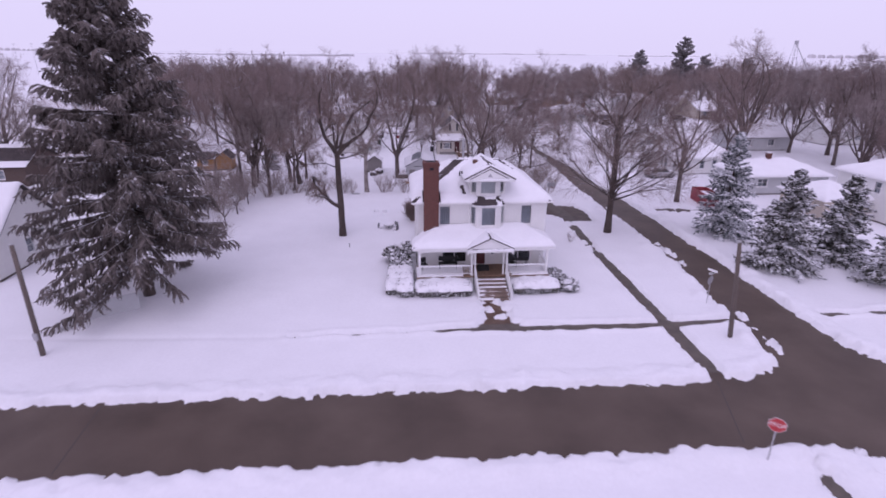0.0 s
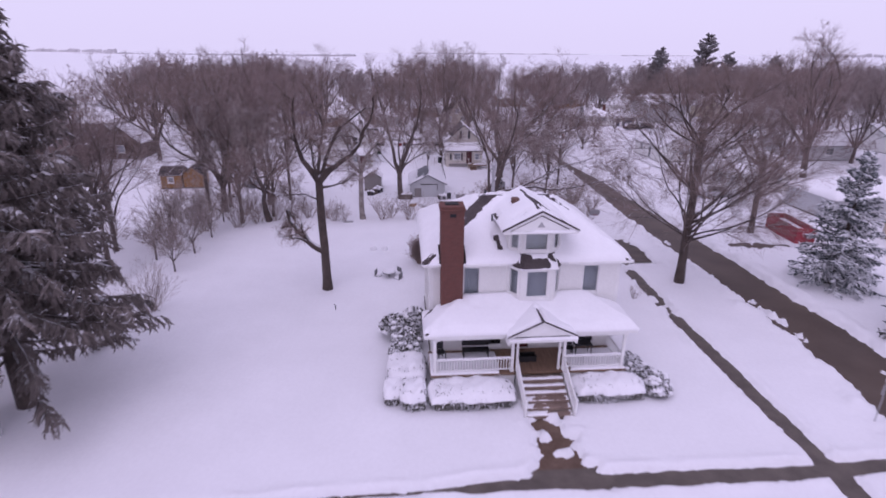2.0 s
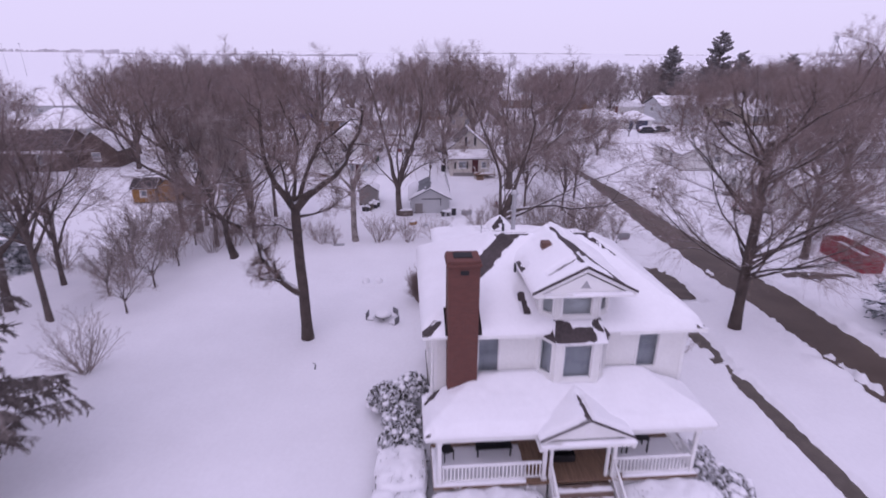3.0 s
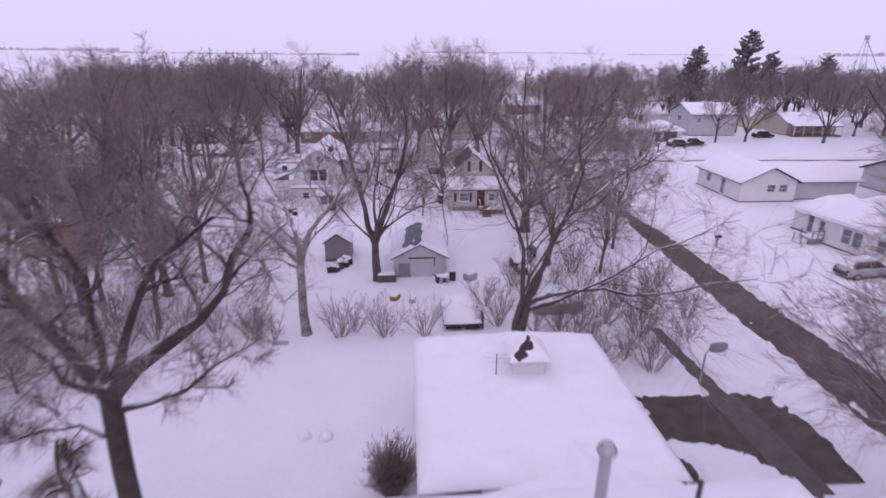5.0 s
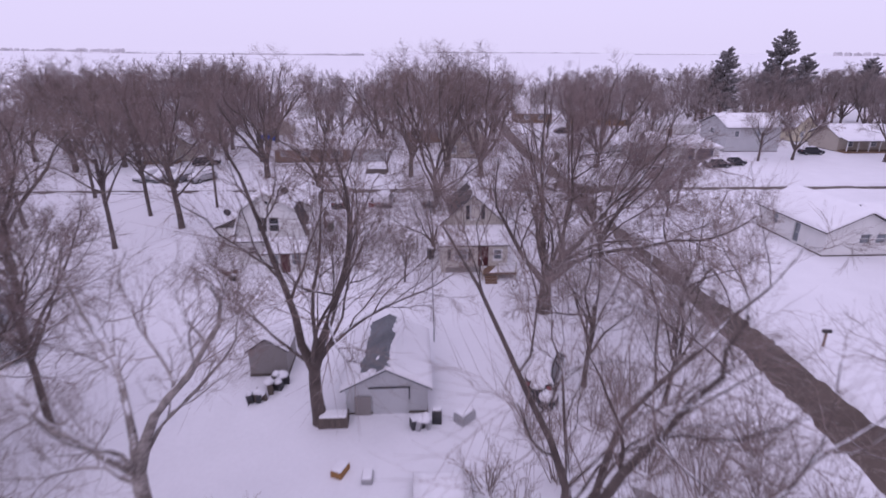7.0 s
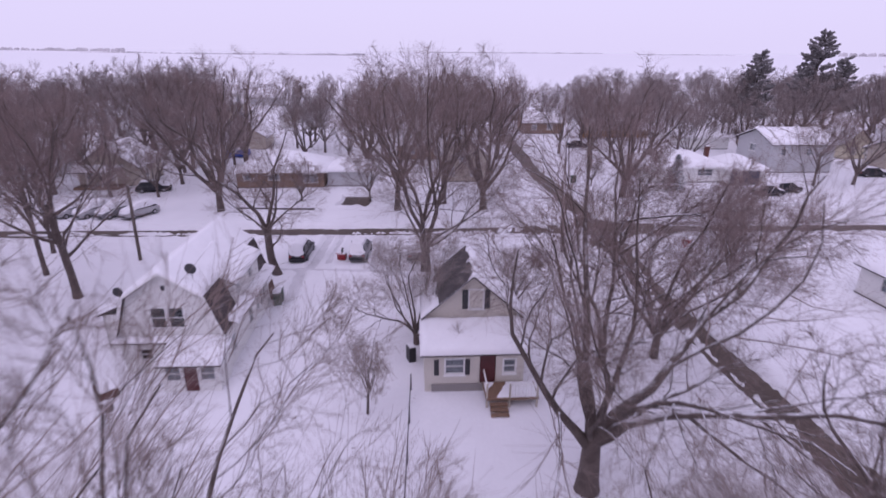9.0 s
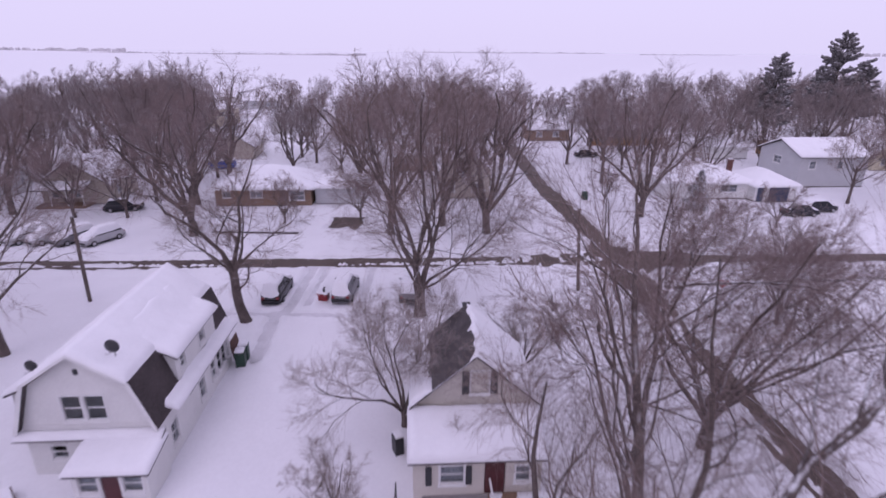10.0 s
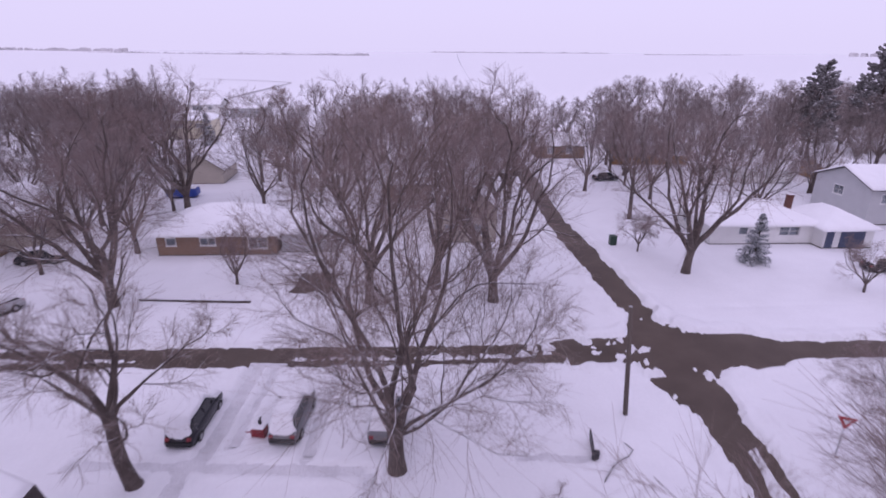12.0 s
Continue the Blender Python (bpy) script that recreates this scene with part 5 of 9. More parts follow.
def lean_to(parent, x0, x1, y0, y1, z_low, z_high, wall_mat, ops=(), door=None, snow=0.22, posts=False):
    """A porch or lean-to before a front wall: roof falling towards low y."""
    o = 0.22

    def top(px, py):
        return z_low + 0.07 + (z_high - z_low) * np.clip((py - y0 + o) / (y1 - y0 + o), 0, 1)

    ln = x1 - x0
    p = part("porch_roof", Shape().prism([(y0 - o, z_low - 0.06), (y1, z_high - 0.06), (y1, z_high + 0.06), (y0 - o, z_low + 0.06)], x0 - o, x1 + o, Matrix(((0, 1, 0, 0), (1, 0, 0, 0), (0, 0, 1, 0), (0, 0, 0, 1)))), SHINGLE, parent)
    part("snow_cover", sheet("snow_cover", top, x0 - o - 0.03, x1 + o + 0.03, y0 - o - 0.04, y1 - 0.01, 0.15, snow, ROOF_SNOW), None, p)
    if posts:
        n = max(2, int(ln / 2.0))
        for i in range(n + 1):
            px = x0 + 0.08 + (ln - 0.16) * i / n
            part("post", Shape().box(px - 0.06, y0, 0, px + 0.06, y0 + 0.12, z_low - 0.05, b=0.01), WHITE, p)
        part("deck", Shape().box(x0, y0 - 0.05, 0.0, x1, y1, 0.35), DECK, p)
        return p
    doors = [door] if door else []
    part("wall", wall(ln, z_low - 0.05, 0.12, [(a, b, a + c, b + e) for a, b, c, e in list(ops) + doors], frame_at(x0, y0)), wall_mat, p)
    for xx, tn in ((x0, -90), (x1, 90)):
        sw = Shape().prism([(0.12, 0), (y1 - y0, 0), (y1 - y0, z_high - 0.08), (0.12, z_low - 0.05)], 0, 0.12, Matrix.Translation((xx - (0.12 if tn > 0 else 0), y0, 0)) @ Matrix(((0, 1, 0, 0), (1, 0, 0, 0), (0, 0, 1, 0), (0, 0, 0, 1))))
        part("wall", sw, wall_mat, p)
    for a, b, c, e in ops:
        window(parent, frame_at(x0 + a, y0, 0, b), c, e, 1 if c > 1.2 else 0, True, 1)
    if door:
        a, b, c, e = door
        part("door", Shape().box(x0 + a + 0.03, y0 + 0.04, b, x0 + a + c - 0.03, y0 + 0.09, b + e - 0.03), DOOR_RED, p)
    return p


# the small gabled house behind the yards
h2 = gable_house("bungalow", 0.45, 100.4, A, 5.6, 4.6, 3.9, 2.45, "y", PALE_CREAM, "small pale gabled house with a snowy porch roof", lefts=[(1.0, 1.6, 0.9, 1.2), (2.8, 1.6, 0.9, 1.2)], rights=[(2.0, 1.6, 0.9, 1.2)], bare=[(1.5, -0.6, 1.5, 5.2, 0.95), (2.2, 0.4, 2.2, 5.0, 0.6)], roof_mat=DARK_SHINGLE, over=0.35, step=0.14)
window(h2, frame_at(2.6, -0.03, 0, 4.15), 0.85, 1.2, 0, True, 0, shutters=True, frame_mat=WHITE)
lean_to(h2, -0.2, 5.6, -2.6, 0.0, 2.55, 3.35, PALE_CREAM, ops=[(1.2, 1.2, 1.1, 1.0), (4.6, 1.2, 0.7, 0.9)], door=(3.2, 0.55, 0.95, 1.9), snow=0.3)
for px in (0.35, 2.15):
    part("shutter", Shape().box(px, -2.66, 1.15, px + 0.28, -2.605, 2.2, b=0.01), SHUTTER, h2)
rw2 = part("rear_wing", wall(4.4, 2.5, 0.16, [], frame_at(5.0, 8.6, 180)), BEIGE_SIDING, h2, "low rear wing under snow")
part("wall", wall(3.8, 2.5, 0.16, [(1.0, 1.0, 1.8, 2.0)], frame_at(5.0, 4.62, 90)), BEIGE_SIDING, rw2)
part("wall", wall(3.8, 2.5, 0.16, [], frame_at(0.6, 8.42, -90)), BEIGE_SIDING, rw2)
part("roof", Shape().prism([(0.4, 2.5), (2.8, 3.5), (5.2, 2.5), (5.2, 2.38), (2.8, 3.38), (0.4, 2.38)], 4.61, 8.9), SHINGLE, rw2)
part("snow_cover", sheet("snow_cover", lambda x, y: 2.52 + 1.0 * (1 - np.abs(x - 2.8) / 2.4), 0.36, 5.24, 4.98, 8.94, 0.16, 0.26, ROOF_SNOW), None, rw2)
part("chimney", Shape().box(2.95, 8.0, 2.6, 3.35, 8.4, 4.7).box(2.9, 7.95, 4.7, 3.4, 8.45, 4.8, b=0.02), DARK_METAL, h2)
dk = part("deck", Shape().box(3.2, -4.2, 0.45, 6.2, -2.62, 0.6), DECK, h2, "small timber deck with railing")
for px in (3.25, 4.55, 6.1):
    part("post", Shape().box(px - 0.05, -4.2, -0.2, px + 0.05, -4.1, 1.5), BEIGE_SIDING, dk)
for b in ((4.55, -4.2, 6.15, -4.12), (6.07, -4.1, 6.15, -2.65), (3.2, -4.1, 3.28, -2.65)):
    part("rail", Shape().box(b[0], b[1], 1.4, b[2], b[3], 1.5), WHITE, dk)
for i in range(10):
    part("slat", Shape().box(4.68 + i * 0.15, -4.17, 0.6, 4.72 + i * 0.15, -4.13, 1.4), WHITE, dk)
for i in range(4):
    part("step", Shape().box(3.4, -4.5 - i * 0.28, 0.30 - i * 0.14 - 0.05, 4.4, -4.22 - i * 0.28, 0.36 - i * 0.14), DECK, dk)
part("snow_cover", sheet("snow_cover", lambda x, y: 0.6 + 0 * x, 3.25, 6.15, -4.15, -2.65, 0.12, 0.1, ROOF_SNOW, [(3.4, -4.1, 4.2, -2.7, 0.3)]), None, dk)
part("lattice", Shape().box(0.2, -2.66, -0.1, 3.2, -2.62, 0.55), DARK_SIDING, h2)

# the gambrel house
gam = thing("gambrel_house", pose(-17.93, 99.2, 0, 0, 0, A), "white gambrel-roofed house with dormer and snowy lean-to roofs", "house")
GW, GD, KX, KZ, LZ, RZ = 6.2, 9.7, 0.85, 5.3, 2.8, 6.85
part("wall", wall(GW, 2.95, 0.18, [(1.0, 1.0, 1.75, 1.75), (3.9, 0.1, 4.8, 2.0)], frame_at(0, 0)), SIDING, gam)
window(gam, frame_at(1.0, 0, 0, 1.0), 0.75, 0.75, 0, True, 0)
gop = [(0.75, 0.75, 0.75, 1.2), (4.4, 0.75, 0.75, 1.2), (6.2, 0.9, 0.65, 1.1), (7.15, 0.8, 0.75, 1.3), (7.97, 0.8, 0.75, 1.3), (8.6, 0.8, 0.6, 1.3)]
part("wall", wall(GD - 0.36, 2.95, 0.18, [(a, b, a + c, b + e) for a, b, c, e in gop], frame_at(GW, 0.18, 90)), SIDING, gam)
for a, b, c, e in gop:
    window(gam, frame_at(GW, 0.18 + a, 90, b), c, e, 0, True, 0)
part("wall", wall(GD - 0.36, 2.95, 0.18, [], frame_at(0, GD - 0.18, -90)), SIDING, gam)
part("wall", wall(GW, 2.95, 0.18, [], frame_at(GW, GD, 180)), SIDING, gam)
# upper gable with two windows cut through it
wb = [(2.03, 3.15, 2.93, 4.5), (3.08, 3.15, 3.98, 4.5)]
gb = Shape()
wall(GW - 2 * KX, KZ - 0.05 - 2.96, 0.16, [(a - KX, b - 2.96, c - KX, d - 2.96) for a, b, c, d in wb], Matrix.Translation((KX, 0.01, 2.96)), gb)
gb.prism([(KX, KZ - 0.05), (GW - KX, KZ - 0.05), (GW - KX, KZ), (GW / 2, RZ - 0.08), (KX, KZ)], 0.01, 0.17).prism([(0.05, 2.96), (KX, 2.96), (KX, KZ - 0.05)], 0.01, 0.17).prism([(GW - KX, 2.96), (GW - 0.05, 2.96), (GW - KX, KZ - 0.05)], 0.01, 0.17)
part("gable", gb, SIDING, gam)
for a, b, c, d in wb:
    window(gam, frame_at(a, 0.01, 0, b), c - a, d - b, 0, True, 0)
part("vent", Shape().box(2.98, -0.02, 5.65, 3.18, 0.008, 5.95), SHUTTER, gam)
part("pent_roof", Shape().prism([(-0.45, 2.43), (0.008, 2.66), (0.008, 2.5), (-0.45, 2.33)], -0.3, GW + 0.3, Matrix(((0, 1, 0, 0), (1, 0, 0, 0), (0, 0, 1, 0), (0, 0, 0, 1)))), SHINGLE, gam)
part("snow_cover", sheet("snow_cover", lambda x, y: 2.45 + 0.4 * (y + 0.45), -0.3, GW + 0.3, -0.48, -0.01, 0.1, 0.16, ROOF_SNOW), None, gam)


def gam_top(x, y):
    q = np.minimum(x, GW - x)
    return np.where(q < KX, LZ + 0.04 + (KZ - LZ) * q / KX, KZ + 0.04 + (RZ - KZ) * (q - KX) / (GW / 2 - KX))


poly = [(-0.12, 2.76), (KX - 0.1, KZ + 0.04), (GW / 2, RZ + 0.05), (GW - KX + 0.1, KZ + 0.04), (GW + 0.12, 2.76), (GW + 0.0, 2.76), (GW - KX, KZ - 0.1), (GW / 2, RZ - 0.1), (KX, KZ - 0.1), (0.0, 2.76)]
part("roof", Shape().prism(poly, -0.35, GD + 0.35), SHINGLE, gam, "dark gambrel roof with snow on its upper slopes")
part("snow_cover", sheet("snow_cover", gam_top, KX - 0.16, GW - KX + 0.16, -0.38, GD + 0.38, 0.16, 0.26, ROOF_SNOW, [], k=1), None, gam, "smooth snow on the upper roof")
part("fascia", Shape().prism([(KX - 0.15, KZ - 0.12), (KX - 0.15, KZ + 0.04), (GW / 2, RZ + 0.06), (GW / 2, RZ - 0.1)], -0.40, -0.355).prism([(GW - KX + 0.15, KZ + 0.04), (GW - KX + 0.15, KZ - 0.12), (GW / 2, RZ - 0.1), (GW / 2, RZ + 0.06)], -0.40, -0.355), WHITE, gam)
# shed dormer and lean-to on the drive side: its roof carries on the upper slope
DX, DQ = GW - 0.08, (RZ - KZ) / (GW / 2 - KX)
DE = KZ - 0.36


def dormer_plane(x, y):
    return np.where(x < GW - KX, gam_top(np.minimum(x, GW - KX), y), KZ + 0.04 + (DE - KZ) * (x - GW + KX) / (DX - GW + KX))


sd = part("shed_dormer", wall(5.3, DE - 3.02, 0.14, [(0.5, 0.75, 1.1, 1.5), (3.0, 0.75, 3.8, 2.0)], pose(DX, 2.7, 3.0, 0, 0, 90)), SIDING, gam, "white shed dormer")
window(sd, frame_at(DX, 3.2, 90, 3.75), 0.6, 0.75, 0, True, 0)
window(sd, frame_at(DX, 5.7, 90, 3.75), 0.8, 1.25, 0, True, 0)
for y0 in (2.7, 7.9):
    part("cheek", Shape().prism([(GW - KX, KZ - 0.08), (GW - KX + 0.02, KZ - 0.3), (DX - 0.15, 3.0), (DX - 0.15, DE - 0.04)], y0, y0 + 0.1), SIDING, sd)
part("roof", Shape().prism([(GW - KX - 0.02, KZ + 0.05), (DX + 0.25, float(dormer_plane(DX + 0.25, 0))), (DX + 0.25, float(dormer_plane(DX + 0.25, 0)) - 0.12), (GW - KX - 0.02, KZ - 0.07)], 2.5, 8.2), SHINGLE, sd)
part("snow_cover", sheet("snow_cover", lambda x, y: dormer_plane(x, y) + 0.005, GW - KX - 1.6, DX + 0.3, 2.46, 8.24, 0.14, 0.265, ROOF_SNOW, [], k=2), None, sd)
part("eave_roof", Shape().prism([(GW - 0.06, 3.10), (GW + 0.55, 2.9), (GW + 0.55, 2.78), (GW - 0.06, 2.96)], 2.3, GD + 0.3), SHINGLE, gam)
part("snow_cover", sheet("snow_cover", lambda x, y: 3.12 - 0.33 * (x - GW + 0.06), GW - 0.5, GW + 0.6, 0.9, GD + 0.33, 0.12, 0.26, ROOF_SNOW, [], k=3), None, gam)
lw = part("west_wing", wall(6.0, 2.6, 0.16, [], frame_at(-2.6, 9.0, -90)), SIDING, gam, "low side wing under snow")
part("wall", wall(2.6, 2.6, 0.16, [], frame_at(-2.6, 3.0)), SIDING, lw)
part("roof", Shape().prism([(-2.9, 2.62), (0.1, 3.9), (0.1, 3.76), (-2.9, 2.5)], 2.8, 9.3), SHINGLE, lw)
part("snow_cover", sheet("snow_cover", lambda x, y: 2.64 + 0.427 * (x + 2.9), -2.95, 0.25, 2.75, 9.35, 0.16, 0.24, ROOF_SNOW, [(-2.6, 4.2, -2.5, 9.0, 0.10), (-0.9, 5.0, -0.5, 8.6, 0.05)]), None, lw)
lean_to(gam, 3.05, 6.35, -2.0, -0.02, 1.85, 2.25, SIDING, ops=[(0.25, 0.75, 0.85, 0.95), (2.2, 0.75, 0.85, 0.95)], door=(1.25, 0.05, 0.8, 1.7), snow=0.22)
for k in (1, -1):
    mid = GW / 2
    part("rake", Shape().prism([(mid - k * (mid + 0.16), 2.72), (mid - k * (mid - KX + 0.14), KZ + 0.05), (mid - k * (mid - KX - 0.02), KZ - 0.06), (mid - k * (mid - 0.02), 2.72)][::k], -0.40, -0.352), WHITE, gam)
for i, (x, y, z) in enumerate(((4.55, 0.75, 6.25), (-1.6, 3.6, 3.5))):
    sdish = thing("satellite_dish", gam.matrix_basis @ pose(x, y, z), "grey satellite dish standing on a snowy roof", "satellite dish", "satellite dishes")
    part("mount", Shape().tube([(0, 0, -0.15), (0, 0, 0.42)], 0.03, 6), GALV, sdish)
    rings = [[(r * 0.34 * math.cos(a), -0.12 - 0.12 * (1 - r * r), 0.48 + r * 0.34 * math.sin(a)) for a in (j * math.pi / 8 for j in range(16))] for r in (0.25, 0.6, 1.0)]
    ds = Shape()
    ds.add(rings[0] + rings[1] + rings[2], [tuple(range(15, -1, -1))] + [(b * 16 + j, b * 16 + (j + 1) % 16, b * 16 + 16 + (j + 1) % 16, b * 16 + 16 + j) for b in (0, 1) for j in range(16)])
    part("dish", ds, DARK_METAL, sdish, smooth=True)
    part("feed_arm", Shape().tube([(0, -0.1, 0.2), (0, -0.6, 0.32), (0, -0.62, 0.42)], 0.018, 5), GALV, sdish)

# garage and shed in the yards
gar = gable_house("garage", -4.35, 78.5, A, 4.3, 5.6, 1.75, 1.1, "y", GREY_SIDING, "small grey garage with half its roof melted bare", fronts=[], bare=[(1.15, 0.6, 1.5, 5.6, 0.5), (1.9, 0.2, 2.2, 5.8, 0.4), (0.4, 0.2, 1.0, 0.8, 0.2)], over=0.25, roof_mat=GREEN_SHINGLE, category="garage", step=0.12)
part("lean_panel", Shape().box(0.45, -0.12, 0.0, 1.3, -0.05, 1.15), DARK_SIDING, gar)
part("door_track", Shape().box(1.2, -0.06, 1.6, 3.4, -0.02, 1.68).box(3.3, -0.06, 0.9, 3.36, -0.02, 1.6), DARK_METAL, gar)
part("garage_door", Shape().box(1.4, -0.045, 0.0, 3.3, -0.004, 1.58), GREY_SIDING, gar)
gable_house("garden_shed", -10.7, 82.0, A, 2.2, 2.4, 1.75, 0.75, "y", DARK_SIDING, "small weathered garden shed with a snowy roof", over=0.15, snow=0.16, category="shed", step=0.12)
gable_house("playhouse", -37.7, 82.3, 8, 2.6, 3.2, 1.9, 0.8, "x", OCHRE, "ochre timber playhouse among bare trees", fronts=[(0.9, 0.8, 0.7, 0.7)], over=0.2, snow=0.04, category="shed", step=0.15, bare=[(0, 0, 2.6, 3, 2.0)])
gable_house("playhouse", -34.9, 82.8, 8, 2.4, 3.0, 1.9, 1.0, "y", OCHRE, "ochre timber playhouse with a dark roof", over=0.2, snow=0.04, category="shed", step=0.15, bare=[(0, 0, 2.4, 3, 2.0)])

# houses across the side street
gable_house("ranch_house", 36.9, 102.6, A, 7.2, 10.0, 2.7, 1.7, "y", SIDING, "low white ranch house with a snowy gable roof", fronts=[(3.4, 1.25, 1.1, 0.95), (5.0, 1.25, 1.1, 0.95)], lefts=[(2.0, 1.1, 1.0, 1.1), (5.5, 0.2, 0.9, 2.0)])
gable_house("ranch_wing", 43.9, 104.0, A, 9.0, 7.0, 2.5, 1.3, "x", GREY_SIDING, "low wing of a ranch house under smooth snow", fronts=[])
gable_house("cottage", 38.6, 80.7, 14, 9.5, 8.2, 2.8, 2.7, "hip", SIDING, "white cottage with a hipped snowy roof", fronts=[(1.0, 1.0, 0.8, 1.2), (3.6, 0.9, 0.9, 1.3), (5.9, 0.9, 0.9, 1.3)], lefts=[(0.45, 1.0, 0.6, 1.15), (2.9, 0.75, 0.9, 1.4), (3.95, 0.75, 0.9, 1.4), (6.2, 0.9, 0.8, 1.2)])
gable_house("cottage_wing", 37.9, 89.05, 14, 6.4, 3.4, 2.4, 1.2, "hip", SIDING, "low rear wing of a white cottage under snow", lefts=[(1.6, 0.2, 0.85, 1.9)], category="house wing")
stoop = thing("porch_steps", pose(38.6, 80.7, 0, 0, 0, 14) @ pose(-1.5, 7.6, 0), "snowy wooden steps with a dark rail beside a cottage", "steps")
part("deck", Shape().box(0, -0.9, 0, 1.46, 0.5, 0.55, b=0.03), DARK_SIDING, stoop)
part("snow_cap", Shape().box(0.02, -0.88, 0.55, 1.44, 0.48, 0.70, b=0.06), SNOW, stoop)
for i in range(3):
    part("tread", Shape().box(-0.28 * (i + 1), -0.5, 0, -0.28 * i, 0.4, 0.44 - 0.13 * i, b=0.02), SNOW, stoop)
for x, y in ((0.05, -0.85), (0.75, -0.85), (1.4, -0.85), (0.05, 0.44), (-0.8, -0.5), (-0.8, 0.4)):
    part("post", Shape().box(x - 0.04, y - 0.04, 0, x + 0.04, y + 0.04, 1.35 if x > 0 else 0.95), DARK_SIDING, stoop)
part("rail", Shape().box(0.0, -0.9, 1.3, 1.44, -0.8, 1.38), DARK_SIDING, stoop)
gable_house("garage_house", 42.3, 68.6, 3, 11.5, 7.5, 2.6, 1.5, "hip", GREY_SIDING, "long low house under a thick hipped snow roof", fronts=[(1.5, 1.1, 1.4, 1.1), (6.5, 1.1, 1.4, 1.1)], chimney=(4.8, 3.6, 4.9))
gable_house("garden_garage", 44.5, 56.8, 8, 6.0, 6.5, 2.4, 1.2, "hip", BEIGE_SIDING, "low tan garage under rounded snow", fronts=[(1.0, 0.9, 1.0, 0.9)], category="garage")
gable_house("tall_house", 50.8, 53.8, 6, 8.0, 9.0, 4.9, 1.9, "hip", SIDING, "white two-storey house with a row of windows under the eaves", fronts=[(0.7, 3.1, 0.75, 1.3), (1.7, 3.1, 0.75, 1.3), (2.7, 3.1, 0.75, 1.3), (1.0, 0.9, 1.2, 1.3), (4.5, 3.1, 0.9, 1.3)], lefts=[(2.0, 3.1, 0.8, 1.3), (5.0, 3.1, 0.8, 1.3)])
gable_house("far_house", 60, 104, 6, 12, 8, 2.8, 1.8, "x", GREY_SIDING, "low house with a wide snowy roof among bare trees", fronts=[(2, 1.0, 1.4, 1.2), (7, 1.0, 1.4, 1.2)])
gable_house("far_house", 76, 74, 6, 11, 8, 2.9, 1.8, "hip", BEIGE_SIDING, "tan house with a hipped snowy roof", fronts=[(2, 1.0, 1.4, 1.2), (7, 1.0, 1.4, 1.2)])
gable_house("far_house", 84, 112, 6, 12, 9, 3.0, 2.0, "x", SIDING, "white house with a wide snowy roof among bare trees", fronts=[(2, 1.0, 1.4, 1.2), (7, 1.0, 1.4, 1.2)])

# west of the yard
gable_house("white_cottage", -44.6, 38.2, 4, 9.6, 9.0, 3.1, 3.9, "x", SIDING, "white cottage with a steep snowy roof", fronts=[(5.5, 1.1, 1.0, 1.3)], rights=[(3.6, 1.0, 0.9, 1.3), (6.6, 1.0, 0.9, 1.3)])
gable_house("dark_cottage", -66.0, 70.0, 6, 10.0, 8.0, 3.0, 2.2, "x", DARK_BRICK, "brown cottage under thin snow among bare trees", fronts=[(1.5, 1.1, 1.2, 1.2), (6.0, 1.1, 1.2, 1.2)], snow=0.10, bare=[(0, 2, 10, 2, 1.4)])
gable_house("brick_house", -67, 99.5, 4, 9, 9, 3.0, 2.8, "x", DARK_BRICK, "dark brown house with thin snow on its roof", fronts=[(1.5, 1.1, 1.2, 1.3), (5.5, 1.1, 1.2, 1.3)], bare=[(0, 2.2, 9, 2.2, 2.2)])
gable_house("brick_house", -57.5, 103, 4, 6, 7, 3.0, 2.6, "y", DARK_BRICK, "dark brown gabled house among bare trees", fronts=[(2.2, 1.1, 1.2, 1.2)], snow=0.12, bare=[(0.5, 0, 1.5, 7, 0.9)])
gable_house("pale_house", -117, 174, 4, 15, 10, 3.2, 3.0, "x", GREY_SIDING, "long pale house under a broad snowy roof", fronts=[(2, 1.0, 1.4, 1.2), (8, 1.0, 1.4, 1.2)], rights=[(3, 1.0, 1.2, 1.2)])
gable_house("barn_house", -84, 126, 4, 13, 10, 3.2, 3.0, "hip", GREY_SIDING, "pale house under a broad snowy roof", fronts=[(2, 1.0, 1.4, 1.2), (8, 1.0, 1.4, 1.2)])

# beyond the cross street
gable_house("brick_bungalow", -29.3, 146.6, A, 12.6, 9.0, 2.55, 1.9, "hip", BROWN_BRICK, "long low brown brick bungalow under a thick snow roof", fronts=[(1.0, 1.2, 1.0, 0.8), (4.6, 1.2, 1.6, 0.8), (9.7, 0.8, 2.0, 1.25)], over=0.6, snow=0.3)
gable_house("bungalow_garage", -16.3, 148.2, A, 6.0, 7.0, 2.4, 1.2, "hip", GREY_SIDING, "attached grey garage under snow", over=0.4, category="garage")
gable_house("tan_garage", -43.0, 179.0, A + 4, 7.0, 9.0, 2.6, 2.4, "y", BEIGE_SIDING, "tan gabled garage with a snowy roof", fronts=[(1.0, 1.0, 0.8, 0.8)], category="garage")
gable_house("cream_house", -72.0, 226.0, 8, 13.0, 9.0, 4.9, 1.6, "hip", CREAM_SIDING, "cream split-level house under a snowy hip roof", fronts=[(3.2, 2.9, 3.4, 1.0), (3.0, 0.6, 1.2, 0.8), (9.5, 2.9, 1.6, 1.0)], chimney=(6.5, 4.5, 7.4), over=0.7)
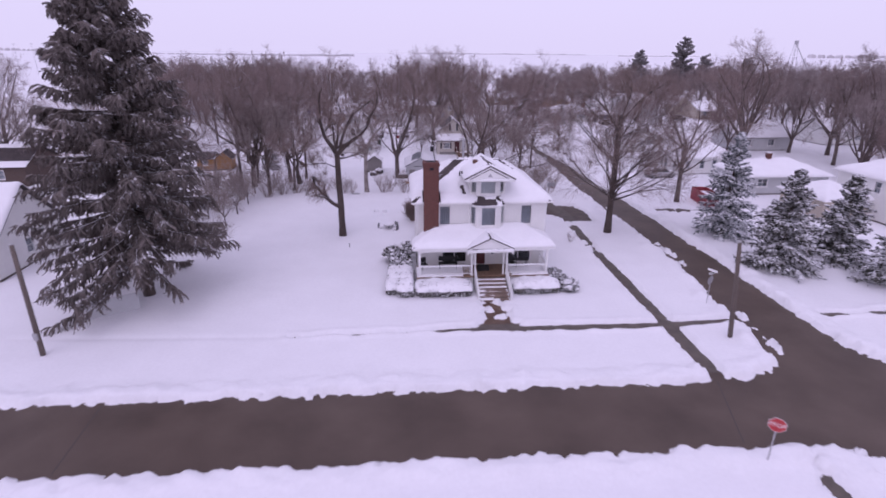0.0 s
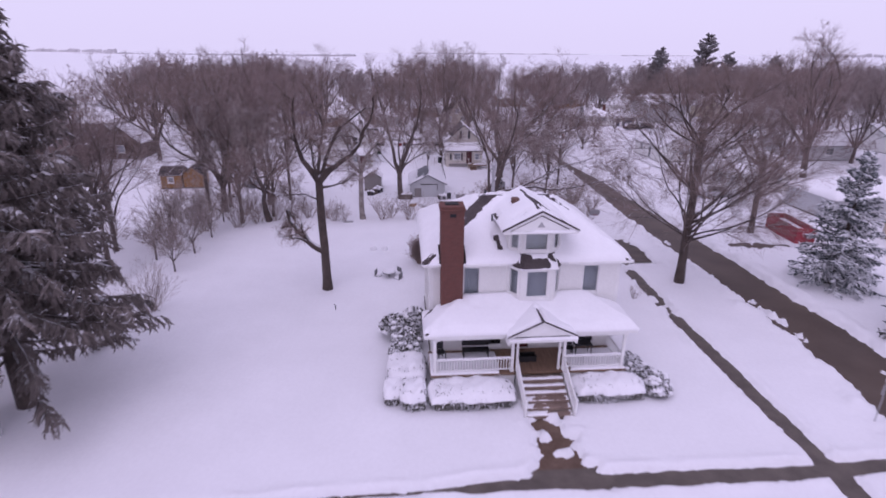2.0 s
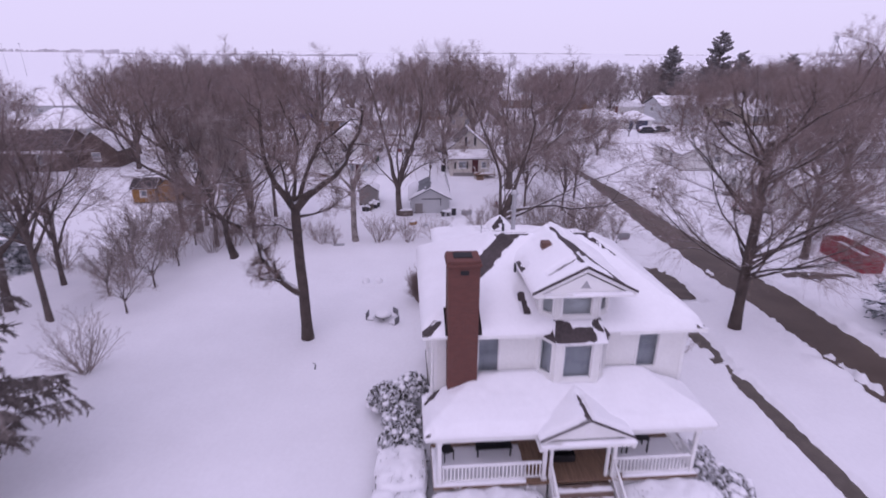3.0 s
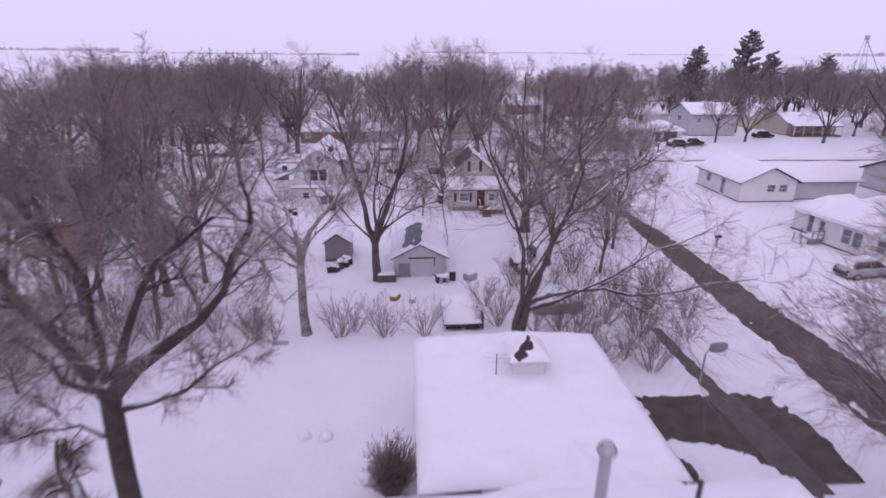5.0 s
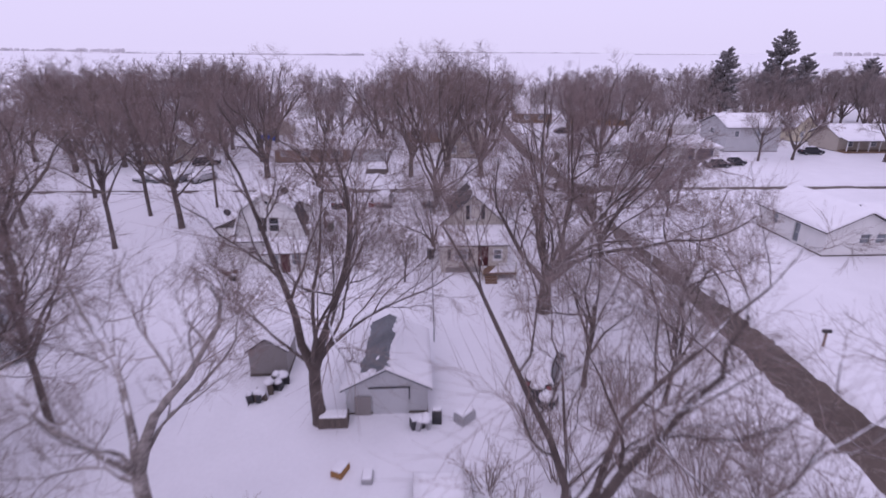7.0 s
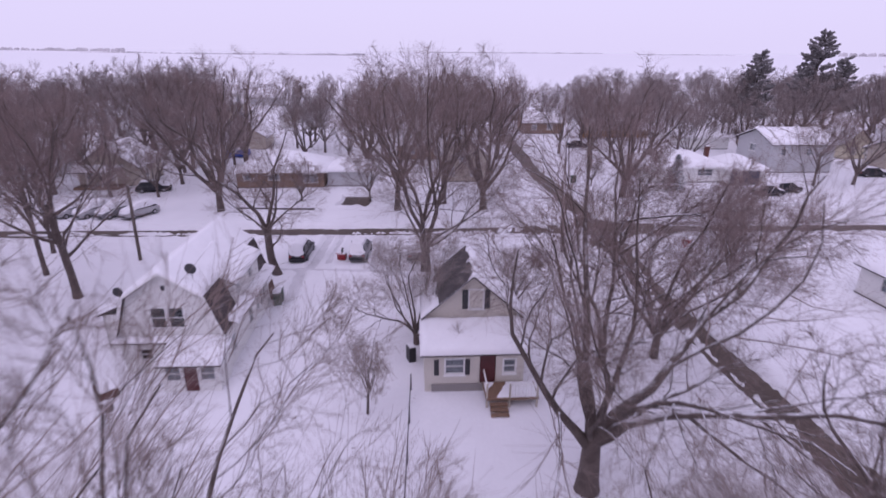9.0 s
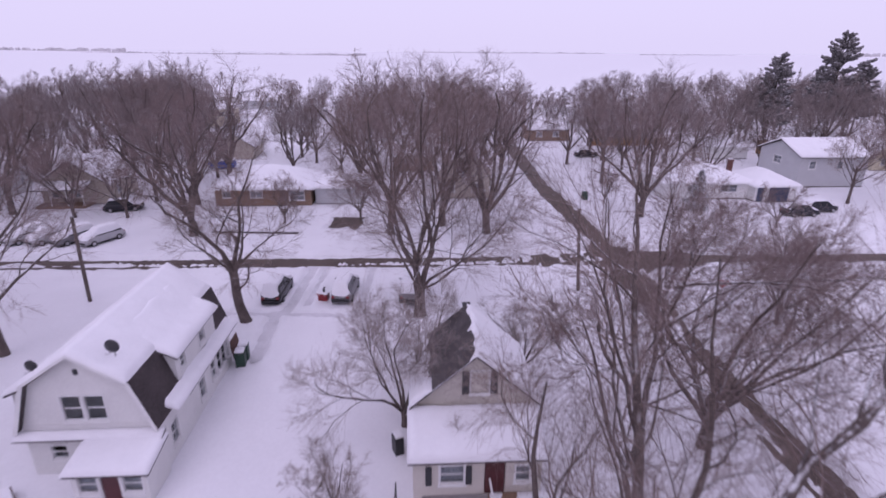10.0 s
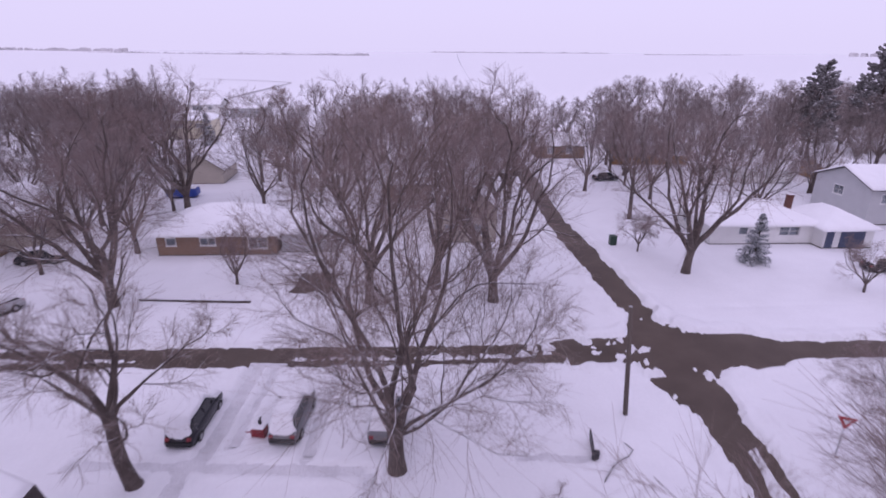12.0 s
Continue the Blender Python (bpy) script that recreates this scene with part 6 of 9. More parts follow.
gable_house("terrace_house", -104, 268, 8, 12, 10, 4.6, 1.8, "x", GREY_SIDING, "pale two-storey house far off under snow", fronts=[(2, 2.8, 1.4, 1.2), (7, 2.8, 1.4, 1.2), (5, 0.6, 3.0, 1.8)])
gable_house("terrace_house", -88, 272, 8, 12, 10, 4.4, 1.8, "x", SIDING, "white two-storey house far off under snow", fronts=[(3, 2.6, 3.0, 1.4), (8, 2.6, 1.4, 1.2)])
gable_house("terrace_house", -74, 276, 8, 12, 9, 3.0, 1.6, "x", GREY_SIDING, "low pale house far off under snow", fronts=[(3, 1.0, 1.4, 1.2), (8, 1.0, 1.4, 1.2)])
gable_house("white_shed", -43.5, 214.0, 6, 4.0, 5.0, 2.6, 1.4, "y", SIDING, "small white shed beyond the bungalow", category="shed")
hl = gable_house("porch_house", -52.5, 146.5, A + 2, 8.6, 8.0, 3.0, 2.9, "y", BEIGE_SIDING, "tan gabled house with an open snowy porch", fronts=[(1.2, 1.0, 0.9, 1.2), (4.0, 1.0, 0.9, 1.2)], rights=[(2, 1.0, 0.9, 1.2)])
lean_to(hl, 0.2, 6.4, -2.2, 0.0, 2.5, 3.1, BEIGE_SIDING, posts=True)
gable_house("grey_cottage", -69.0, 150.0, 4, 9.0, 8.0, 3.2, 2.4, "x", GREY_SIDING, "pale grey house behind bare trees", fronts=[(1.2, 1.0, 0.9, 1.2), (5.0, 1.0, 0.9, 1.2)], rights=[(2, 1.0, 0.9, 1.2), (5, 1.0, 0.9, 1.2)])
gable_house("beige_house", 0.6, 152.0, A, 7.0, 9.0, 4.2, 3.0, "y", BEIGE_SIDING, "tall beige gabled house behind street trees", fronts=[(1.0, 0.9, 1.0, 1.3), (4.5, 0.9, 1.0, 1.3), (2.9, 4.0 - 1.0, 1.0, 1.2)], rights=[(2.5, 1.0, 0.9, 1.2)])
gable_house("brown_house", -8.0, 170.0, A, 11, 8, 2.8, 1.8, "x", BROWN_BRICK, "brown house with a snowy roof behind trees", fronts=[(2, 1.0, 1.4, 1.2), (7, 1.0, 1.4, 1.2)])
gable_house("white_ranch", 32.6, 152.6, A, 12.5, 8.5, 2.55, 1.6, "hip", SIDING, "long white ranch house with a brick chimney and snowy roof", fronts=[(3.3, 1.2, 1.1, 0.9), (8.2, 1.05, 2.4, 1.05)], lefts=[(1.5, 0.9, 0.8, 1.3), (4.5, 0.2, 0.9, 2.0)], chimney=(10.9, 3.3, 5.0), over=0.6, bare=[(5.0, 2.0, 5.9, 3.9, 0.10), (5.9, 3.9, 9.6, 3.9, 0.07)])
rw = gable_house("ranch_garage", 45.0, 151.8, A, 6.0, 8.0, 2.4, 1.4, "hip", SIDING, "attached garage of a ranch house with blue doors", over=0.5, category="garage")
part("door", Shape().box(0.3, -0.05, 0.1, 1.2, -0.004, 2.05), DOOR_BLUE, rw, "blue side door")
part("garage_door", Shape().box(2.0, -0.05, 0.1, 4.9, -0.004, 2.1), DOOR_BLUE, rw, "blue garage door")
gable_house("low_garage", 52.6, 184.5, A, 9.0, 8.0, 2.5, 1.6, "hip", SIDING, "white garage with a hipped snow roof", category="garage", rights=[])
gable_house("grey_two_storey", 56.5, 161.0, A, 11.0, 10.0, 4.9, 1.9, "x", GREY_SIDING, "pale grey two-storey house with paired windows", lefts=[(3.5, 2.9, 1.7, 1.2)], fronts=[(1.5, 2.9, 1.0, 1.2), (6, 2.9, 1.0, 1.2)])
gable_house("timber_shed", 67.5, 186.0, A, 9.0, 6.0, 2.5, 1.0, "x", OCHRE, "ochre timber building behind a grey house", category="shed")
gable_house("red_house", 20.5, 206.0, A, 10.0, 8.0, 2.8, 1.8, "x", BROWN_BRICK, "reddish brick house at the end of the street", fronts=[(2, 1.0, 1.4, 1.2), (6, 1.0, 1.4, 1.2)])
gable_house("red_house", 38.0, 208.0, A, 12.0, 8.0, 2.8, 1.8, "x", BROWN_BRICK, "reddish brick house beyond a timber fence", fronts=[(2, 1.0, 1.4, 1.2), (7, 1.0, 1.4, 1.2)])
gable_house("yellow_house", 78.5, 174.5, A, 5.0, 7.0, 3.4, 2.4, "y", CREAM_SIDING, "cream gabled house on a snowy street", fronts=[(1.5, 1.0, 0.9, 1.2), (4.2, 1.0, 0.9, 1.2)])
yw = gable_house("porch_bungalow", 79.6, 162.0, A, 12.0, 8.0, 3.0, 1.8, "x", BEIGE_SIDING, "tan bungalow with an open porch and snowy roof", fronts=[(2, 1.0, 1.2, 1.2), (7, 1.0, 1.2, 1.2)])
lean_to(yw, 0.2, 11.8, -2.2, 0.0, 2.4, 3.0, BEIGE_SIDING, posts=True)

# ---- trees ----


def unit(v):
    return v / np.maximum(np.linalg.norm(v, axis=-1, keepdims=True), 1e-9)


def grow(rng, start, way, length, n, wander, lift):
    """Winding shoots: n steps each from their starts, turning by chance and towards the sky (or down, with lift below 0)."""
    pts, d = [start], unit(way)
    for i in range(n):
        d = unit(d + wander * rng.normal(size=d.shape) + np.array([0, 0, 1.0]) * np.asarray(lift)[..., None])
        pts.append(pts[-1] + d * (length / n)[:, None])
    return np.stack(pts, 1)


def offshoots(rng, pts, radii, length, each, s0, s1, a0, a1, ratio, thin, taper=0.55):
    """Starts, directions, lengths and radii of the shoots that leave the given ones."""
    b, n = pts.shape[0], pts.shape[1] - 1
    s = s0 + (s1 - s0) * (np.arange(each)[None, :] + rng.random((b, each))) / each
    f = np.clip(s * n, 0, n - 1e-4)
    i = f.astype(int)
    u = (f - i)[..., None]
    rows = np.arange(b)[:, None]
    p, q = pts[rows, i], pts[rows, i + 1]
    start = p * (1 - u) + q * u
    t = unit(q - p)
    r = rng.normal(size=t.shape)
    side = unit(r - (r * t).sum(-1, keepdims=True) * t)
    ang = np.radians(a0 + (a1 - a0) * rng.random((b, each)))[..., None]
    way = t * np.cos(ang) + side * np.sin(ang)
    ln = length[:, None] * ratio * (1 - taper * (s - s0) / max(s1 - s0, 1e-6)) * (0.7 + 0.6 * rng.random((b, each)))
    rad = (radii[rows, i] * (1 - u[..., 0]) + radii[rows, i + 1] * u[..., 0]) * thin
    return start.reshape(-1, 3), way.reshape(-1, 3), ln.ravel(), rad.ravel()


def tubes(pts, radii, sides):
    """Corners and faces of many tapered round shoots at once."""
    b, n, _ = pts.shape
    t = np.empty_like(pts)
    t[:, 1:-1] = pts[:, 2:] - pts[:, :-2]
    t[:, 0], t[:, -1] = pts[:, 1] - pts[:, 0], pts[:, -1] - pts[:, -2]
    t = unit(t)
    mean = unit(t.mean(1))
    ref = np.where(np.abs(mean[:, 2:3]) > 0.8, np.array([[1.0, 0.13, 0]]), np.array([[0.1, 0, 1.0]]))[:, None, :]
    u = unit(np.cross(t, ref))
    w = np.cross(t, u)
    a = np.arange(sides) * 2 * np.pi / sides
    ring = pts[:, :, None] + radii[:, :, None, None] * (np.cos(a)[:, None] * u[:, :, None] + np.sin(a)[:, None] * w[:, :, None])
    i = np.arange(b * n * sides).reshape(b, n, sides)
    f = np.stack([i[:, :-1], np.roll(i, -1, 2)[:, :-1], np.roll(i, -1, 2)[:, 1:], i[:, 1:]], -1)
    return ring.reshape(-1, 3), f.reshape(-1, 4)


def merged(name, lots, material, smooth=True):
    v, f, k = [], [], 0
    for a, b in lots:
        v.append(a)
        f.append(b + k)
        k += len(a)
    return quads(name, np.concatenate(v), np.concatenate(f), material, smooth)


def tapered(radius, n, end):
    return radius[:, None] * (1 - (1 - end) * np.linspace(0, 1, n + 1)[None, :] ** 0.8)


def bare_tree(seed, tall, trunk, girth, limbs, bark, twig, spread=(14, 42), fan=(7, 8, 8), lean=(0, 0), limb_list=(), crook=0.10, lift=0.05, reach=0.74, from_s=0.72, fine=0.0085, droop=0.03, wide=0.42, segs=1, bend=0.03, stout=(0.42, 0.25)):
    """Meshes of a bare broadleaf tree: trunk with limbs, and a crown of fine shoots."""
    rng = np.random.default_rng(seed)
    near = fine < 0.0105
    up = np.array([[lean[0], lean[1], 1.0]])
    t0 = grow(rng, np.array([[0, 0, -0.25]]), up, np.array([trunk + 0.25]), 7, bend, np.array([0.03]))
    flare = girth * (1 + 0.32 * np.exp(-np.linspace(0, 1, 8) * trunk / 0.5)) * (1 - 0.22 * np.linspace(0, 1, 8))
    tip = t0[:, -1:] + unit(t0[:, -1:] - t0[:, -2:-1]) * np.array([0.35, 0.7])[None, :, None] * girth
    wood = [tubes(np.concatenate([t0, tip], 1), np.concatenate([flare, flare[-1] * np.array([0.82, 0.25])])[None, :], 10)]
    if limb_list:
        az = np.radians([l[0] for l in limb_list])
        an = np.radians([l[1] for l in limb_list])
        way = np.stack([np.sin(az) * np.sin(an), np.cos(az) * np.sin(an), np.cos(an)], -1)
        ln = np.array([l[2] for l in limb_list]) * tall
        at = np.clip(np.array([l[3] for l in limb_list]), 0, 1) * 7
        i = np.minimum(at.astype(int), 6)
        start = t0[0, i] * (1 - (at - i))[:, None] + t0[0, i + 1] * (at - i)[:, None]
        start = start + np.array([l[6] if len(l) > 6 else (0, 0, 0) for l in limb_list])
        ends = np.array([l[7] if len(l) > 7 else 0.12 for l in limb_list])
        rad = girth * np.array([l[4] for l in limb_list])
        lifts = np.array([l[5] for l in limb_list])
    else:
        az = (np.arange(limbs) + 0.7 * rng.random(limbs)) * 2 * np.pi / limbs
        an = np.radians(spread[0] + (spread[1] - spread[0]) * rng.random(limbs))
        way = np.stack([np.sin(az) * np.sin(an), np.cos(az) * np.sin(an), np.cos(an)], -1)
        ln = tall * reach * (0.8 + 0.3 * rng.random(limbs))
        at = (from_s + (1 - from_s) * rng.random(limbs)) * 7
        i = np.minimum(at.astype(int), 6)
        start = t0[0, i] * (1 - (at - i))[:, None] + t0[0, i + 1] * (at - i)[:, None]
        rad = girth * (stout[0] + stout[1] * rng.random(limbs))
        lifts, ends = np.full(limbs, lift), np.full(limbs, 0.12)

    def dome(p):
        """Draws stray shoots back to a rounded crown."""
        c = p - np.array([0, 0, tall * 0.5])
        up_part = np.maximum(c[..., 2], 0) / (tall * 0.5)
        q = np.sqrt((c[..., 0] ** 2 + c[..., 1] ** 2) / (tall * wide) ** 2 + up_part ** 2)
        return np.array([0, 0, tall * 0.5]) + c * np.where(q > 0.7, (np.maximum(q, 0.7) / 0.7) ** -0.55, 1.0)[..., None]

    axes = np.array([tall * wide * 1.1, tall * wide * 1.1, tall * 0.5])

    def room(p, d):
        """How far a shoot may run before it leaves the rounded, lumpy crown."""
        ax = np.where(p[:, 2:3] < tall * 0.5, axes * np.array([1, 1, 1.5]), axes)
        q, e = (p - np.array([0, 0, tall * 0.5])) / ax, d / ax
        lump = 1 + 0.10 * np.sin(5 * np.arctan2(q[:, 1], q[:, 0]) + seed) * np.cos(4 * q[:, 2] + seed)
        k2, k1, k0 = (e * e).sum(1), (q * e).sum(1), (q * q).sum(1) - lump ** 2
        return np.maximum((-k1 + np.sqrt(np.maximum(k1 * k1 - k2 * k0, 0))) / k2, 0.0)

    def bounded(p, d, ln, least):
        return np.maximum(np.minimum(ln, room(p, unit(d)) * (0.8 + 0.24 * rng.random(len(ln)))), least)

    p1 = grow(rng, start, way, ln, 9, crook, lifts)
    over = max(1.0, float(p1[:, -1, 2].max()) / (tall * 0.9))
    p1 = start[:, None, :] + (p1 - start[:, None, :]) / np.array([1, 1, over])
    p1 = dome(p1)
    r1 = rad[:, None] * (1 - (1 - ends[:, None]) * np.linspace(0, 1, 10)[None, :] ** 0.8)
    r1[:, 0] *= 1.35
    r1[:, 1] *= 1.06
    wood.append(tubes(p1, r1, 8))
    s2, w2, l2, q2 = offshoots(rng, p1, r1, ln, fan[0], 0.22, 0.98, 22, 58, 0.45, 0.5)
    l2 = bounded(s2, w2, l2, 0.3)
    p2 = grow(rng, s2, w2, l2, 6, crook * 1.3, np.full(len(l2), lift * 0.7 + 0.02))
    r2 = tapered(q2, 6, 0.25)
    wood.append(tubes(p2, r2, 5))
    s3, w3, l3, q3 = offshoots(rng, p2, r2, l2, fan[1], 0.18, 1.0, 22, 62, 0.55, 0.55)
    l3 = bounded(s3, w3, l3, 0.2)
    n3 = 4 if near else 3
    p3 = grow(rng, s3, w3, l3, n3, crook * 1.6, np.full(len(l3), lift * 0.4))
    r3 = np.maximum(tapered(q3, n3, 0.35), fine)
    crown = [tubes(p3, r3, 4 if near else 3)]
    s4, w4, l4, q4 = offshoots(rng, p3, r3, np.maximum(l3, 0.7), fan[2], 0.05, 1.0, 16, 56, 0.85, 0.5, taper=0.4)
    l4 = bounded(s4, w4, l4, 0.15)
    p4 = grow(rng, s4, w4, l4, segs, 0.16, np.full(len(l4), droop))
    r4 = np.maximum(tapered(np.minimum(q4, fine), segs, 0.4), fine * 0.6)
    r4[:, -1] = fine * 0.3
    crown.append(tubes(p4, r4, 3))
    return merged("trunk", wood, bark), merged("crown", crown, twig)


def plant(name, meshes, x, y, label, turn=0.0, size=1.0, category="tree", group=""):
    """One tree from its meshes: the trunk carries the crown."""
    ob = thing(name, pose(x, y, 0, 0, 0, turn) @ Matrix.Scale(size, 4), label, category, group)
    part("trunk", meshes[0], None, ob)
    part("crown", meshes[1], None, ob)
    return ob


def spruce(seed, tall, wide, bark, needle, whorls, per, sprays, sag=0.25, bare=0.03, tips=3, thick=0.055, most=1.5, hang=0.10, fall=22):
    """Meshes of a spruce: a straight trunk, and boughs set with hanging needle sprays."""
    rng = np.random.default_rng(seed)
    n = 10
    t0 = np.zeros((1, n + 1, 3))
    t0[0, :, 2] = np.linspace(-0.2, tall, n + 1)
    wood = [tubes(t0, tapered(np.array([tall * 0.017 + 0.06]), n, 0.06), 8)]
    h = bare * tall + (tall * (0.985 - bare)) * (np.linspace(0, 1, whorls) ** 0.92)
    h = np.repeat(h, per) + rng.normal(size=whorls * per) * tall * 0.012
    h = np.clip(h, bare * tall * 0.7, tall * 0.985)
    k = 1 - h / tall
    az = rng.random(len(h)) * 2 * np.pi
    ln = wide * (k ** 0.78) * (0.72 + 0.45 * rng.random(len(h))) + 0.25
    drop = np.radians(95 + fall * k - 42 * (1 - k) ** 2 + rng.normal(size=len(h)) * 5)
    way = np.stack([np.cos(az) * np.sin(drop), np.sin(az) * np.sin(drop), np.cos(drop)], -1)
    start = np.stack([np.zeros_like(h), np.zeros_like(h), h], -1)
    b1 = grow(rng, start, way, ln, 6, 0.05, np.full(len(h), 0.045))
    r1 = np.maximum(tapered(0.012 + ln * 0.011, 6, 0.2), 0.006)
    wood.append(tubes(b1, r1, 4))
    s2, w2, l2, _ = offshoots(rng, b1, r1, ln, sprays, 0.12, 1.0, 30, 68, 0.34, 0.5, taper=0.35)
    w2[:, 2] = w2[:, 2] * 0.35 - sag * rng.random(len(w2))
    l2 = np.clip(l2, 0.22, most)
    p2 = grow(rng, s2, w2, l2, 2, 0.2, np.full(len(l2), -hang))
    r2 = np.repeat((thick * (0.6 + 0.8 * rng.random(len(l2))))[:, None], 3, 1) * np.array([0.8, 1.1, 0.12])
    leaf = [tubes(p2, r2, 4)]
    s3, w3, l3, _ = offshoots(rng, p2, r2, l2, tips, 0.1, 0.95, 30, 70, 0.55, 0.5)
    w3[:, 2] -= sag * 1.5 * rng.random(len(w3))
    l3 = np.clip(l3, 0.12, 0.7)
    p3 = grow(rng, s3, w3, l3, 1, 0.1, np.full(len(l3), -0.2))
    r3 = np.repeat((thick * 0.7 * (0.6 + 0.8 * rng.random(len(l3))))[:, None], 2, 1) * np.array([1.0, 0.25])
    leaf.append(tubes(p3, r3, 3))
    return merged("trunk", wood, bark), merged("crown", leaf, needle, False)


def pine(seed, tall, bark, needle):
    """Meshes of a tall thin pine with ragged tufts on upswept boughs."""
    rng = np.random.default_rng(seed)
    t0 = np.zeros((1, 9, 3))
    t0[0, :, 2] = np.linspace(-0.2, tall, 9)
    wood = [tubes(t0, tapered(np.array([0.34]), 8, 0.12), 7)]
    m = 112
    h = tall * (0.18 + 0.81 * rng.random(m))
    az = rng.random(m) * 2 * np.pi
    ln = tall * 0.24 * np.sqrt(np.clip(1.02 - h / tall, 0.02, 1)) * (0.8 + 0.5 * rng.random(m)) + 0.4
    b1 = grow(rng, np.stack([0 * h, 0 * h, h], -1), np.stack([np.cos(az), np.sin(az), 0.25 + 0 * h], -1), ln, 5, 0.08, np.full(m, 0.05))
    r1 = np.maximum(tapered(0.02 + ln * 0.012, 5, 0.25), 0.01)
    wood.append(tubes(b1, r1, 4))
    s2, w2, l2, _ = offshoots(rng, b1, r1, ln, 34, 0.2, 1.0, 20, 80, 0.28, 0.5)
    p2 = grow(rng, s2, w2, np.clip(l2, 0.35, 1.1), 3, 0.2, np.full(len(l2), 0.08))
    r2 = np.repeat((0.21 * (0.6 + 0.8 * rng.random(len(l2))))[:, None], 4, 1) * np.array([0.5, 1.2, 1.0, 0.1])
    return merged("trunk", wood, bark), merged("crown", [tubes(p2, r2, 4)], needle, False)


def shrub_mesh(seed, tall, wide, stems, twig, fan=6, fine=0.008):
    """A bare shrub: many thin stems from one foot, with side shoots."""
    rng = np.random.default_rng(seed)
    az = rng.random(stems) * 2 * np.pi
    an = np.radians(6 + 40 * rng.random(stems)) * wide
    way = np.stack([np.cos(az) * np.sin(an), np.sin(az) * np.sin(an), np.cos(an)], -1)
    start = np.stack([np.cos(az), np.sin(az), 0 * az], -1) * 0.22 * rng.random((stems, 1)) + np.array([0, 0, -0.15])
    ln = tall * (0.6 + 0.5 * rng.random(stems))
    p1 = grow(rng, start, way, ln, 5, 0.1, np.full(stems, 0.05))
    r1 = np.maximum(tapered(0.012 + 0.008 * rng.random(stems) + tall * 0.003, 5, 0.3), fine)
    s2, w2, l2, q2 = offshoots(rng, p1, r1, ln, fan, 0.2, 1.0, 20, 50, 0.45, 0.6)
    p2 = grow(rng, s2, w2, l2, 3, 0.14, np.full(len(l2), 0.08))
    r2 = np.maximum(tapered(q2, 3, 0.4), fine * 0.8)
    s3, w3, l3, q3 = offshoots(rng, p2, r2, l2, 3, 0.2, 1.0, 20, 50, 0.5, 0.7)
    p3 = grow(rng, s3, w3, l3, 2, 0.14, np.full(len(l3), 0.08))
    return merged("shrub", [tubes(p1, r1, 4), tubes(p2, r2, 3), tubes(p3, np.maximum(tapered(q3, 2, 0.4), fine * 0.7), 3)], twig)


# the yard's own trees
plant("oak_tree", bare_tree(11, 17.0, 8.4, 0.34, 0, BARK_DARK, TWIG, limb_list=[(-90, 58, 0.27, 0.39, 0.74, 0.0, (0, 0, 0), 0.7), (88, 22, 0.48, 0.39, 0.62, 0.02, (-3.9, 0, 2.35)), (-88, 48, 0.34, 0.39, 0.34, 0.02, (-3.3, 0, 4.2)), (-84, 42, 0.48, 1.0, 0.66, 0.06), (86, 40, 0.54, 1.0, 0.76, 0.01), (92, 84, 0.26, 0.94, 0.3, 0.02), (-95, 80, 0.2, 0.84, 0.24, 0.02), (10, 26, 0.44, 1.0, 0.5, 0.03), (172, 34, 0.36, 1.0, 0.36, 0.05), (-30, 10, 0.44, 1.0, 0.4, 0.02)], fan=(9, 9, 13), crook=0.25, bend=0.035, lift=0.01, fine=0.0095, wide=0.5),
      -9.4, 50.6, "dark bare oak with crooked spreading limbs in deep snow")
plant("maple_tree", bare_tree(12, 17.0, 12.0, 0.34, 30, BARK_DARK, TWIG, spread=(26, 58), fan=(8, 9, 12), crook=0.10, lift=0.04, reach=0.62, from_s=0.27, fine=0.0086, wide=0.6, stout=(0.22, 0.15)),
      18.4, 52.2, "tall bare maple between the sidewalk and the side street")
plant("birch_tree", bare_tree(13, 15.0, 5.2, 0.30, 0, BIRCH, TWIG, limb_list=[(78, 17, 0.62, 1.0, 0.66, 0.03), (-80, 12, 0.56, 1.0, 0.54, 0.03), (-88, 50, 0.44, 0.97, 0.46, 0.01), (-95, 66, 0.36, 0.90, 0.34, 0.0), (165, 36, 0.40, 1.0, 0.32, 0.05), (15, 30, 0.46, 1.0, 0.36, 0.05)], fan=(8, 8, 10), lean=(-0.12, 0.03), crook=0.19, bend=0.035, fine=0.0066, wide=0.46),
      -9.2, 69.1, "leaning pale birch with snow-streaked bark")
plant("elm_tree", bare_tree(14, 18.0, 3.2, 0.36, 0, BARK, TWIG, limb_list=[(-80, 5, 0.84, 0.12, 0.58, 0.01), (86, 13, 0.68, 1.0, 0.60, 0.01), (80, 41, 0.82, 0.93, 0.44, 0.0), (97, 57, 0.78, 1.0, 0.46, 0.02), (94, 74, 0.92, 0.84, 0.36, -0.03), (20, 26, 0.5, 1.0, 0.28, 0.02)], fan=(8, 8, 11), crook=0.19, bend=0.03, lift=0.02, lean=(0.34, 0.02), fine=0.0086, wide=1.05, droop=-0.02),
      4.0, 67.6, "large bare elm forking low behind the rear wing")
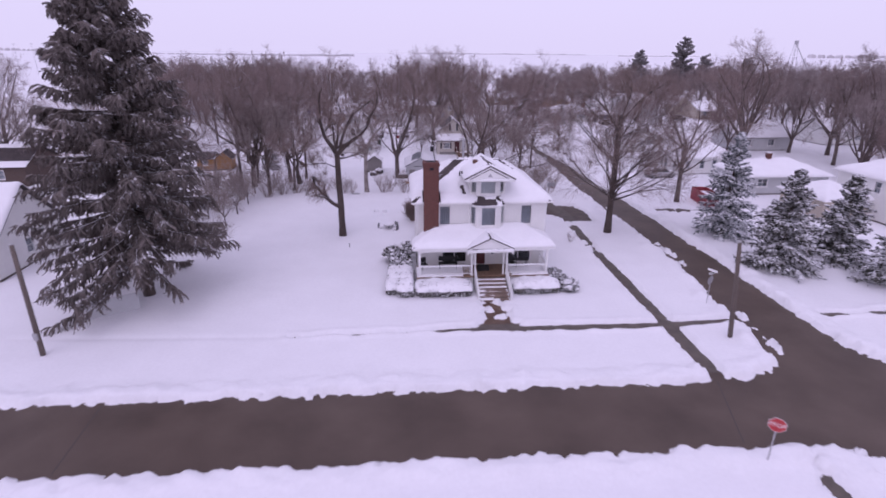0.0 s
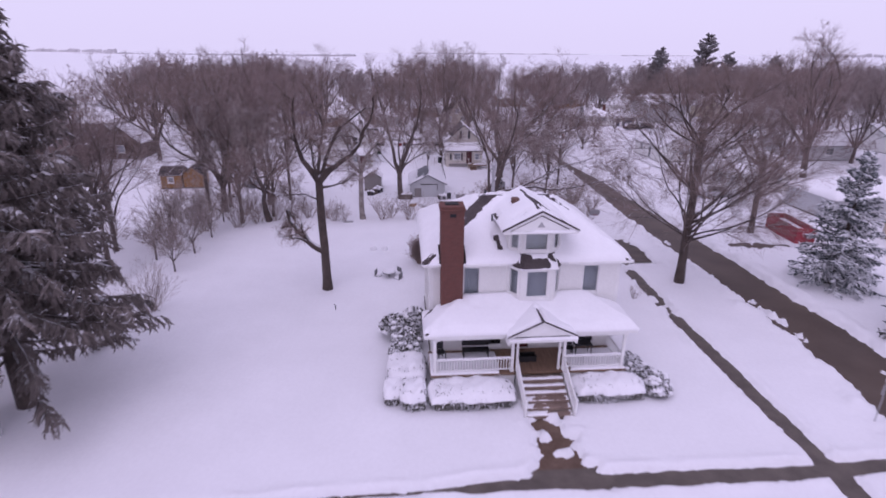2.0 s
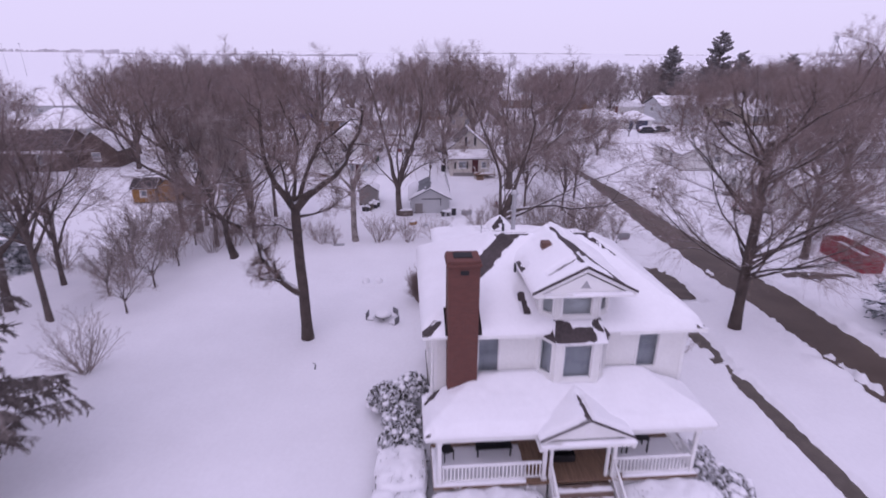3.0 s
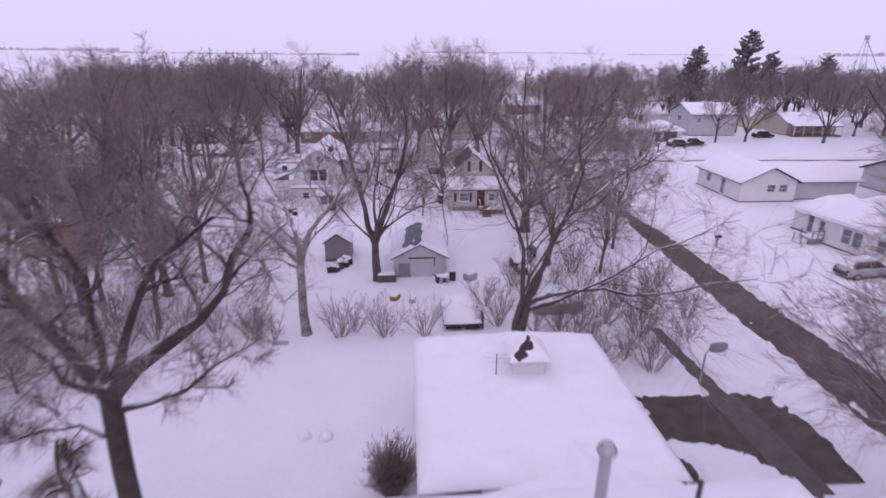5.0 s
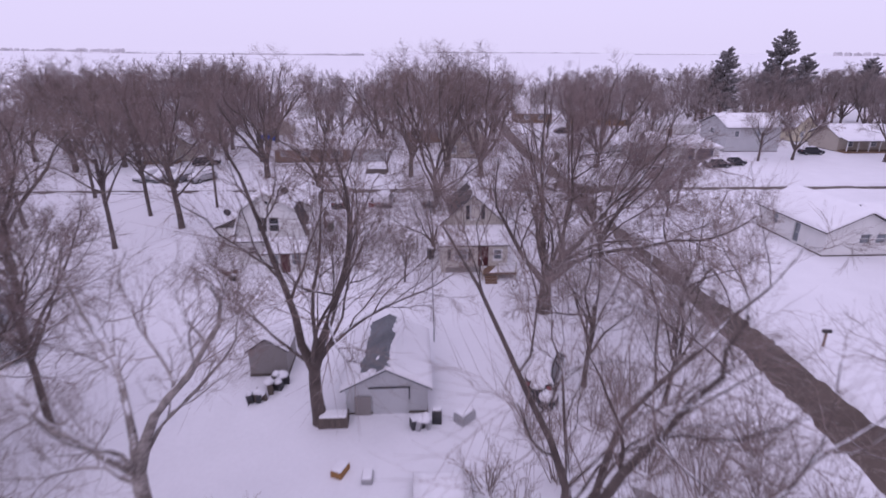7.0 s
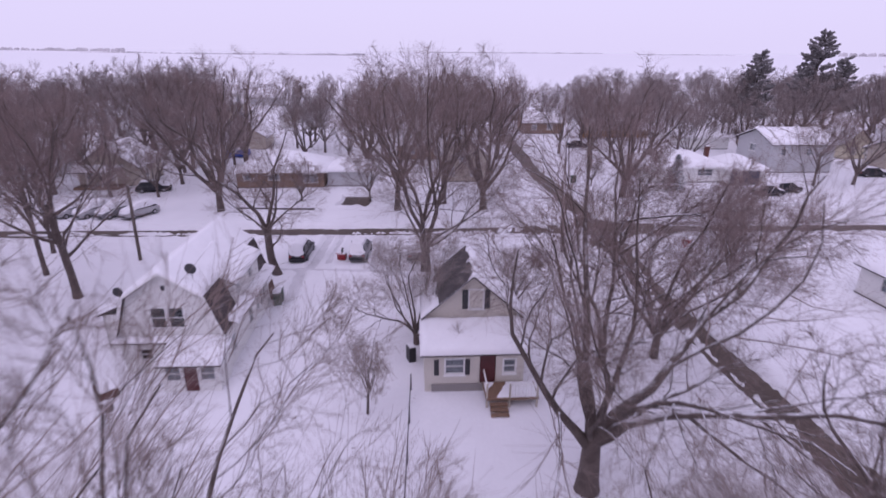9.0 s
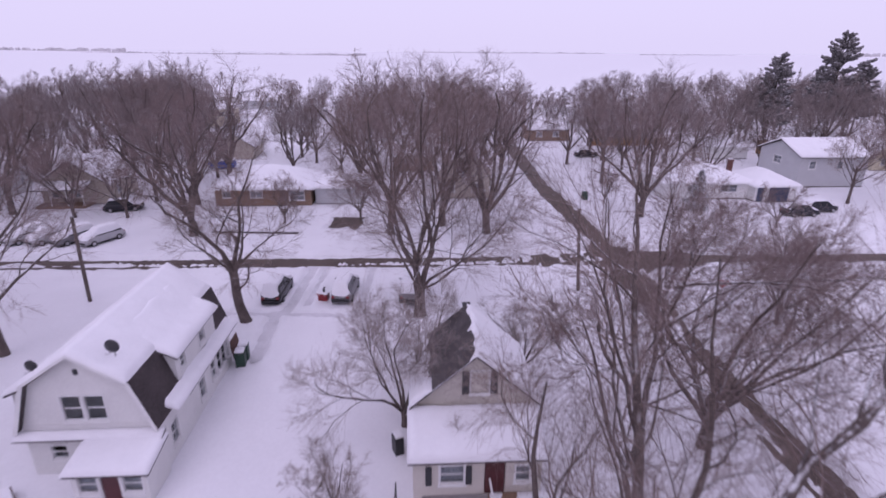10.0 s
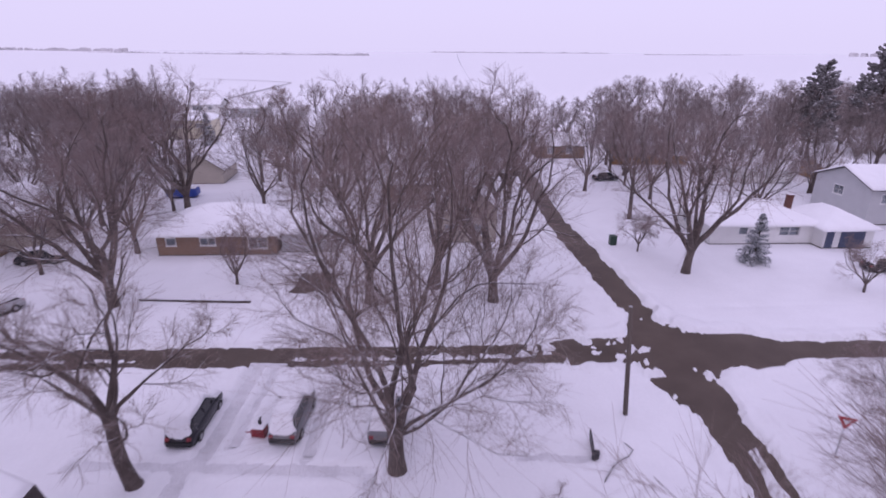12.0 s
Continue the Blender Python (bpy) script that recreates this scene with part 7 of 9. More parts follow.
plant("ash_tree", bare_tree(15, 17.6, 3.3, 0.36, 0, BARK, TWIG, limb_list=[(-86, 13, 0.76, 0.97, 0.66, 0.02), (86, 9, 0.80, 1.0, 0.68, 0.02), (-80, 36, 0.44, 1.0, 0.26, 0.06), (176, 24, 0.56, 1.0, 0.34, 0.03), (-4, 18, 0.66, 1.0, 0.36, 0.02), (70, 30, 0.5, 1.0, 0.26, 0.05), (25, 36, 0.66, 1.0, 0.42, 0.02), (52, 44, 0.62, 1.0, 0.38, 0.03)], fan=(9, 9, 12), fine=0.0098, wide=0.56, crook=0.13, bend=0.03),
      -5.6, 77.9, "tall bare ash forked above a wooden box in a back yard")
plant("cottonwood_tree", bare_tree(16, 18.4, 2.5, 0.50, 0, BARK, TWIG, limb_list=[(-84, 44, 0.64, 0.86, 0.46, 0.14), (-60, 14, 0.6, 1.0, 0.40, 0.03), (84, 8, 0.96, 1.0, 0.50, 0.015), (92, 17, 0.98, 1.0, 0.50, 0.015), (86, 27, 0.94, 1.0, 0.46, 0.02), (98, 42, 0.66, 0.95, 0.36, 0.04), (40, 22, 0.72, 1.0, 0.36, 0.02), (96, 62, 0.5, 0.9, 0.28, 0.03), (150, 34, 0.54, 1.0, 0.30, 0.03), (-130, 36, 0.46, 1.0, 0.26, 0.04)], fan=(9, 9, 12), crook=0.15, fine=0.008, wide=0.8, lift=0.02, droop=-0.07),
      8.2, 90.7, "huge bare cottonwood with many stems beside a small house")
plant("box_elder_tree", bare_tree(17, 6.2, 0.9, 0.14, 9, BARK, SHRUB_TWIG, spread=(10, 56), fan=(6, 7, 9), crook=0.13, reach=0.72, fine=0.0075, wide=0.6),
      6.7, 108.2, "dense twiggy box elder behind a small house")
plant("box_elder_tree", bare_tree(27, 9.0, 1.0, 0.20, 10, BARK, SHRUB_TWIG, spread=(14, 66), fan=(8, 10, 14), crook=0.12, reach=0.8, fine=0.0065, wide=0.7, lift=0.02, stout=(0.3, 0.2)),
      -0.4, 103.2, "low spreading box elder beside a small house")
HAWTHORN = bare_tree(20, 11.5, 1.6, 0.20, 10, BARK, TWIG_RED, spread=(10, 60), fan=(8, 9, 13), crook=0.14, reach=0.86, fine=0.0078, wide=0.75, lift=0.03)
plant("hawthorn_tree", HAWTHORN, 27.2, 115.6, "wide low bare hawthorn beside the side street", 0, 0.78)
plant("hawthorn_tree", HAWTHORN, 15.4, 102.0, "wide bare hawthorn between a small house and the street", 130, 1.26)
plant("hackberry_tree", bare_tree(21, 15.8, 1.0, 0.30, 0, BARK, TWIG_RED, limb_list=[(-90, 13, 0.86, 0.9, 0.62, -0.035), (80, 3, 0.92, 1.0, 0.62, 0.0), (90, 40, 0.46, 1.0, 0.34, 0.02, (0.3, 0.0, 6.6)), (100, 60, 0.5, 1.0, 0.28, 0.03, (0.4, 0.0, 8.6)), (-92, 62, 0.26, 1.0, 0.22, 0.03, (-1.1, 0, 5.6)), (10, 34, 0.42, 1.0, 0.28, 0.03, (0.3, 0, 5.6)), (165, 38, 0.38, 1.0, 0.26, 0.04, (0.3, 0, 7.2)), (60, 48, 0.42, 1.0, 0.24, 0.03, (0.3, 0, 7.8))], fan=(9, 10, 13), crook=0.14, fine=0.0085, wide=0.56, droop=0.0),
      11.6, 101.0, "twin-stemmed bare hackberry beside a small house")
plant("walnut_tree", bare_tree(18, 15.0, 3.9, 0.38, 0, BARK, TWIG, limb_list=[(-62, 12, 0.72, 0.9, 0.60, 0.03), (30, 9, 0.72, 1.0, 0.50, 0.03), (95, 34, 0.46, 0.62, 0.26, 0.10), (-105, 36, 0.46, 1.0, 0.34, 0.07), (150, 30, 0.52, 1.0, 0.36, 0.05), (70, 32, 0.50, 1.0, 0.34, 0.05)], fan=(8, 9, 12), crook=0.17, bend=0.06, lean=(-0.24, 0.02), fine=0.0092),
      -13.5, 114.9, "crooked bare walnut beside parked cars")
plant("silver_maple_tree", bare_tree(19, 20.0, 2.2, 0.46, 0, BARK, TWIG, limb_list=[(-84, 19, 0.86, 0.5, 0.50, 0.03), (-50, 7, 0.88, 0.95, 0.44, 0.02), (20, 4, 0.86, 1.0, 0.42, 0.02), (80, 9, 0.88, 1.0, 0.46, 0.02), (92, 22, 0.84, 0.9, 0.46, 0.02), (170, 20, 0.74, 1.0, 0.34, 0.03), (98, 44, 0.56, 1.0, 0.30, 0.03), (95, 72, 0.56, 1.0, 0.26, 0.02), (-96, 40, 0.52, 1.0, 0.26, 0.05)], fan=(10, 10, 12), crook=0.15, fine=0.0088, wide=0.46, droop=-0.01),
      -0.3, 116.4, "broad many-stemmed silver maple at a driveway end")

# the street and yard trees further off, from five kinds
KINDS = [
    bare_tree(31, 17.0, 3.6, 0.34, 8, BARK, TWIG, fan=(7, 8, 11), spread=(8, 42), fine=0.0108, crook=0.17),
    bare_tree(32, 16.0, 7.0, 0.27, 12, BARK, TWIG_RED, fan=(6, 7, 10), spread=(18, 58), crook=0.11, fine=0.0108, from_s=0.4, reach=0.6, stout=(0.3, 0.2)),
    bare_tree(33, 18.0, 3.0, 0.40, 9, BARK, TWIG_RED, fan=(7, 7, 11), spread=(8, 46), fine=0.0108, crook=0.17),
    bare_tree(34, 14.5, 7.5, 0.18, 9, BARK, TWIG, fan=(6, 7, 9), spread=(14, 54), crook=0.15, fine=0.0106, from_s=0.45, reach=0.58),
    bare_tree(35, 11.0, 2.0, 0.20, 8, BARK, TWIG_RED, fan=(7, 8, 12), spread=(14, 60), crook=0.15, fine=0.0108, wide=0.5),
    # the next two kinds have haze painted into their twig colour
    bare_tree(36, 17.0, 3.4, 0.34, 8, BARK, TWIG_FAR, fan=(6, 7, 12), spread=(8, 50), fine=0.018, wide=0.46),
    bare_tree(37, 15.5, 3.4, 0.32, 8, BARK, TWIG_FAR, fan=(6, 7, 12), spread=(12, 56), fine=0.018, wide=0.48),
    bare_tree(38, 13.0, 6.0, 0.16, 9, BARK, SHRUB_TWIG, fan=(6, 7, 11), spread=(18, 62), crook=0.16, fine=0.0108, from_s=0.4, reach=0.6),
]
WORDS = ["tall bare ash with an upswept crown", "tall bare maple with reddish twigs", "large bare soft maple with a domed crown", "slender crooked bare tree in snow", "small bare yard tree with twiggy crown", "bare tree in a distant row under a grey sky", "bare reddish tree in a distant row", "slender pale-twigged bare tree in snow"]
NAMES = ["bare_ash_tree", "bare_maple_tree", "soft_maple_tree", "slender_bare_tree", "small_yard_tree", "distant_bare_tree", "distant_maple_tree", "pale_bare_tree"]
FIRST = {}


def stand(k, x, y, size=1.0, turn=None, group=""):
    """A further tree of one of the kinds, sharing its meshes."""
    turn = (x * 37 + y * 61) % 360 if turn is None else turn
    size = size * (0.93 if y > 145 else 1.04)
    if y > 145 and -0.53 < (x - 2.4) / (y - 94.6) < -0.38 or 85 < y < 215 and x < -0.66 * (y - 21.8):
        return None
    # Far trees take the kinds with haze-paled twigs.
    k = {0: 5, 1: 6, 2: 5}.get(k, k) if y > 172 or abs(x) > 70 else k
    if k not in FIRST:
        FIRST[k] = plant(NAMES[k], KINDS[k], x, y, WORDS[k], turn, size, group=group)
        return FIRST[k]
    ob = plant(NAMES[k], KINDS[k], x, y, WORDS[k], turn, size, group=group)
    return ob


def row_of_trees(rows):
    for k, x, y, size in rows:
        stand(k, x, y, size * (1.1 if 0.9 < size else 1.0))


# near the yards
row_of_trees([(1, 31.3, 64.8, 0.95), (7, 8.9, 81.3, 0.85), (7, 12.9, 79.6, 0.78), (3, 15.8, 85.6, 0.72), (7, -2.6, 95.6, 0.45), (7, 31.0, 122.0, 0.6)])
# along the cross street
row_of_trees([(2, -26.8, 134.6, 0.95), (0, -4.8, 136.2, 1.02), (2, 6.2, 136.8, 0.98), (0, 1.0, 139.5, 1.08), (4, -18.0, 139.6, 0.62), (4, -9.0, 141.0, 0.7), (2, 26.3, 144.0, 0.95), (4, 23.4, 150.0, 0.55), (4, 41.2, 139.8, 0.55), (4, -44.6, 141.0, 0.95), (4, -38.2, 141.3, 0.9), (0, -53.2, 142.0, 1.0), (1, -60, 140, 1.0), (2, -66, 150, 1.0)])
# beyond the bungalow
row_of_trees([(0, -42, 160, 1.05), (2, -34, 163, 1.1), (3, -30.0, 181.5, 1.1), (1, -50, 170, 1.1), (2, -58, 178, 1.1), (0, -22, 158, 1.1), (2, -12, 160, 1.05), (0, -10, 185, 1.05), (2, -76, 196, 1.0), (1, -84, 180, 1.0), (0, -76, 165, 1.0)])
# up the north street
row_of_trees([(1, 26.4, 162.5, 0.98), (1, -3, 165, 1.05), (0, 8, 160, 1.0), (2, 11, 172, 1.02), (1, 3, 180, 1.05), (2, 24, 178, 0.9), (0, 34, 190, 0.9), (1, 44, 195, 0.85), (3, 38, 172, 0.8)])
# to the east
row_of_trees([(2, 66, 112, 1.05), (0, 54.2, 91.3, 1.2), (0, 74, 88, 1.1), (2, 76, 100, 1.0), (0, 84, 90, 1.05), (1, 72, 80, 0.95), (1, 58.0, 151.5, 0.8), (4, 65.0, 152.7, 1.2), (1, 81.1, 151.4, 0.95), (3, 70, 166, 0.8)])
row_of_trees([(1, 70, 90, 0.95), (4, 57.5, 102, 1.1), (4, 66, 72, 1.0), (1, 78, 84, 1.0)])
row_of_trees([(0, 57, 189, 0.85), (4, 60, 178, 0.9), (2, 84, 196, 1.0), (1, 98, 180, 1.05), (0, 104, 196, 1.05), (2, 112, 165, 1.05), (1, 92, 140, 1.0), (0, 104, 128, 1.0), (2, 118, 140, 1.05), (0, 96, 112, 1.0), (1, 110, 104, 1.0), (2, 88, 118, 0.95)])
# far off
row_of_trees([(2, -52, 186, 1.06), (2, -58, 190, 1.06), (0, -55, 197, 1.1), (2, -63, 183, 1.05), (0, -49, 193, 1.08), (2, 52, 205, 0.9), (0, 70, 205, 1.0), (0, -64, 208, 1.05), (1, -90, 205, 0.95), (0, -70, 240, 0.95), (2, -88, 240, 0.9), (1, -62, 262, 0.9), (0, -48, 290, 0.8), (4, -56, 275, 1.1), (0, -8, 215, 0.95), (2, 4, 225, 0.95), (1, 30, 225, 0.85), (0, 22, 245, 0.85), (2, 46, 240, 0.85), (1, 62, 232, 0.9), (0, -24, 240, 0.85)])

# the wood beside the yard
rng = np.random.default_rng(5)
spots = [(-27.5, 53.3), (-31.0, 54.4), (-30.2, 58.8), (-25.3, 71.8), (-33.0, 53.6), (-19.2, 69.9), (-19.3, 77.3), (-21.0, 74.8), (-25.4, 73.8), (-31.8, 89.0), (-31.6, 103.2), (-21.8, 67.4), (-27.2, 72.2)]
while len(spots) < 34:
    x, y = rng.uniform(-66, -19), rng.uniform(50, 124)
    if y < 86 and x > -48 or capsule(x, y, -14, 48, -36, 82) < 4.5 or x > -24 and y < 66 or (-41 < x < -31 and 70 < y < 90) or (-23 < x < -8 and y > 94) or x > -24 and y > 84:
        continue
    if all(math.hypot(x - a, y - b) > 3.6 for a, b in spots):
        spots.append((x, y))
for i, (x, y) in enumerate(spots):
    stand((3, 1, 7, 0, 3, 7)[i % 6], x, y, float(rng.uniform(0.96, 1.14)), group="bare trees of the wood beside the yard")

# rows and clumps further out, between the houses
rng = np.random.default_rng(15)
HOMES = [(ob.matrix_basis.translation.x + 4.5, ob.matrix_basis.translation.y + 4.0) for ob in scene.objects if ob.get("category") in ("house", "garage", "shed", "house wing")]
GROWN = list(spots)


def scatter(n, x0, x1, y0, y1, near, kinds, lo, hi, keep=None):
    done = tries = 0
    while done < n and tries < 4000:
        tries += 1
        x, y = rng.uniform(x0, x1), rng.uniform(y0, y1)
        if abs(y - 127 - 0.056 * x) < 6 or abs(x - 21) < 7 or any(math.hypot(x - a, y - b) < 7.5 for a, b in HOMES) or any(math.hypot(x - a, y - b) < near for a, b in GROWN):
            continue
        if keep and not keep(x, y):
            continue
        GROWN.append((x, y))
        stand(kinds[done % len(kinds)], x, y, float(rng.uniform(lo, hi)))
        done += 1


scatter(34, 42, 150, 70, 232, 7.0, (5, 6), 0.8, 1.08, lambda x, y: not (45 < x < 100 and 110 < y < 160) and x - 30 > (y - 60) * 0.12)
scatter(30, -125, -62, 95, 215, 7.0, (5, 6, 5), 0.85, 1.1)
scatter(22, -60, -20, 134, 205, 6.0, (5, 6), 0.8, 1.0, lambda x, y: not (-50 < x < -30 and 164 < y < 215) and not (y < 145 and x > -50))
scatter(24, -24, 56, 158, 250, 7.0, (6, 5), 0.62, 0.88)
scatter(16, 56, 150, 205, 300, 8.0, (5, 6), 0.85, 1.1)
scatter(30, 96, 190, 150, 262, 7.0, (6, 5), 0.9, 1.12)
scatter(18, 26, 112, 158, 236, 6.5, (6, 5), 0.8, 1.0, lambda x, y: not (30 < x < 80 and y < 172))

# evergreens
plant("spruce_tree", spruce(41, 24.5, 7.6, BARK_DARK, NEEDLE_DARK, 42, 7, 46, sag=0.8, bare=0.14, thick=0.066, tips=4, most=0.85, hang=0.35, fall=24), -21.8, 36.4, "towering dark spruce with drooping snow-dusted boughs")
BLUE = spruce(42, 10.4, 3.0, BARK_DARK, NEEDLE_BLUE, 30, 6, 16, sag=0.3, bare=0.02, thick=0.075)
plant("blue_spruce", BLUE, 30.3, 51.6, "tall frosted blue spruce beside the side street", 20, 1.0, "spruce")
FIR = spruce(43, 8.6, 3.1, BARK_DARK, NEEDLE, 26, 7, 16, sag=0.3, bare=0.02, thick=0.08)
for i, (x, y, s) in enumerate([(30.6, 42.4, 1.0), (37.4, 44.6, 0.9), (37.8, 38.5, 0.86)]):
    plant("fir_tree", FIR, x, y, "dense dark fir laden with snow behind a wire fence", 70 * i, s, "fir", "firs along the fence")
plant("blue_spruce", BLUE, 34.7, 147.0, "young snow-dusted blue spruce on a lawn", 130, 0.52, "spruce")
plant("blue_spruce", BLUE, -56.0, 219.0, "blue spruce laden with snow beside a cream house", 200, 0.72, "spruce")
plant("blue_spruce", BLUE, -26.5, 84.0, "frosted young spruce among bare trees", 250, 0.5, "spruce")
plant("blue_spruce", BLUE, -36.0, 62.0, "frosted young spruce among bare trees", 10, 0.55, "spruce")
PINE = pine(44, 22.0, BARK_DARK, PINE_NEEDLE)
for i, (x, y, s) in enumerate([(97, 216, 1.12), (75.5, 204, 0.9), (110, 224, 0.85), (122, 214, 0.8), (-14, 232, 0.5), (104, 232, 0.75)]):
    plant("pine_tree", PINE, x, y, "tall ragged dark pine over the roofs", 50 * i, s, "pine")

# shrubs and brush
SHRUBS = [shrub_mesh(61 + i, (1.9, 2.4, 1.5, 2.1)[i], (1.0, 0.8, 1.2, 0.9)[i], (13, 16, 10, 18)[i], SHRUB_TWIG) for i in range(4)]
DENSE = shrub_mesh(70, 2.3, 0.5, 210, TWIG_RED, 6, 0.010)
for i, (x, y, k, s) in enumerate([(-13.0, 69.3, 0, 0.95), (-12.2, 68.4, 3, 0.9), (-11.0, 68.3, 2, 1.0), (-7.0, 68.8, 1, 1.05), (-6.2, 69.4, 0, 0.9), (-4.1, 68.9, 3, 1.1), (-1.5, 69.1, 1, 0.95), (3.4, 70.6, 1, 1.1), (5.8, 69.8, 0, 1.0), (7.4, 70.0, 3, 1.1), (9.0, 70.6, 1, 1.15), (10.7, 70.6, 0, 1.1),
        (9.0, 65.7, 3, 1.1), (10.6, 66.4, 2, 1.1), (12.6, 67.2, 2, 0.9), (15.4, 68.6, 2, 1.0), (2.8, 73.5, 0, 1.1), (6.0, 74.0, 1, 1.1), (8.6, 77.5, 0, 1.2), (10.5, 79.5, 1, 1.25), (5.2, 77.0, 3, 1.0), (11.8, 65.0, 1, 1.2), (12.4, 69.0, 3, 1.2), (13.4, 71.4, 0, 1.2), (12.2, 73.4, 1, 1.3), (14.6, 73.2, 3, 1.2), (10.2, 74.6, 0, 1.3), (16.6, 71.4, 1, 1.0), (13.0, 76.2, 2, 1.3), (8.2, 67.6, 1, 1.2), (15.8, 76.0, 3, 1.2)]):
    ob = part("bare_shrub", SHRUBS[k], None)
    ob.matrix_world = pose(x, y, 0, 0, 0, 47 * i) @ Matrix.Scale(s * 1.22, 4)
    tagged(ob, "bare tan shrub poking out of the snow", "shrub", "shrubs along the back of the yard")
VASE = shrub_mesh(66, 3.4, 1.15, 26, SHRUB_TWIG, 7)
ob = part("vase_shrub", VASE, None)
ob.matrix_world = pose(-21.0, 46.9, 0)
tagged(ob, "large bare vase-shaped shrub at the edge of the lawn", "shrub")
SAPLING = bare_tree(39, 4.6, 1.3, 0.07, 8, BARK, SHRUB_TWIG, spread=(24, 62), fan=(6, 6, 6), crook=0.16, reach=0.62, fine=0.0075, wide=0.55)
for i, (x, y, s) in enumerate([(-22.7, 54.1, 0.9), (-22.9, 58.3, 1.0), (-23.1, 62.6, 0.95), (-23.9, 67.7, 1.0), (-25.8, 57.2, 0.9), (-26.4, 62.0, 1.05)]):
    plant("sapling", SAPLING, x, y, "small bare spreading tree at the edge of the lawn", 71 * i, s, group="small trees at the edge of the lawn")
for i, (x, y, k, s) in enumerate([(-25.6, 59.8, 0, 1.5), (-24.6, 64.6, 1, 1.5), (-26.6, 66.2, 3, 1.5), (-27.6, 60.6, 2, 1.5), (-21.6, 65.8, 1, 1.2), (-18.6, 68.2, 1, 1.3), (-17.2, 69.2, 0, 1.3), (-15.2, 69.4, 3, 1.1), (-20.2, 67.4, 3, 1.3), (-22.4, 70.4, 1, 1.4), (-28.6, 64.4, 1, 1.6), (-30.4, 70.2, 3, 1.6), (-27.4, 70.6, 0, 1.4), (-29.4, 75.5, 1, 1.4), (-33.6, 78.2, 0, 1.3), (-32.5, 62.0, 1, 1.4)]):
    ob = part("bare_shrub", SHRUBS[k], None)
    ob.matrix_world = pose(x, y, 0, 0, 0, 31 * i) @ Matrix.Scale(s * 1.15, 4)
    tagged(ob, "bare shrub at the edge of the wood", "shrub", "shrubs at the edge of the wood")
ob = part("dense_shrub", DENSE, None)
ob.matrix_world = pose(-2.45, 55.8, 0)
tagged(ob, "dense upright brown shrub beside the rear wing", "shrub")
for x, y, s in ((45, 63, 0.9), (42.5, 57.5, 0.9), (13.7, 49.2, 0.7), (19, 84, 0.9)):
    ob = part("bare_shrub", SHRUBS[2], None)
    ob.matrix_world = pose(x, y, 0, 0, 0, x * 9) @ Matrix.Scale(s, 4)
    tagged(ob, "small bare shrub standing in snow", "shrub")

# ---- poles, signs, fences and yard things ----


def pole(x, y, tall, lean, label):
    p = thing("utility_pole", pose(x, y, 0), label, "utility pole")
    part("shaft", Shape().tube([(0, 0, -0.4), (lean[0] * 0.5, lean[1] * 0.5, tall * 0.5), (lean[0], lean[1], tall)], [0.155, 0.14, 0.12], 12), WOOD_POLE, p, smooth=True)
    part("cap", Shape().tube([(lean[0], lean[1], tall), (lean[0], lean[1], tall + 0.05)], [0.12, 0.05], 10), GALV, p)
    return p


p = pole(-23.9, 27.8, 7.2, (0.0, 0.05), "leaning grey wooden pole in the snow beside the street")
part("meter_box", Shape().box(-0.12, -0.24, 1.15, 0.14, -0.12, 1.6, b=0.02), GALV, p)
pole(19.8, 30.1, 6.6, (-0.6, 0.25), "grey wooden pole at the street corner")
pole(-27.7, 118.0, 7.3, (0.25, 0.0), "grey wooden pole beside the cross street")
pole(13.3, 121.3, 7.4, (-0.65, 0.0), "grey wooden pole at the far crossing")


def sign_post(x, y, turn, tall, label, category):
    s = thing("traffic_sign", pose(x, y, 0, 0, 0, turn), label, category)
    part("post", Shape().box(-0.03, 0.02, -0.4, 0.03, 0.06, tall, b=0.008), GALV, s)
    return s


s = sign_post(15.4, 18.7, -32, 2.35, "red octagonal stop sign with a white band on a steel post", "stop sign")
oct_pts = [(0.36 * math.cos(math.radians(22.5 + 45 * i)), 2.08 + 0.36 * math.sin(math.radians(22.5 + 45 * i))) for i in range(8)]
face = part("plate", Shape().prism(oct_pts, -0.004, 0.018), SIGN_RED, s)
part("rim", Shape().prism([(1.06 * a, 2.08 + 1.06 * (b - 2.08)) for a, b in oct_pts], 0.004, 0.014), SIGN_WHITE, face)
word = bpy.data.curves.new("lettering", "FONT")
word.body, word.size, word.align_x, word.align_y, word.extrude = "STOP", 0.27, "CENTER", "CENTER", 0.002
carrier = bpy.data.objects.new("lettering", word)
letters = bpy.data.meshes.new_from_object(carrier)
bpy.data.objects.remove(carrier)
letters.transform(pose(0, -0.009, 2.08, 90, 0, 0))
letters.materials.clear()
part("lettering", letters, SIGN_WHITE, face)
s = sign_post(23.9, 118.1, -20, 2.5, "red and white triangular yield sign on a steel post", "yield sign")
face = part("plate", Shape().prism([(-0.46, 2.55), (0.0, 1.76), (0.46, 2.55)], -0.004, 0.014), SIGN_RED, s)
part("centre", Shape().prism([(-0.2, 2.40), (0.0, 2.05), (0.2, 2.40)], -0.012, -0.006), SIGN_WHITE, face)
s = sign_post(20.6, 35.0, 30, 2.45, "street name blades over the back of a sign plate", "street sign")
part("plate", Shape().prism([(0.33 * math.cos(math.radians(22.5 + 45 * i)), 1.95 + 0.33 * math.sin(math.radians(22.5 + 45 * i))) for i in range(8)], 0.062, 0.08), GALV, s)
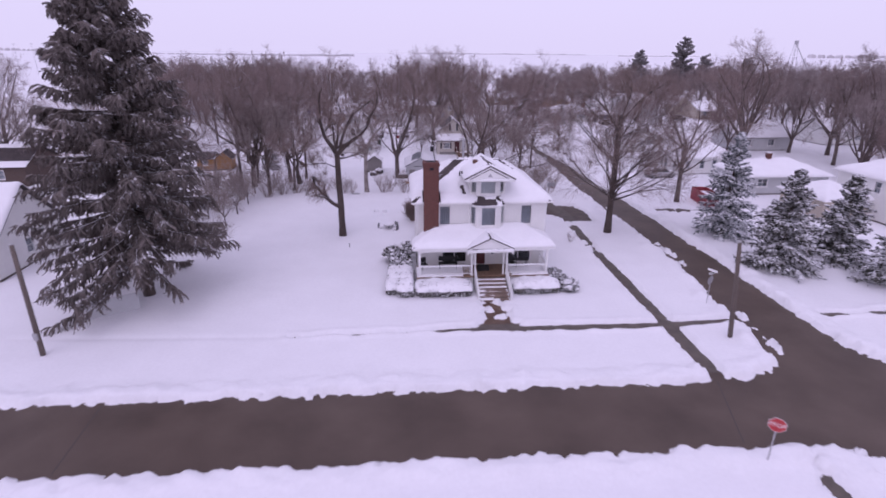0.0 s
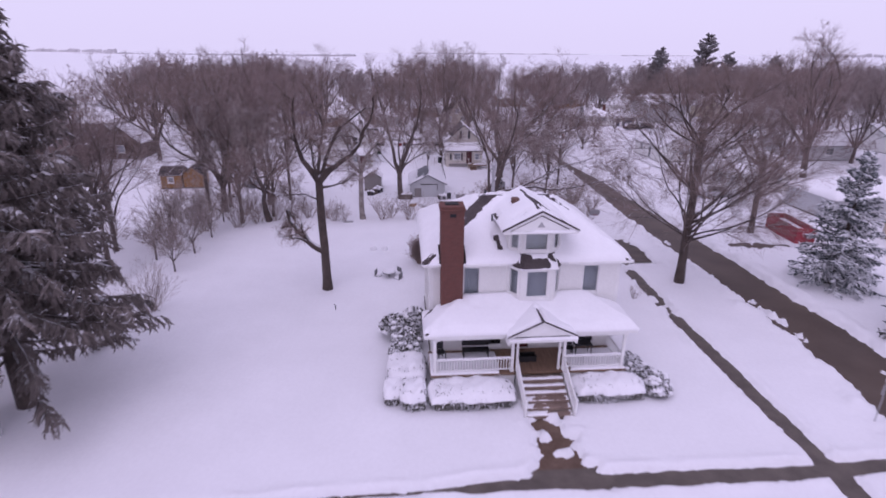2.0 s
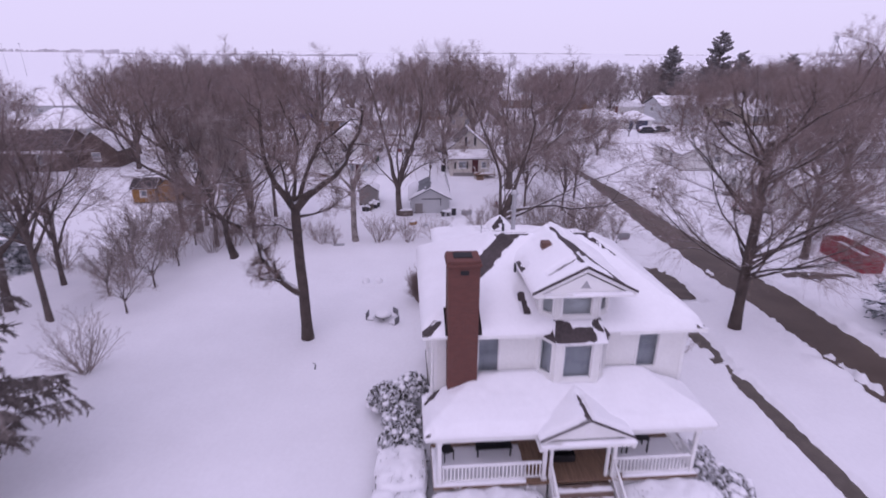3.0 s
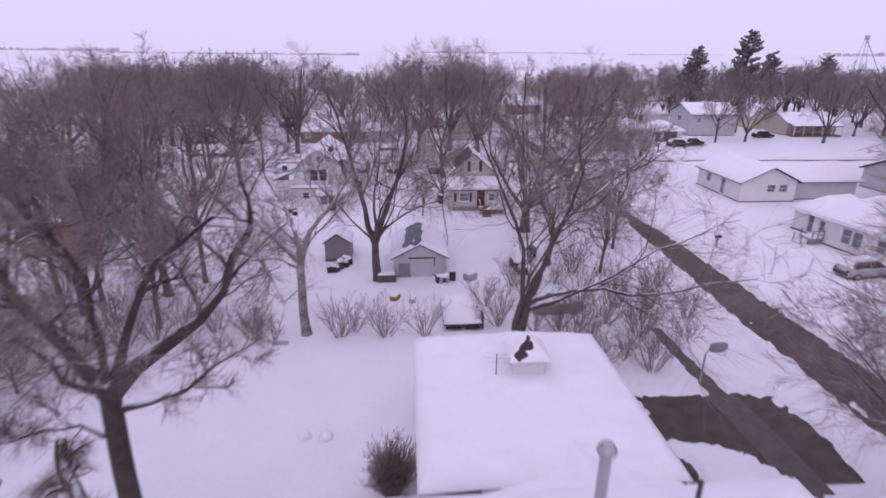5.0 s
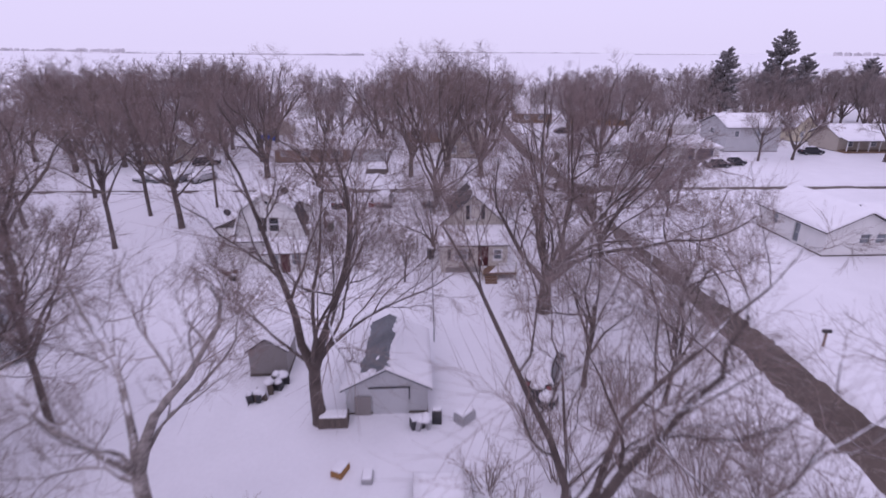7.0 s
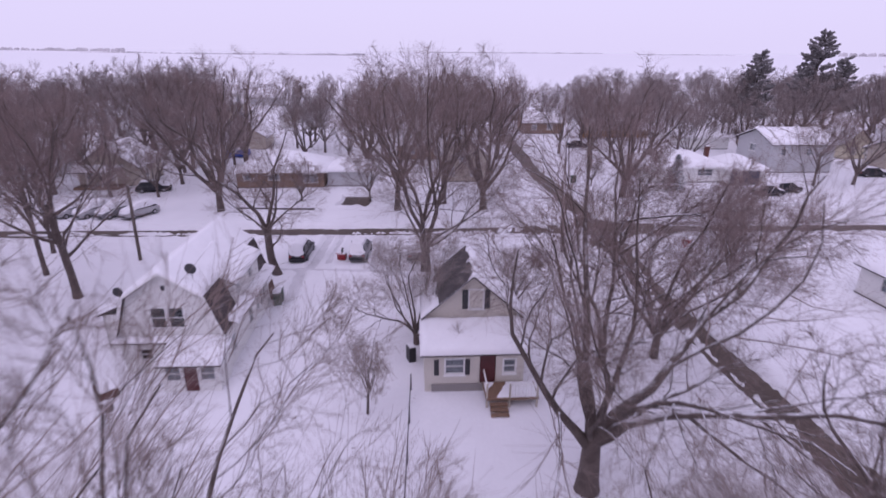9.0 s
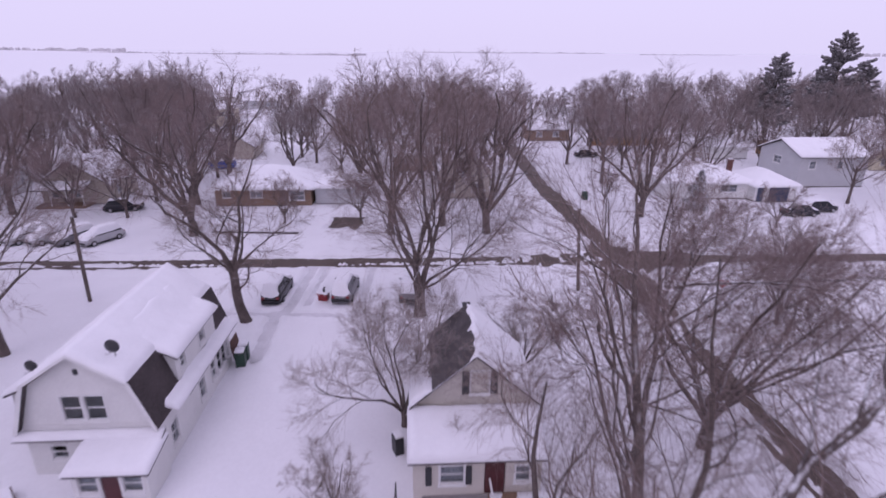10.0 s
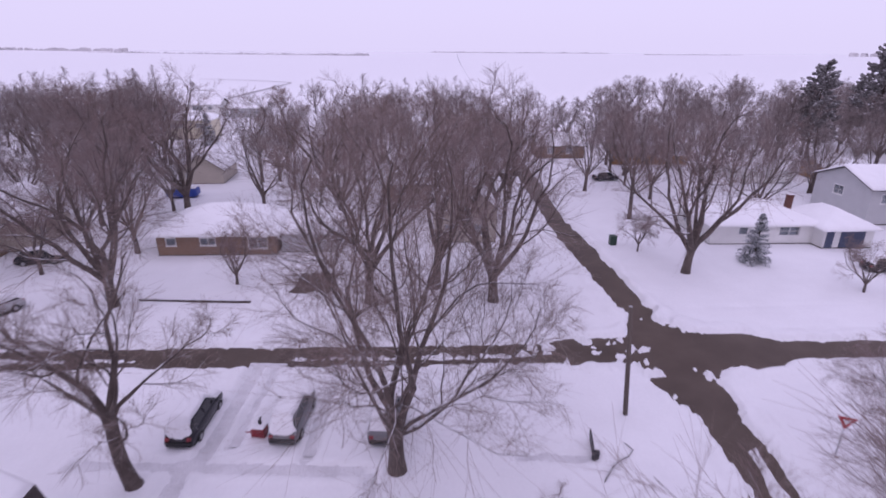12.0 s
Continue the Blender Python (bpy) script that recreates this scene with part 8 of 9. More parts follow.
for z, tn in ((2.48, 0), (2.66, 90)):
    b = part("blade", Shape().box(-0.38, -0.012, z, 0.38, 0.012, z + 0.16, pose(0, 0.04, 0, 0, 0, tn)), SIGN_WHITE, s)
    part("bar", Shape().box(-0.28, -0.018, z + 0.05, 0.28, -0.013, z + 0.11, pose(0, 0.04, 0, 0, 0, tn)), GREEN_PLASTIC, b)

# tar seams across the front street
for pts in ([(-16.9, 18.2), (-17.6, 23.2)], [(15.2, 20.2), (16.5, 25.3)]):
    ribbon("road_seam", pts, 0.03, ROAD_Z + 0.005, TAR, "tarred seam across the wet asphalt", "road seam")

# wire fence across the side street
fence = thing("wire_fence", pose(33.6, 43.6, 0, 0, 0, -38), "low dark chain-link fence in snow", "fence")
for i in range(11):
    part("post", Shape().tube([(i * 1.6, 0, -0.3), (i * 1.6, 0, 1.15)], 0.03, 6), DARK_METAL, fence)
part("rail", Shape().tube([(0, 0, 1.12), (16.0, 0, 1.12)], 0.02, 6), DARK_METAL, fence)
mesh_w = Shape()
for i in range(64):
    mesh_w.box(i * 0.25, -0.004, 0.0, i * 0.25 + 0.008, 0.004, 1.1)
for z in (0.2, 0.45, 0.7, 0.95):
    mesh_w.box(0, -0.004, z, 16.0, 0.004, z + 0.008)
part("wire", mesh_w, DARK_METAL, fence)

# basketball hoop
hp = thing("basketball_hoop", pose(14.0, 63.8, 0, 0, 0, 8) @ Matrix.Diagonal((1, 1, 0.8, 1)), "grey basketball hoop on a curved post beside the driveway", "basketball hoop")
part("post", Shape().tube([(0, 0, -0.3), (0, 0, 2.3), (0.12, -0.02, 2.7), (0.5, -0.05, 2.95)], [0.06, 0.055, 0.05, 0.045], 8), GALV, hp)
bb = [(0.62 + 0.55 * math.cos(a) * (1 if abs(math.cos(a)) < 0.8 else 1), 2.95 + 0.40 * math.copysign(abs(math.sin(a)) ** 0.6, math.sin(a))) for a in (2 * math.pi * i / 20 for i in range(20))]
bd = part("backboard", Shape().prism(bb, -0.12, -0.08), GALV, hp, "grey rounded backboard")
part("rim", Shape().tube([(0.62 + 0.23 * math.cos(a), -0.37 + 0.23 * math.sin(a), 2.72) for a in (2 * math.pi * i / 16 for i in range(17))], 0.012, 5), RED_PAINT, bd)

# red dumpster
dm = thing("dumpster", pose(35.4, 61.2, 0, 0, 0, 87) @ Matrix.Diagonal((1.06, 0.9, 1.25, 1.0)), "open red steel dumpster on a snowy lawn", "dumpster")
part("body", wall(5.0, 1.25, 0.08, [], frame_at(0, 0)), RED_PAINT, dm)
part("side", wall(5.0, 1.25, 0.08, [], frame_at(5.0, 2.0, 180)), RED_PAINT, dm)
part("end", wall(1.84, 1.25, 0.08, [], frame_at(5.0, 0.08, 90)), RED_PAINT, dm)
part("end", wall(1.84, 1.25, 0.08, [], frame_at(0.0, 1.92, -90)), RED_PAINT, dm)
part("floor", Shape().box(0.08, 0.08, 0.05, 4.92, 1.92, 0.15), RED_PAINT, dm)
for i in range(6):
    part("rib", Shape().box(0.3 + i * 0.86, -0.07, 0.05, 0.4 + i * 0.86, -0.002, 1.2), RED_PAINT, dm)
part("snow", sheet("snow", lambda x, y: 0.75 + 0 * x, 0.09, 4.91, 0.09, 1.91, 0.15, 0.15, ROOF_SNOW), None, dm)

# patio set by the oak
pt = thing("patio_set", pose(-4.9, 53.0, -0.2, 0, 0, 15), "snow-buried grey patio table", "table")
part("tabletop", Shape().tube([(0, 0, 0.62), (0, 0, 0.68)], 0.55, 14), STONE_GREY, pt)
part("leg", Shape().tube([(0, 0, -0.1), (0, 0, 0.62)], 0.06, 8), STONE_GREY, pt)
part("snow_cap", Shape().tube([(0, 0, 0.681), (0, 0, 0.80), (0, 0, 0.88)], [0.53, 0.48, 0.25], 14), ROOF_SNOW, pt, smooth=True)
for i, (dx, dy) in enumerate(((-0.85, 0.2), (0.6, 0.6), (0.75, -0.4))):
    pc = thing("patio_chair", pose(-4.9 + dx, 53.0 + dy, -0.28, 0, 0, math.degrees(math.atan2(dy, dx)) - 90), "grey patio chair half buried in snow", "chair", "patio chairs")
    part("seat", Shape().box(-0.26, -0.24, 0.30, 0.26, 0.26, 0.34), STONE_GREY, pc)
    part("backrest", Shape().box(-0.26, 0.22, 0.34, 0.26, 0.27, 0.85, b=0.01), STONE_GREY, pc)
    for ax in (-0.24, 0.24):
        for ay in (-0.2, 0.24):
            part("leg", Shape().box(ax - 0.02, ay - 0.02, -0.15, ax + 0.02, ay + 0.02, 0.305), STONE_GREY, pc)
    part("snow_cap", Shape().box(-0.25, -0.23, 0.341, 0.25, 0.21, 0.48, b=0.05), ROOF_SNOW, pc)
for x in (-6.9, -5.9):
    u = part("snow_mound", Shape().tube([(0, 0, -0.1), (0, 0, 0.22), (0, 0, 0.38), (0, 0, 0.44)], [0.30, 0.32, 0.22, 0.05], 12), ROOF_SNOW, smooth=True)
    u.matrix_world = pose(x, 59.2, 0)
    tagged(u, "small round planter buried under snow", "planter", "buried planters")
st = part("yard_stake", Shape().tube([(0, 0, -0.1), (0.05, 0, 0.3), (-0.08, 0.02, 0.42)], [0.03, 0.035, 0.02], 6), DARK_METAL)
st.matrix_world = pose(-8.2, 47.2, 0)
tagged(st, "short dark stake sticking out of the lawn snow", "stake")

# box and clutter in the back yards
wb2 = thing("wooden_box", pose(-5.6, 77.3, 0, 0, 0, A), "rough brown wooden box beside the ash trunk", "box")
part("body", wall(1.5, 0.62, 0.06, [], frame_at(0, 0)), WOOD_POLE, wb2)
part("side", wall(1.5, 0.62, 0.06, [], frame_at(1.5, 0.8, 180)), WOOD_POLE, wb2)
part("end", wall(0.68, 0.62, 0.06, [], frame_at(1.5, 0.06, 90)), WOOD_POLE, wb2)
part("end", wall(0.68, 0.62, 0.06, [], frame_at(0, 0.74, -90)), WOOD_POLE, wb2)
part("snow", Shape().box(0.06, 0.06, 0.0, 1.44, 0.74, 0.72, b=0.08), ROOF_SNOW, wb2)
tr = thing("flatbed_trailer", pose(-0.25, 69.7, 0, 0, 0, A), "flat trailer piled with smooth snow", "trailer")
part("bed", Shape().box(0, 0, 0.30, 2.55, 4.2, 0.42), DARK_METAL, tr)
part("snow_load", sheet("snow_load", lambda x, y: 0.42 + 0 * x, 0.0, 2.52, 0.0, 4.2, 0.12, 0.55, ROOF_SNOW, edge=0.5), None, tr)
part("bumper", Shape().box(0.1, -0.10, 0.12, 1.1, -0.01, 0.30, b=0.02).box(1.4, -0.10, 0.12, 2.4, -0.01, 0.30, b=0.02), BLACK, tr)
part("post", Shape().box(2.56, 0.1, -0.1, 2.64, 0.9, 0.95), BLACK, tr)
for x in (0.05, 2.3):
    part("wheel", Shape().tube([(x, 2.2, 0.3), (x + 0.2, 2.2, 0.3)], 0.32, 14), RUBBER, tr)
bt = thing("rowing_boat", pose(6.0, 72.4, 0, 0, 0, A + 3), "overturned dark boat in brush and snow", "boat")
part("hull", Shape().add([(0, -0.5, 0.1), (3.2, -0.6, 0.1), (4.1, 0, 0.2), (3.2, 0.6, 0.1), (0, 0.5, 0.1), (0.1, -0.3, 0.6), (3.0, -0.35, 0.65), (3.7, 0, 0.6), (3.0, 0.35, 0.65), (0.1, 0.3, 0.6)], [(0, 1, 6, 5), (1, 2, 7, 6), (2, 3, 8, 7), (3, 4, 9, 8), (4, 0, 5, 9), (5, 6, 7, 8, 9), (4, 3, 2, 1, 0)]), DARK_SIDING, bt)
part("snow", Shape().box(0.2, -0.28, 0.62, 2.9, 0.28, 0.74, b=0.05), ROOF_SNOW, bt)
for i, (x, y, w, h, m, label) in enumerate(((0.45, 78.0, 0.5, 0.75, DARK_METAL, "dark bin capped with snow"), (-0.55, 77.6, 0.7, 0.5, DARK_METAL, "snowed-under crate beside the garage"), (1.9, 78.2, 1.0, 0.5, GALV, "small grey trailer frame under snow"), (-3.9, 74.4, 0.8, 0.3, OCHRE, "ochre plastic sled in the snow"), (-2.6, 74.0, 0.7, 0.25, GALV, "grey tub half buried in snow"),
        (-0.6, 101.2, 0.65, 1.05, BLACK, "black wheeled bin beside the beige house"), (-18.0, 97.2, 1.4, 0.5, RUST, "rusty cart with snow in front of the gambrel house"), (-17.0, 95.7, 0.5, 0.5, BLACK, "black bucket in the snow"))):
    c = thing("yard_crate", pose(x, y, 0, 0, 0, 23 * i), label, "yard clutter")
    part("body", Shape().box(-w / 2, -w * 0.35, -0.1, w / 2, w * 0.35, h, b=0.03), m, c)
    part("snow_cap", Shape().box(-w * 0.46, -w * 0.31, h + 0.001, w * 0.46, w * 0.31, h + 0.14, b=0.045), ROOF_SNOW, c)
def clutter(x, y, w, h, seed, material, label):
    """A heap of odd boards and boxes, each part a piece, under lumps of snow."""
    rg = np.random.default_rng(seed)
    c = thing("clutter_heap", pose(x, y, 0, 0, 0, float(rg.uniform(0, 180))), label, "yard clutter")
    for i in range(4):
        px, py, a, b, z = rg.uniform(-w, w) * 0.5, rg.uniform(-w, w) * 0.4, rg.uniform(0.2, 0.5) * w, rg.uniform(0.1, 0.3) * w, h * rg.uniform(0.5, 1.0)
        m = pose(float(px), float(py), 0, float(rg.uniform(-8, 8)), float(rg.uniform(-8, 8)), float(rg.uniform(0, 180)))
        pc = part("piece", Shape().box(-a, -b, -0.2, a, b, z, m, b=0.03), material if i % 2 else DARK_METAL, c)
        part("snow_lump", Shape().tube([(0, 0, z - 0.02), (0, 0, z + 0.10), (0, 0, z + 0.2), (0, 0, z + 0.24)], [max(a, b) * 0.95, max(a, b) * 0.85, max(a, b) * 0.5, 0.05], 12, m), ROOF_SNOW, pc, smooth=True)
    part("stick", Shape().tube([(-w * 0.6, 0, -0.1), (w * 0.3, 0.1, h * 1.35)], [0.025, 0.02], 6), BARK_DARK, c)
    return c


clutter(-8.9, 80.9, 0.9, 0.7, 1, WOOD_POLE, "snowy heap of yard tools beside the garden shed")
clutter(-9.6, 79.6, 0.8, 0.55, 2, WOOD_POLE, "snowy heap of boards before the garden shed")
clutter(-0.2, 77.6, 0.7, 0.6, 3, GALV, "snowed-under bins and boards beside the garage")
clutter(6.5, 79.8, 1.2, 0.7, 4, DARK_METAL, "dark junk half buried in brush and snow")
for x, y in ((-11.65, 108.9), (-11.75, 109.75)):
    b = thing("wheeled_bin", pose(x, y, 0, 0, 0, 12), "dark green wheeled bin with a snow-covered lid", "bin", "wheeled bins")
    part("body", Shape().box(-0.3, -0.33, 0.02, 0.3, 0.33, 1.0, b=0.04), GREEN_PLASTIC, b)
    part("lid", Shape().box(-0.33, -0.37, 1.001, 0.33, 0.36, 1.07, b=0.02), GREEN_PLASTIC, b)
    part("snow_cap", Shape().box(-0.31, -0.34, 1.071, 0.31, 0.33, 1.30, b=0.09), ROOF_SNOW, b)
    part("wheel", Shape().tube([(-0.27, 0.3, 0.1), (0.27, 0.3, 0.1)], 0.1, 10), RUBBER, b)
pn = part("lean_board", Shape().box(-0.7, -0.04, 0, 0.7, 0.04, 1.3, pose(-12.45, 110.3, 0, -8, 0, 95)), RUST)
tagged(pn, "rust-red board leaning beside the bins", "board")
b = thing("wheeled_bin", pose(21.2, 152.2, 0, 0, 0, 12), "dark green wheeled bin at the kerb", "bin")
part("body", Shape().box(-0.35, -0.35, 0.0, 0.35, 0.35, 1.05, b=0.05), GREEN_PLASTIC, b)
part("lid", Shape().box(-0.38, -0.38, 1.051, 0.38, 0.38, 1.13, b=0.02), GREEN_PLASTIC, b)
ta = thing("covered_boat", pose(-38.5, 171.0, 0, 0, 0, 10), "blue tarpaulin-covered boat under snow", "boat")
part("tarpaulin", Shape().box(-2.2, -1.1, 0.2, 2.2, 1.1, 1.5, b=0.25), BLUE_TARP, ta)
part("snow_cap", Shape().box(-2.1, -1.0, 1.501, 2.1, 1.0, 1.75, b=0.1), ROOF_SNOW, ta)
mb = thing("mailbox", pose(25.9, 86.0, 0, 0, 0, 90), "dark mailbox on a post at the street edge", "mailbox")
part("post", Shape().box(-0.05, -0.05, -0.3, 0.05, 0.05, 1.0), DECK, mb)
part("box", Shape().prism([(-0.1, 1.0), (0.1, 1.0), (0.1, 1.14), (0.06, 1.22), (-0.06, 1.22), (-0.1, 1.14)], -0.28, 0.28), BLACK, mb)
tf = part("timber_fence", Shape().box(0, -0.04, 0, 16, 0.04, 1.7, pose(34, 200, 0, 0, 0, 3)), OCHRE)
tagged(tf, "brown board fence behind the houses", "fence")
bs = part("leaning_panel", Shape().box(-1.6, -0.03, 0.0, 1.6, 0.03, 1.25, pose(-22.6, 33.2, 0, -10, 0, 35), b=0.01), GREY_SIDING)
tagged(bs, "pale board panel leaning under the spruce", "panel")
# old stump posts by the birch and a buried slab
sl = part("buried_slab", Shape().box(-0.5, -0.15, -0.1, 0.5, 0.15, 0.1, pose(-10.6, 67.9, 0)), GALV)
tagged(sl, "grey slab edge showing through snow", "slab")
gl = thing("gate_post", pose(0.1, 86.0, 0), "thin dark fence post line between two yards", "fence")
for i in range(5):
    part("post", Shape().tube([(0.0 - i * 0.12, i * 3.0, -0.3), (0.0 - i * 0.12, i * 3.0, 1.1)], 0.035, 6), DARK_METAL, gl)
part("rail", Shape().tube([(0, 0, 1.0), (-0.48, 12.0, 1.0)], 0.03, 5), DARK_METAL, gl)


# ---- parked cars ----
def car(x, y, turn, paint, label, long=4.5, tall=1.45, deep=0.26, group=""):
    """A parked car: rounded body, glass house with pillars and roof, wheels, lamps, and snow that has slid off one side."""
    c = thing("car", pose(x, y, 0, 0, 0, turn), label, "car", group)
    h, half = long / 2, 0.88
    belt = lambda px: float(np.interp(px, [-h, -h + 0.12, -0.45 * long, 0.24 * long, h - 0.25, h - 0.05, h], [0.60, 0.86, 0.96, 0.95, 0.82, 0.70, 0.52]))
    body, m = Shape(), 14
    xs = [h * math.sin(math.pi * (i / m - 0.5)) for i in range(m + 1)]
    for px in xs:
        w = half * (1 - 0.16 * abs(px / h) ** 5)
        b = belt(px)
        body.v += [(px, -w * 0.90, 0.22), (px, -w, 0.36), (px, -w * 1.01, 0.56), (px, -w * 0.97, b - 0.07), (px, -w * 0.88, b), (px, w * 0.88, b), (px, w * 0.97, b - 0.07), (px, w * 1.01, 0.56), (px, w, 0.36), (px, w * 0.90, 0.22)]
    body.f += [(i * 10 + j, i * 10 + (j + 1) % 10, i * 10 + 10 + (j + 1) % 10, i * 10 + 10 + j) for i in range(m) for j in range(10)] + [tuple(range(10)), tuple(range(m * 10 + 9, m * 10 - 1, -1))]
    shell = part("body", body, paint, c, smooth=True)
    part("sill", Shape().box(-h * 0.9, -half * 0.93, 0.17, h * 0.9, half * 0.93, 0.225, b=0.02), BLACK, shell)
    low, high = (-0.43 * long, 0.27 * long), (-0.33 * long, 0.11 * long)
    part("window_glass", Shape().add([(low[0], -0.78, 0.93), (low[1], -0.78, 0.93), (low[1], 0.78, 0.93), (low[0], 0.78, 0.93), (high[0], -0.60, tall), (high[1], -0.60, tall), (high[1], 0.60, tall), (high[0], 0.60, tall)], [(0, 1, 5, 4), (1, 2, 6, 5), (2, 3, 7, 6), (3, 0, 4, 7), (4, 5, 6, 7), (3, 2, 1, 0)]), CAR_GLASS, c)
    part("roof", Shape().box(high[0] - 0.03, -0.64, tall - 0.01, high[1] + 0.03, 0.64, tall + 0.05, b=0.025), paint, c)
    for sy in (-1, 1):
        for a, b in ((low[0], high[0]), (low[1], high[1]), (-0.06 * long, -0.07 * long)):
            part("pillar", Shape().tube([(a, sy * 0.79, 0.93), (b, sy * 0.615, tall + 0.01)], 0.035, 5), paint, c)
        part("mirror", Shape().box(0.2 * long, sy * 0.98 - 0.08, 0.92, 0.2 * long + 0.12, sy * 0.98 + 0.08, 1.05, b=0.02), paint, c)
        part("headlight", Shape().box(h - 0.14, sy * 0.58 - 0.15, 0.56, h - 0.01, sy * 0.58 + 0.15, 0.70, b=0.02), GALV, c)
        part("tail_light", Shape().box(-h - 0.005, sy * 0.60 - 0.12, 0.60, -h + 0.12, sy * 0.60 + 0.12, 0.78, b=0.02), CAR_RED, c)
        for wx in (-0.31 * long, 0.31 * long):
            w = part("wheel", Shape().tube([(wx, sy * 0.80 - 0.1, 0.26), (wx, sy * 0.80 + 0.1, 0.26)], 0.32, 16), RUBBER, c)
            part("rim", Shape().tube([(wx, sy * 0.80 - 0.11, 0.26), (wx, sy * 0.80 + 0.11, 0.26)], 0.19, 12), GALV, w)
    for x0, x1 in ((-h - 0.05, -h + 0.16), (h - 0.16, h + 0.04)):
        part("bumper", Shape().box(x0, -0.72, 0.30, x1, 0.72, 0.50, b=0.04), BLACK, shell)
    U, V = np.meshgrid(np.linspace(-1, 1, 46), np.linspace(-1, 1, 22), indexing="ij")
    X = U * (h - 0.02) * (1 - 0.05 * V ** 2) + 0.03 * wobble(U * 3 + x, V * 3, 0.5, 1)
    cabin = ramp01(X, low[0] - 0.05, high[0] - 0.2) * (1 - ramp01(X, high[1] + 0.25, low[1] + 0.1))
    side0, side1 = -0.84 + 0.30 * cabin + 0.07 * wobble(X + x, 0 * X, 0.5, 2), 0.86 - 0.06 * cabin
    Y = np.where(V < 0, -V * side0, V * side1) * (1 - 0.10 * U ** 4)
    top = np.interp(X, [-h, -h + 0.2, low[0], high[0], high[1], low[1], h - 0.25, h], [0.62, 0.86, 0.97, tall + 0.05, tall + 0.05, 0.97, 0.84, 0.58])
    top = np.minimum(top, np.where(np.abs(Y) > 0.62, 0.97 + (tall - 0.92) * (1 - (np.abs(Y) - 0.62) / 0.24), 9))
    rim = np.clip(1 - np.abs(U) ** 8, 0, 1) * np.clip(1 - np.abs(V) ** 6, 0, 1)
    Z = top - 0.04 + (deep + 0.04) * rim ** 0.5 * (1 + 0.22 * wobble(X + x, Y, 0.6, 0) + 0.08 * wobble(X, Y, 0.2, 3))
    idx = np.arange(X.size).reshape(X.shape)
    f = np.stack([idx[:-1, :-1], idx[1:, :-1], idx[1:, 1:], idx[:-1, 1:]], -1).reshape(-1, 4)
    part("snow_cover", quads("snow_cover", np.stack([X, Y, Z], -1).reshape(-1, 3), f, ROOF_SNOW), None, c, "thick snow over roof, hood and rear window")
    return c


car(-12.6, 119.7, 92, CAR_DARK, "dark car buried under snow in a driveway", group="cars in the driveway")
car(-6.9, 120.1, 90, CAR_GREY, "grey car buried under snow in a driveway", group="cars in the driveway")
car(35.0, 79.4, 8, CAR_SILVER, "silver car beside a cottage", deep=0.10)
car(-1.3, 120.2, 90, CAR_GREY, "grey car behind the silver maple", deep=0.06)
for i, x in enumerate((-44.0, -41.5, -38.8, -35.9)):
    car(x, 132.6, 246, (CAR_SILVER, CAR_SILVER, CAR_GREY, CAR_SILVER)[i], "snow-covered car parked at an angle beside the street", deep=0.32, group="cars parked at the kerb")
car(51.3, 147.5, 10, CAR_DARK, "dark pickup-sized car on the snowy street", deep=0.1)
car(72.5, 159.0, 0, CAR_DARK, "dark car parked before a cream house", deep=0.06)

car(6.8, 82.3, 70, CAR_DARK, "dark car under snow behind the garage", deep=0.2)
car(29.5, 186.0, 10, CAR_DARK, "dark car parked beside the north street", deep=0.04)
car(47.5, 145.5, 5, CAR_DARK, "dark car before the ranch garage", deep=0.1)
car(-40.5, 144.5, 20, CAR_DARK, "dark car under bare trees before a porch", deep=0.1)
sw = thing("snow_blower", pose(-8.5, 118.9, 0, 0, 0, 84), "red snow blower half buried between two cars", "snow blower")
part("housing", Shape().box(-0.35, -0.4, 0.0, 0.3, 0.4, 0.55, b=0.05), CAR_RED, sw)
part("handle", Shape().tube([(-0.3, -0.3, 0.4), (-1.0, -0.3, 0.95), (-1.0, 0.3, 0.95), (-0.3, 0.3, 0.4)], 0.025, 6), CAR_RED, sw)
part("chute", Shape().tube([(0.1, 0, 0.5), (0.1, 0, 0.9), (0.25, 0, 1.0)], [0.12, 0.1, 0.1], 8), BLACK, sw)
part("snow_cap", Shape().box(-0.33, -0.38, 0.551, 0.28, 0.38, 0.68, b=0.05), ROOF_SNOW, sw)
tp = thing("garden_bench", pose(10.6, 118.2, 0, 0, 0, 82), "toppled dark garden bench capped with snow", "bench")
part("seat", Shape().box(-0.75, -0.2, 0.28, 0.75, 0.16, 0.36, b=0.02), DARK_METAL, tp)
part("backrest", Shape().box(-0.75, 0.16, 0.30, 0.75, 0.24, 0.78, b=0.02), DARK_METAL, tp)
for px in (-0.65, 0.65):
    part("leg", Shape().box(px - 0.04, -0.18, -0.2, px + 0.04, 0.2, 0.279), DARK_METAL, tp)
part("snow_cap", Shape().box(-0.5, -0.18, 0.361, 0.74, 0.15, 0.5, b=0.05), ROOF_SNOW, tp)
fb = part("fallen_branch", Shape().tube([(10.5, 115.7, 0.12), (11.0, 116.5, 0.13), (11.6, 117.2, 0.14), (12.3, 117.6, 0.12), (12.7, 118.1, 0.14), (12.4, 118.7, 0.1)], [0.03, 0.05, 0.055, 0.05, 0.04, 0.02], 6), BARK_DARK, smooth=True)
tagged(fb, "crooked fallen branch lying on the snow", "branch")
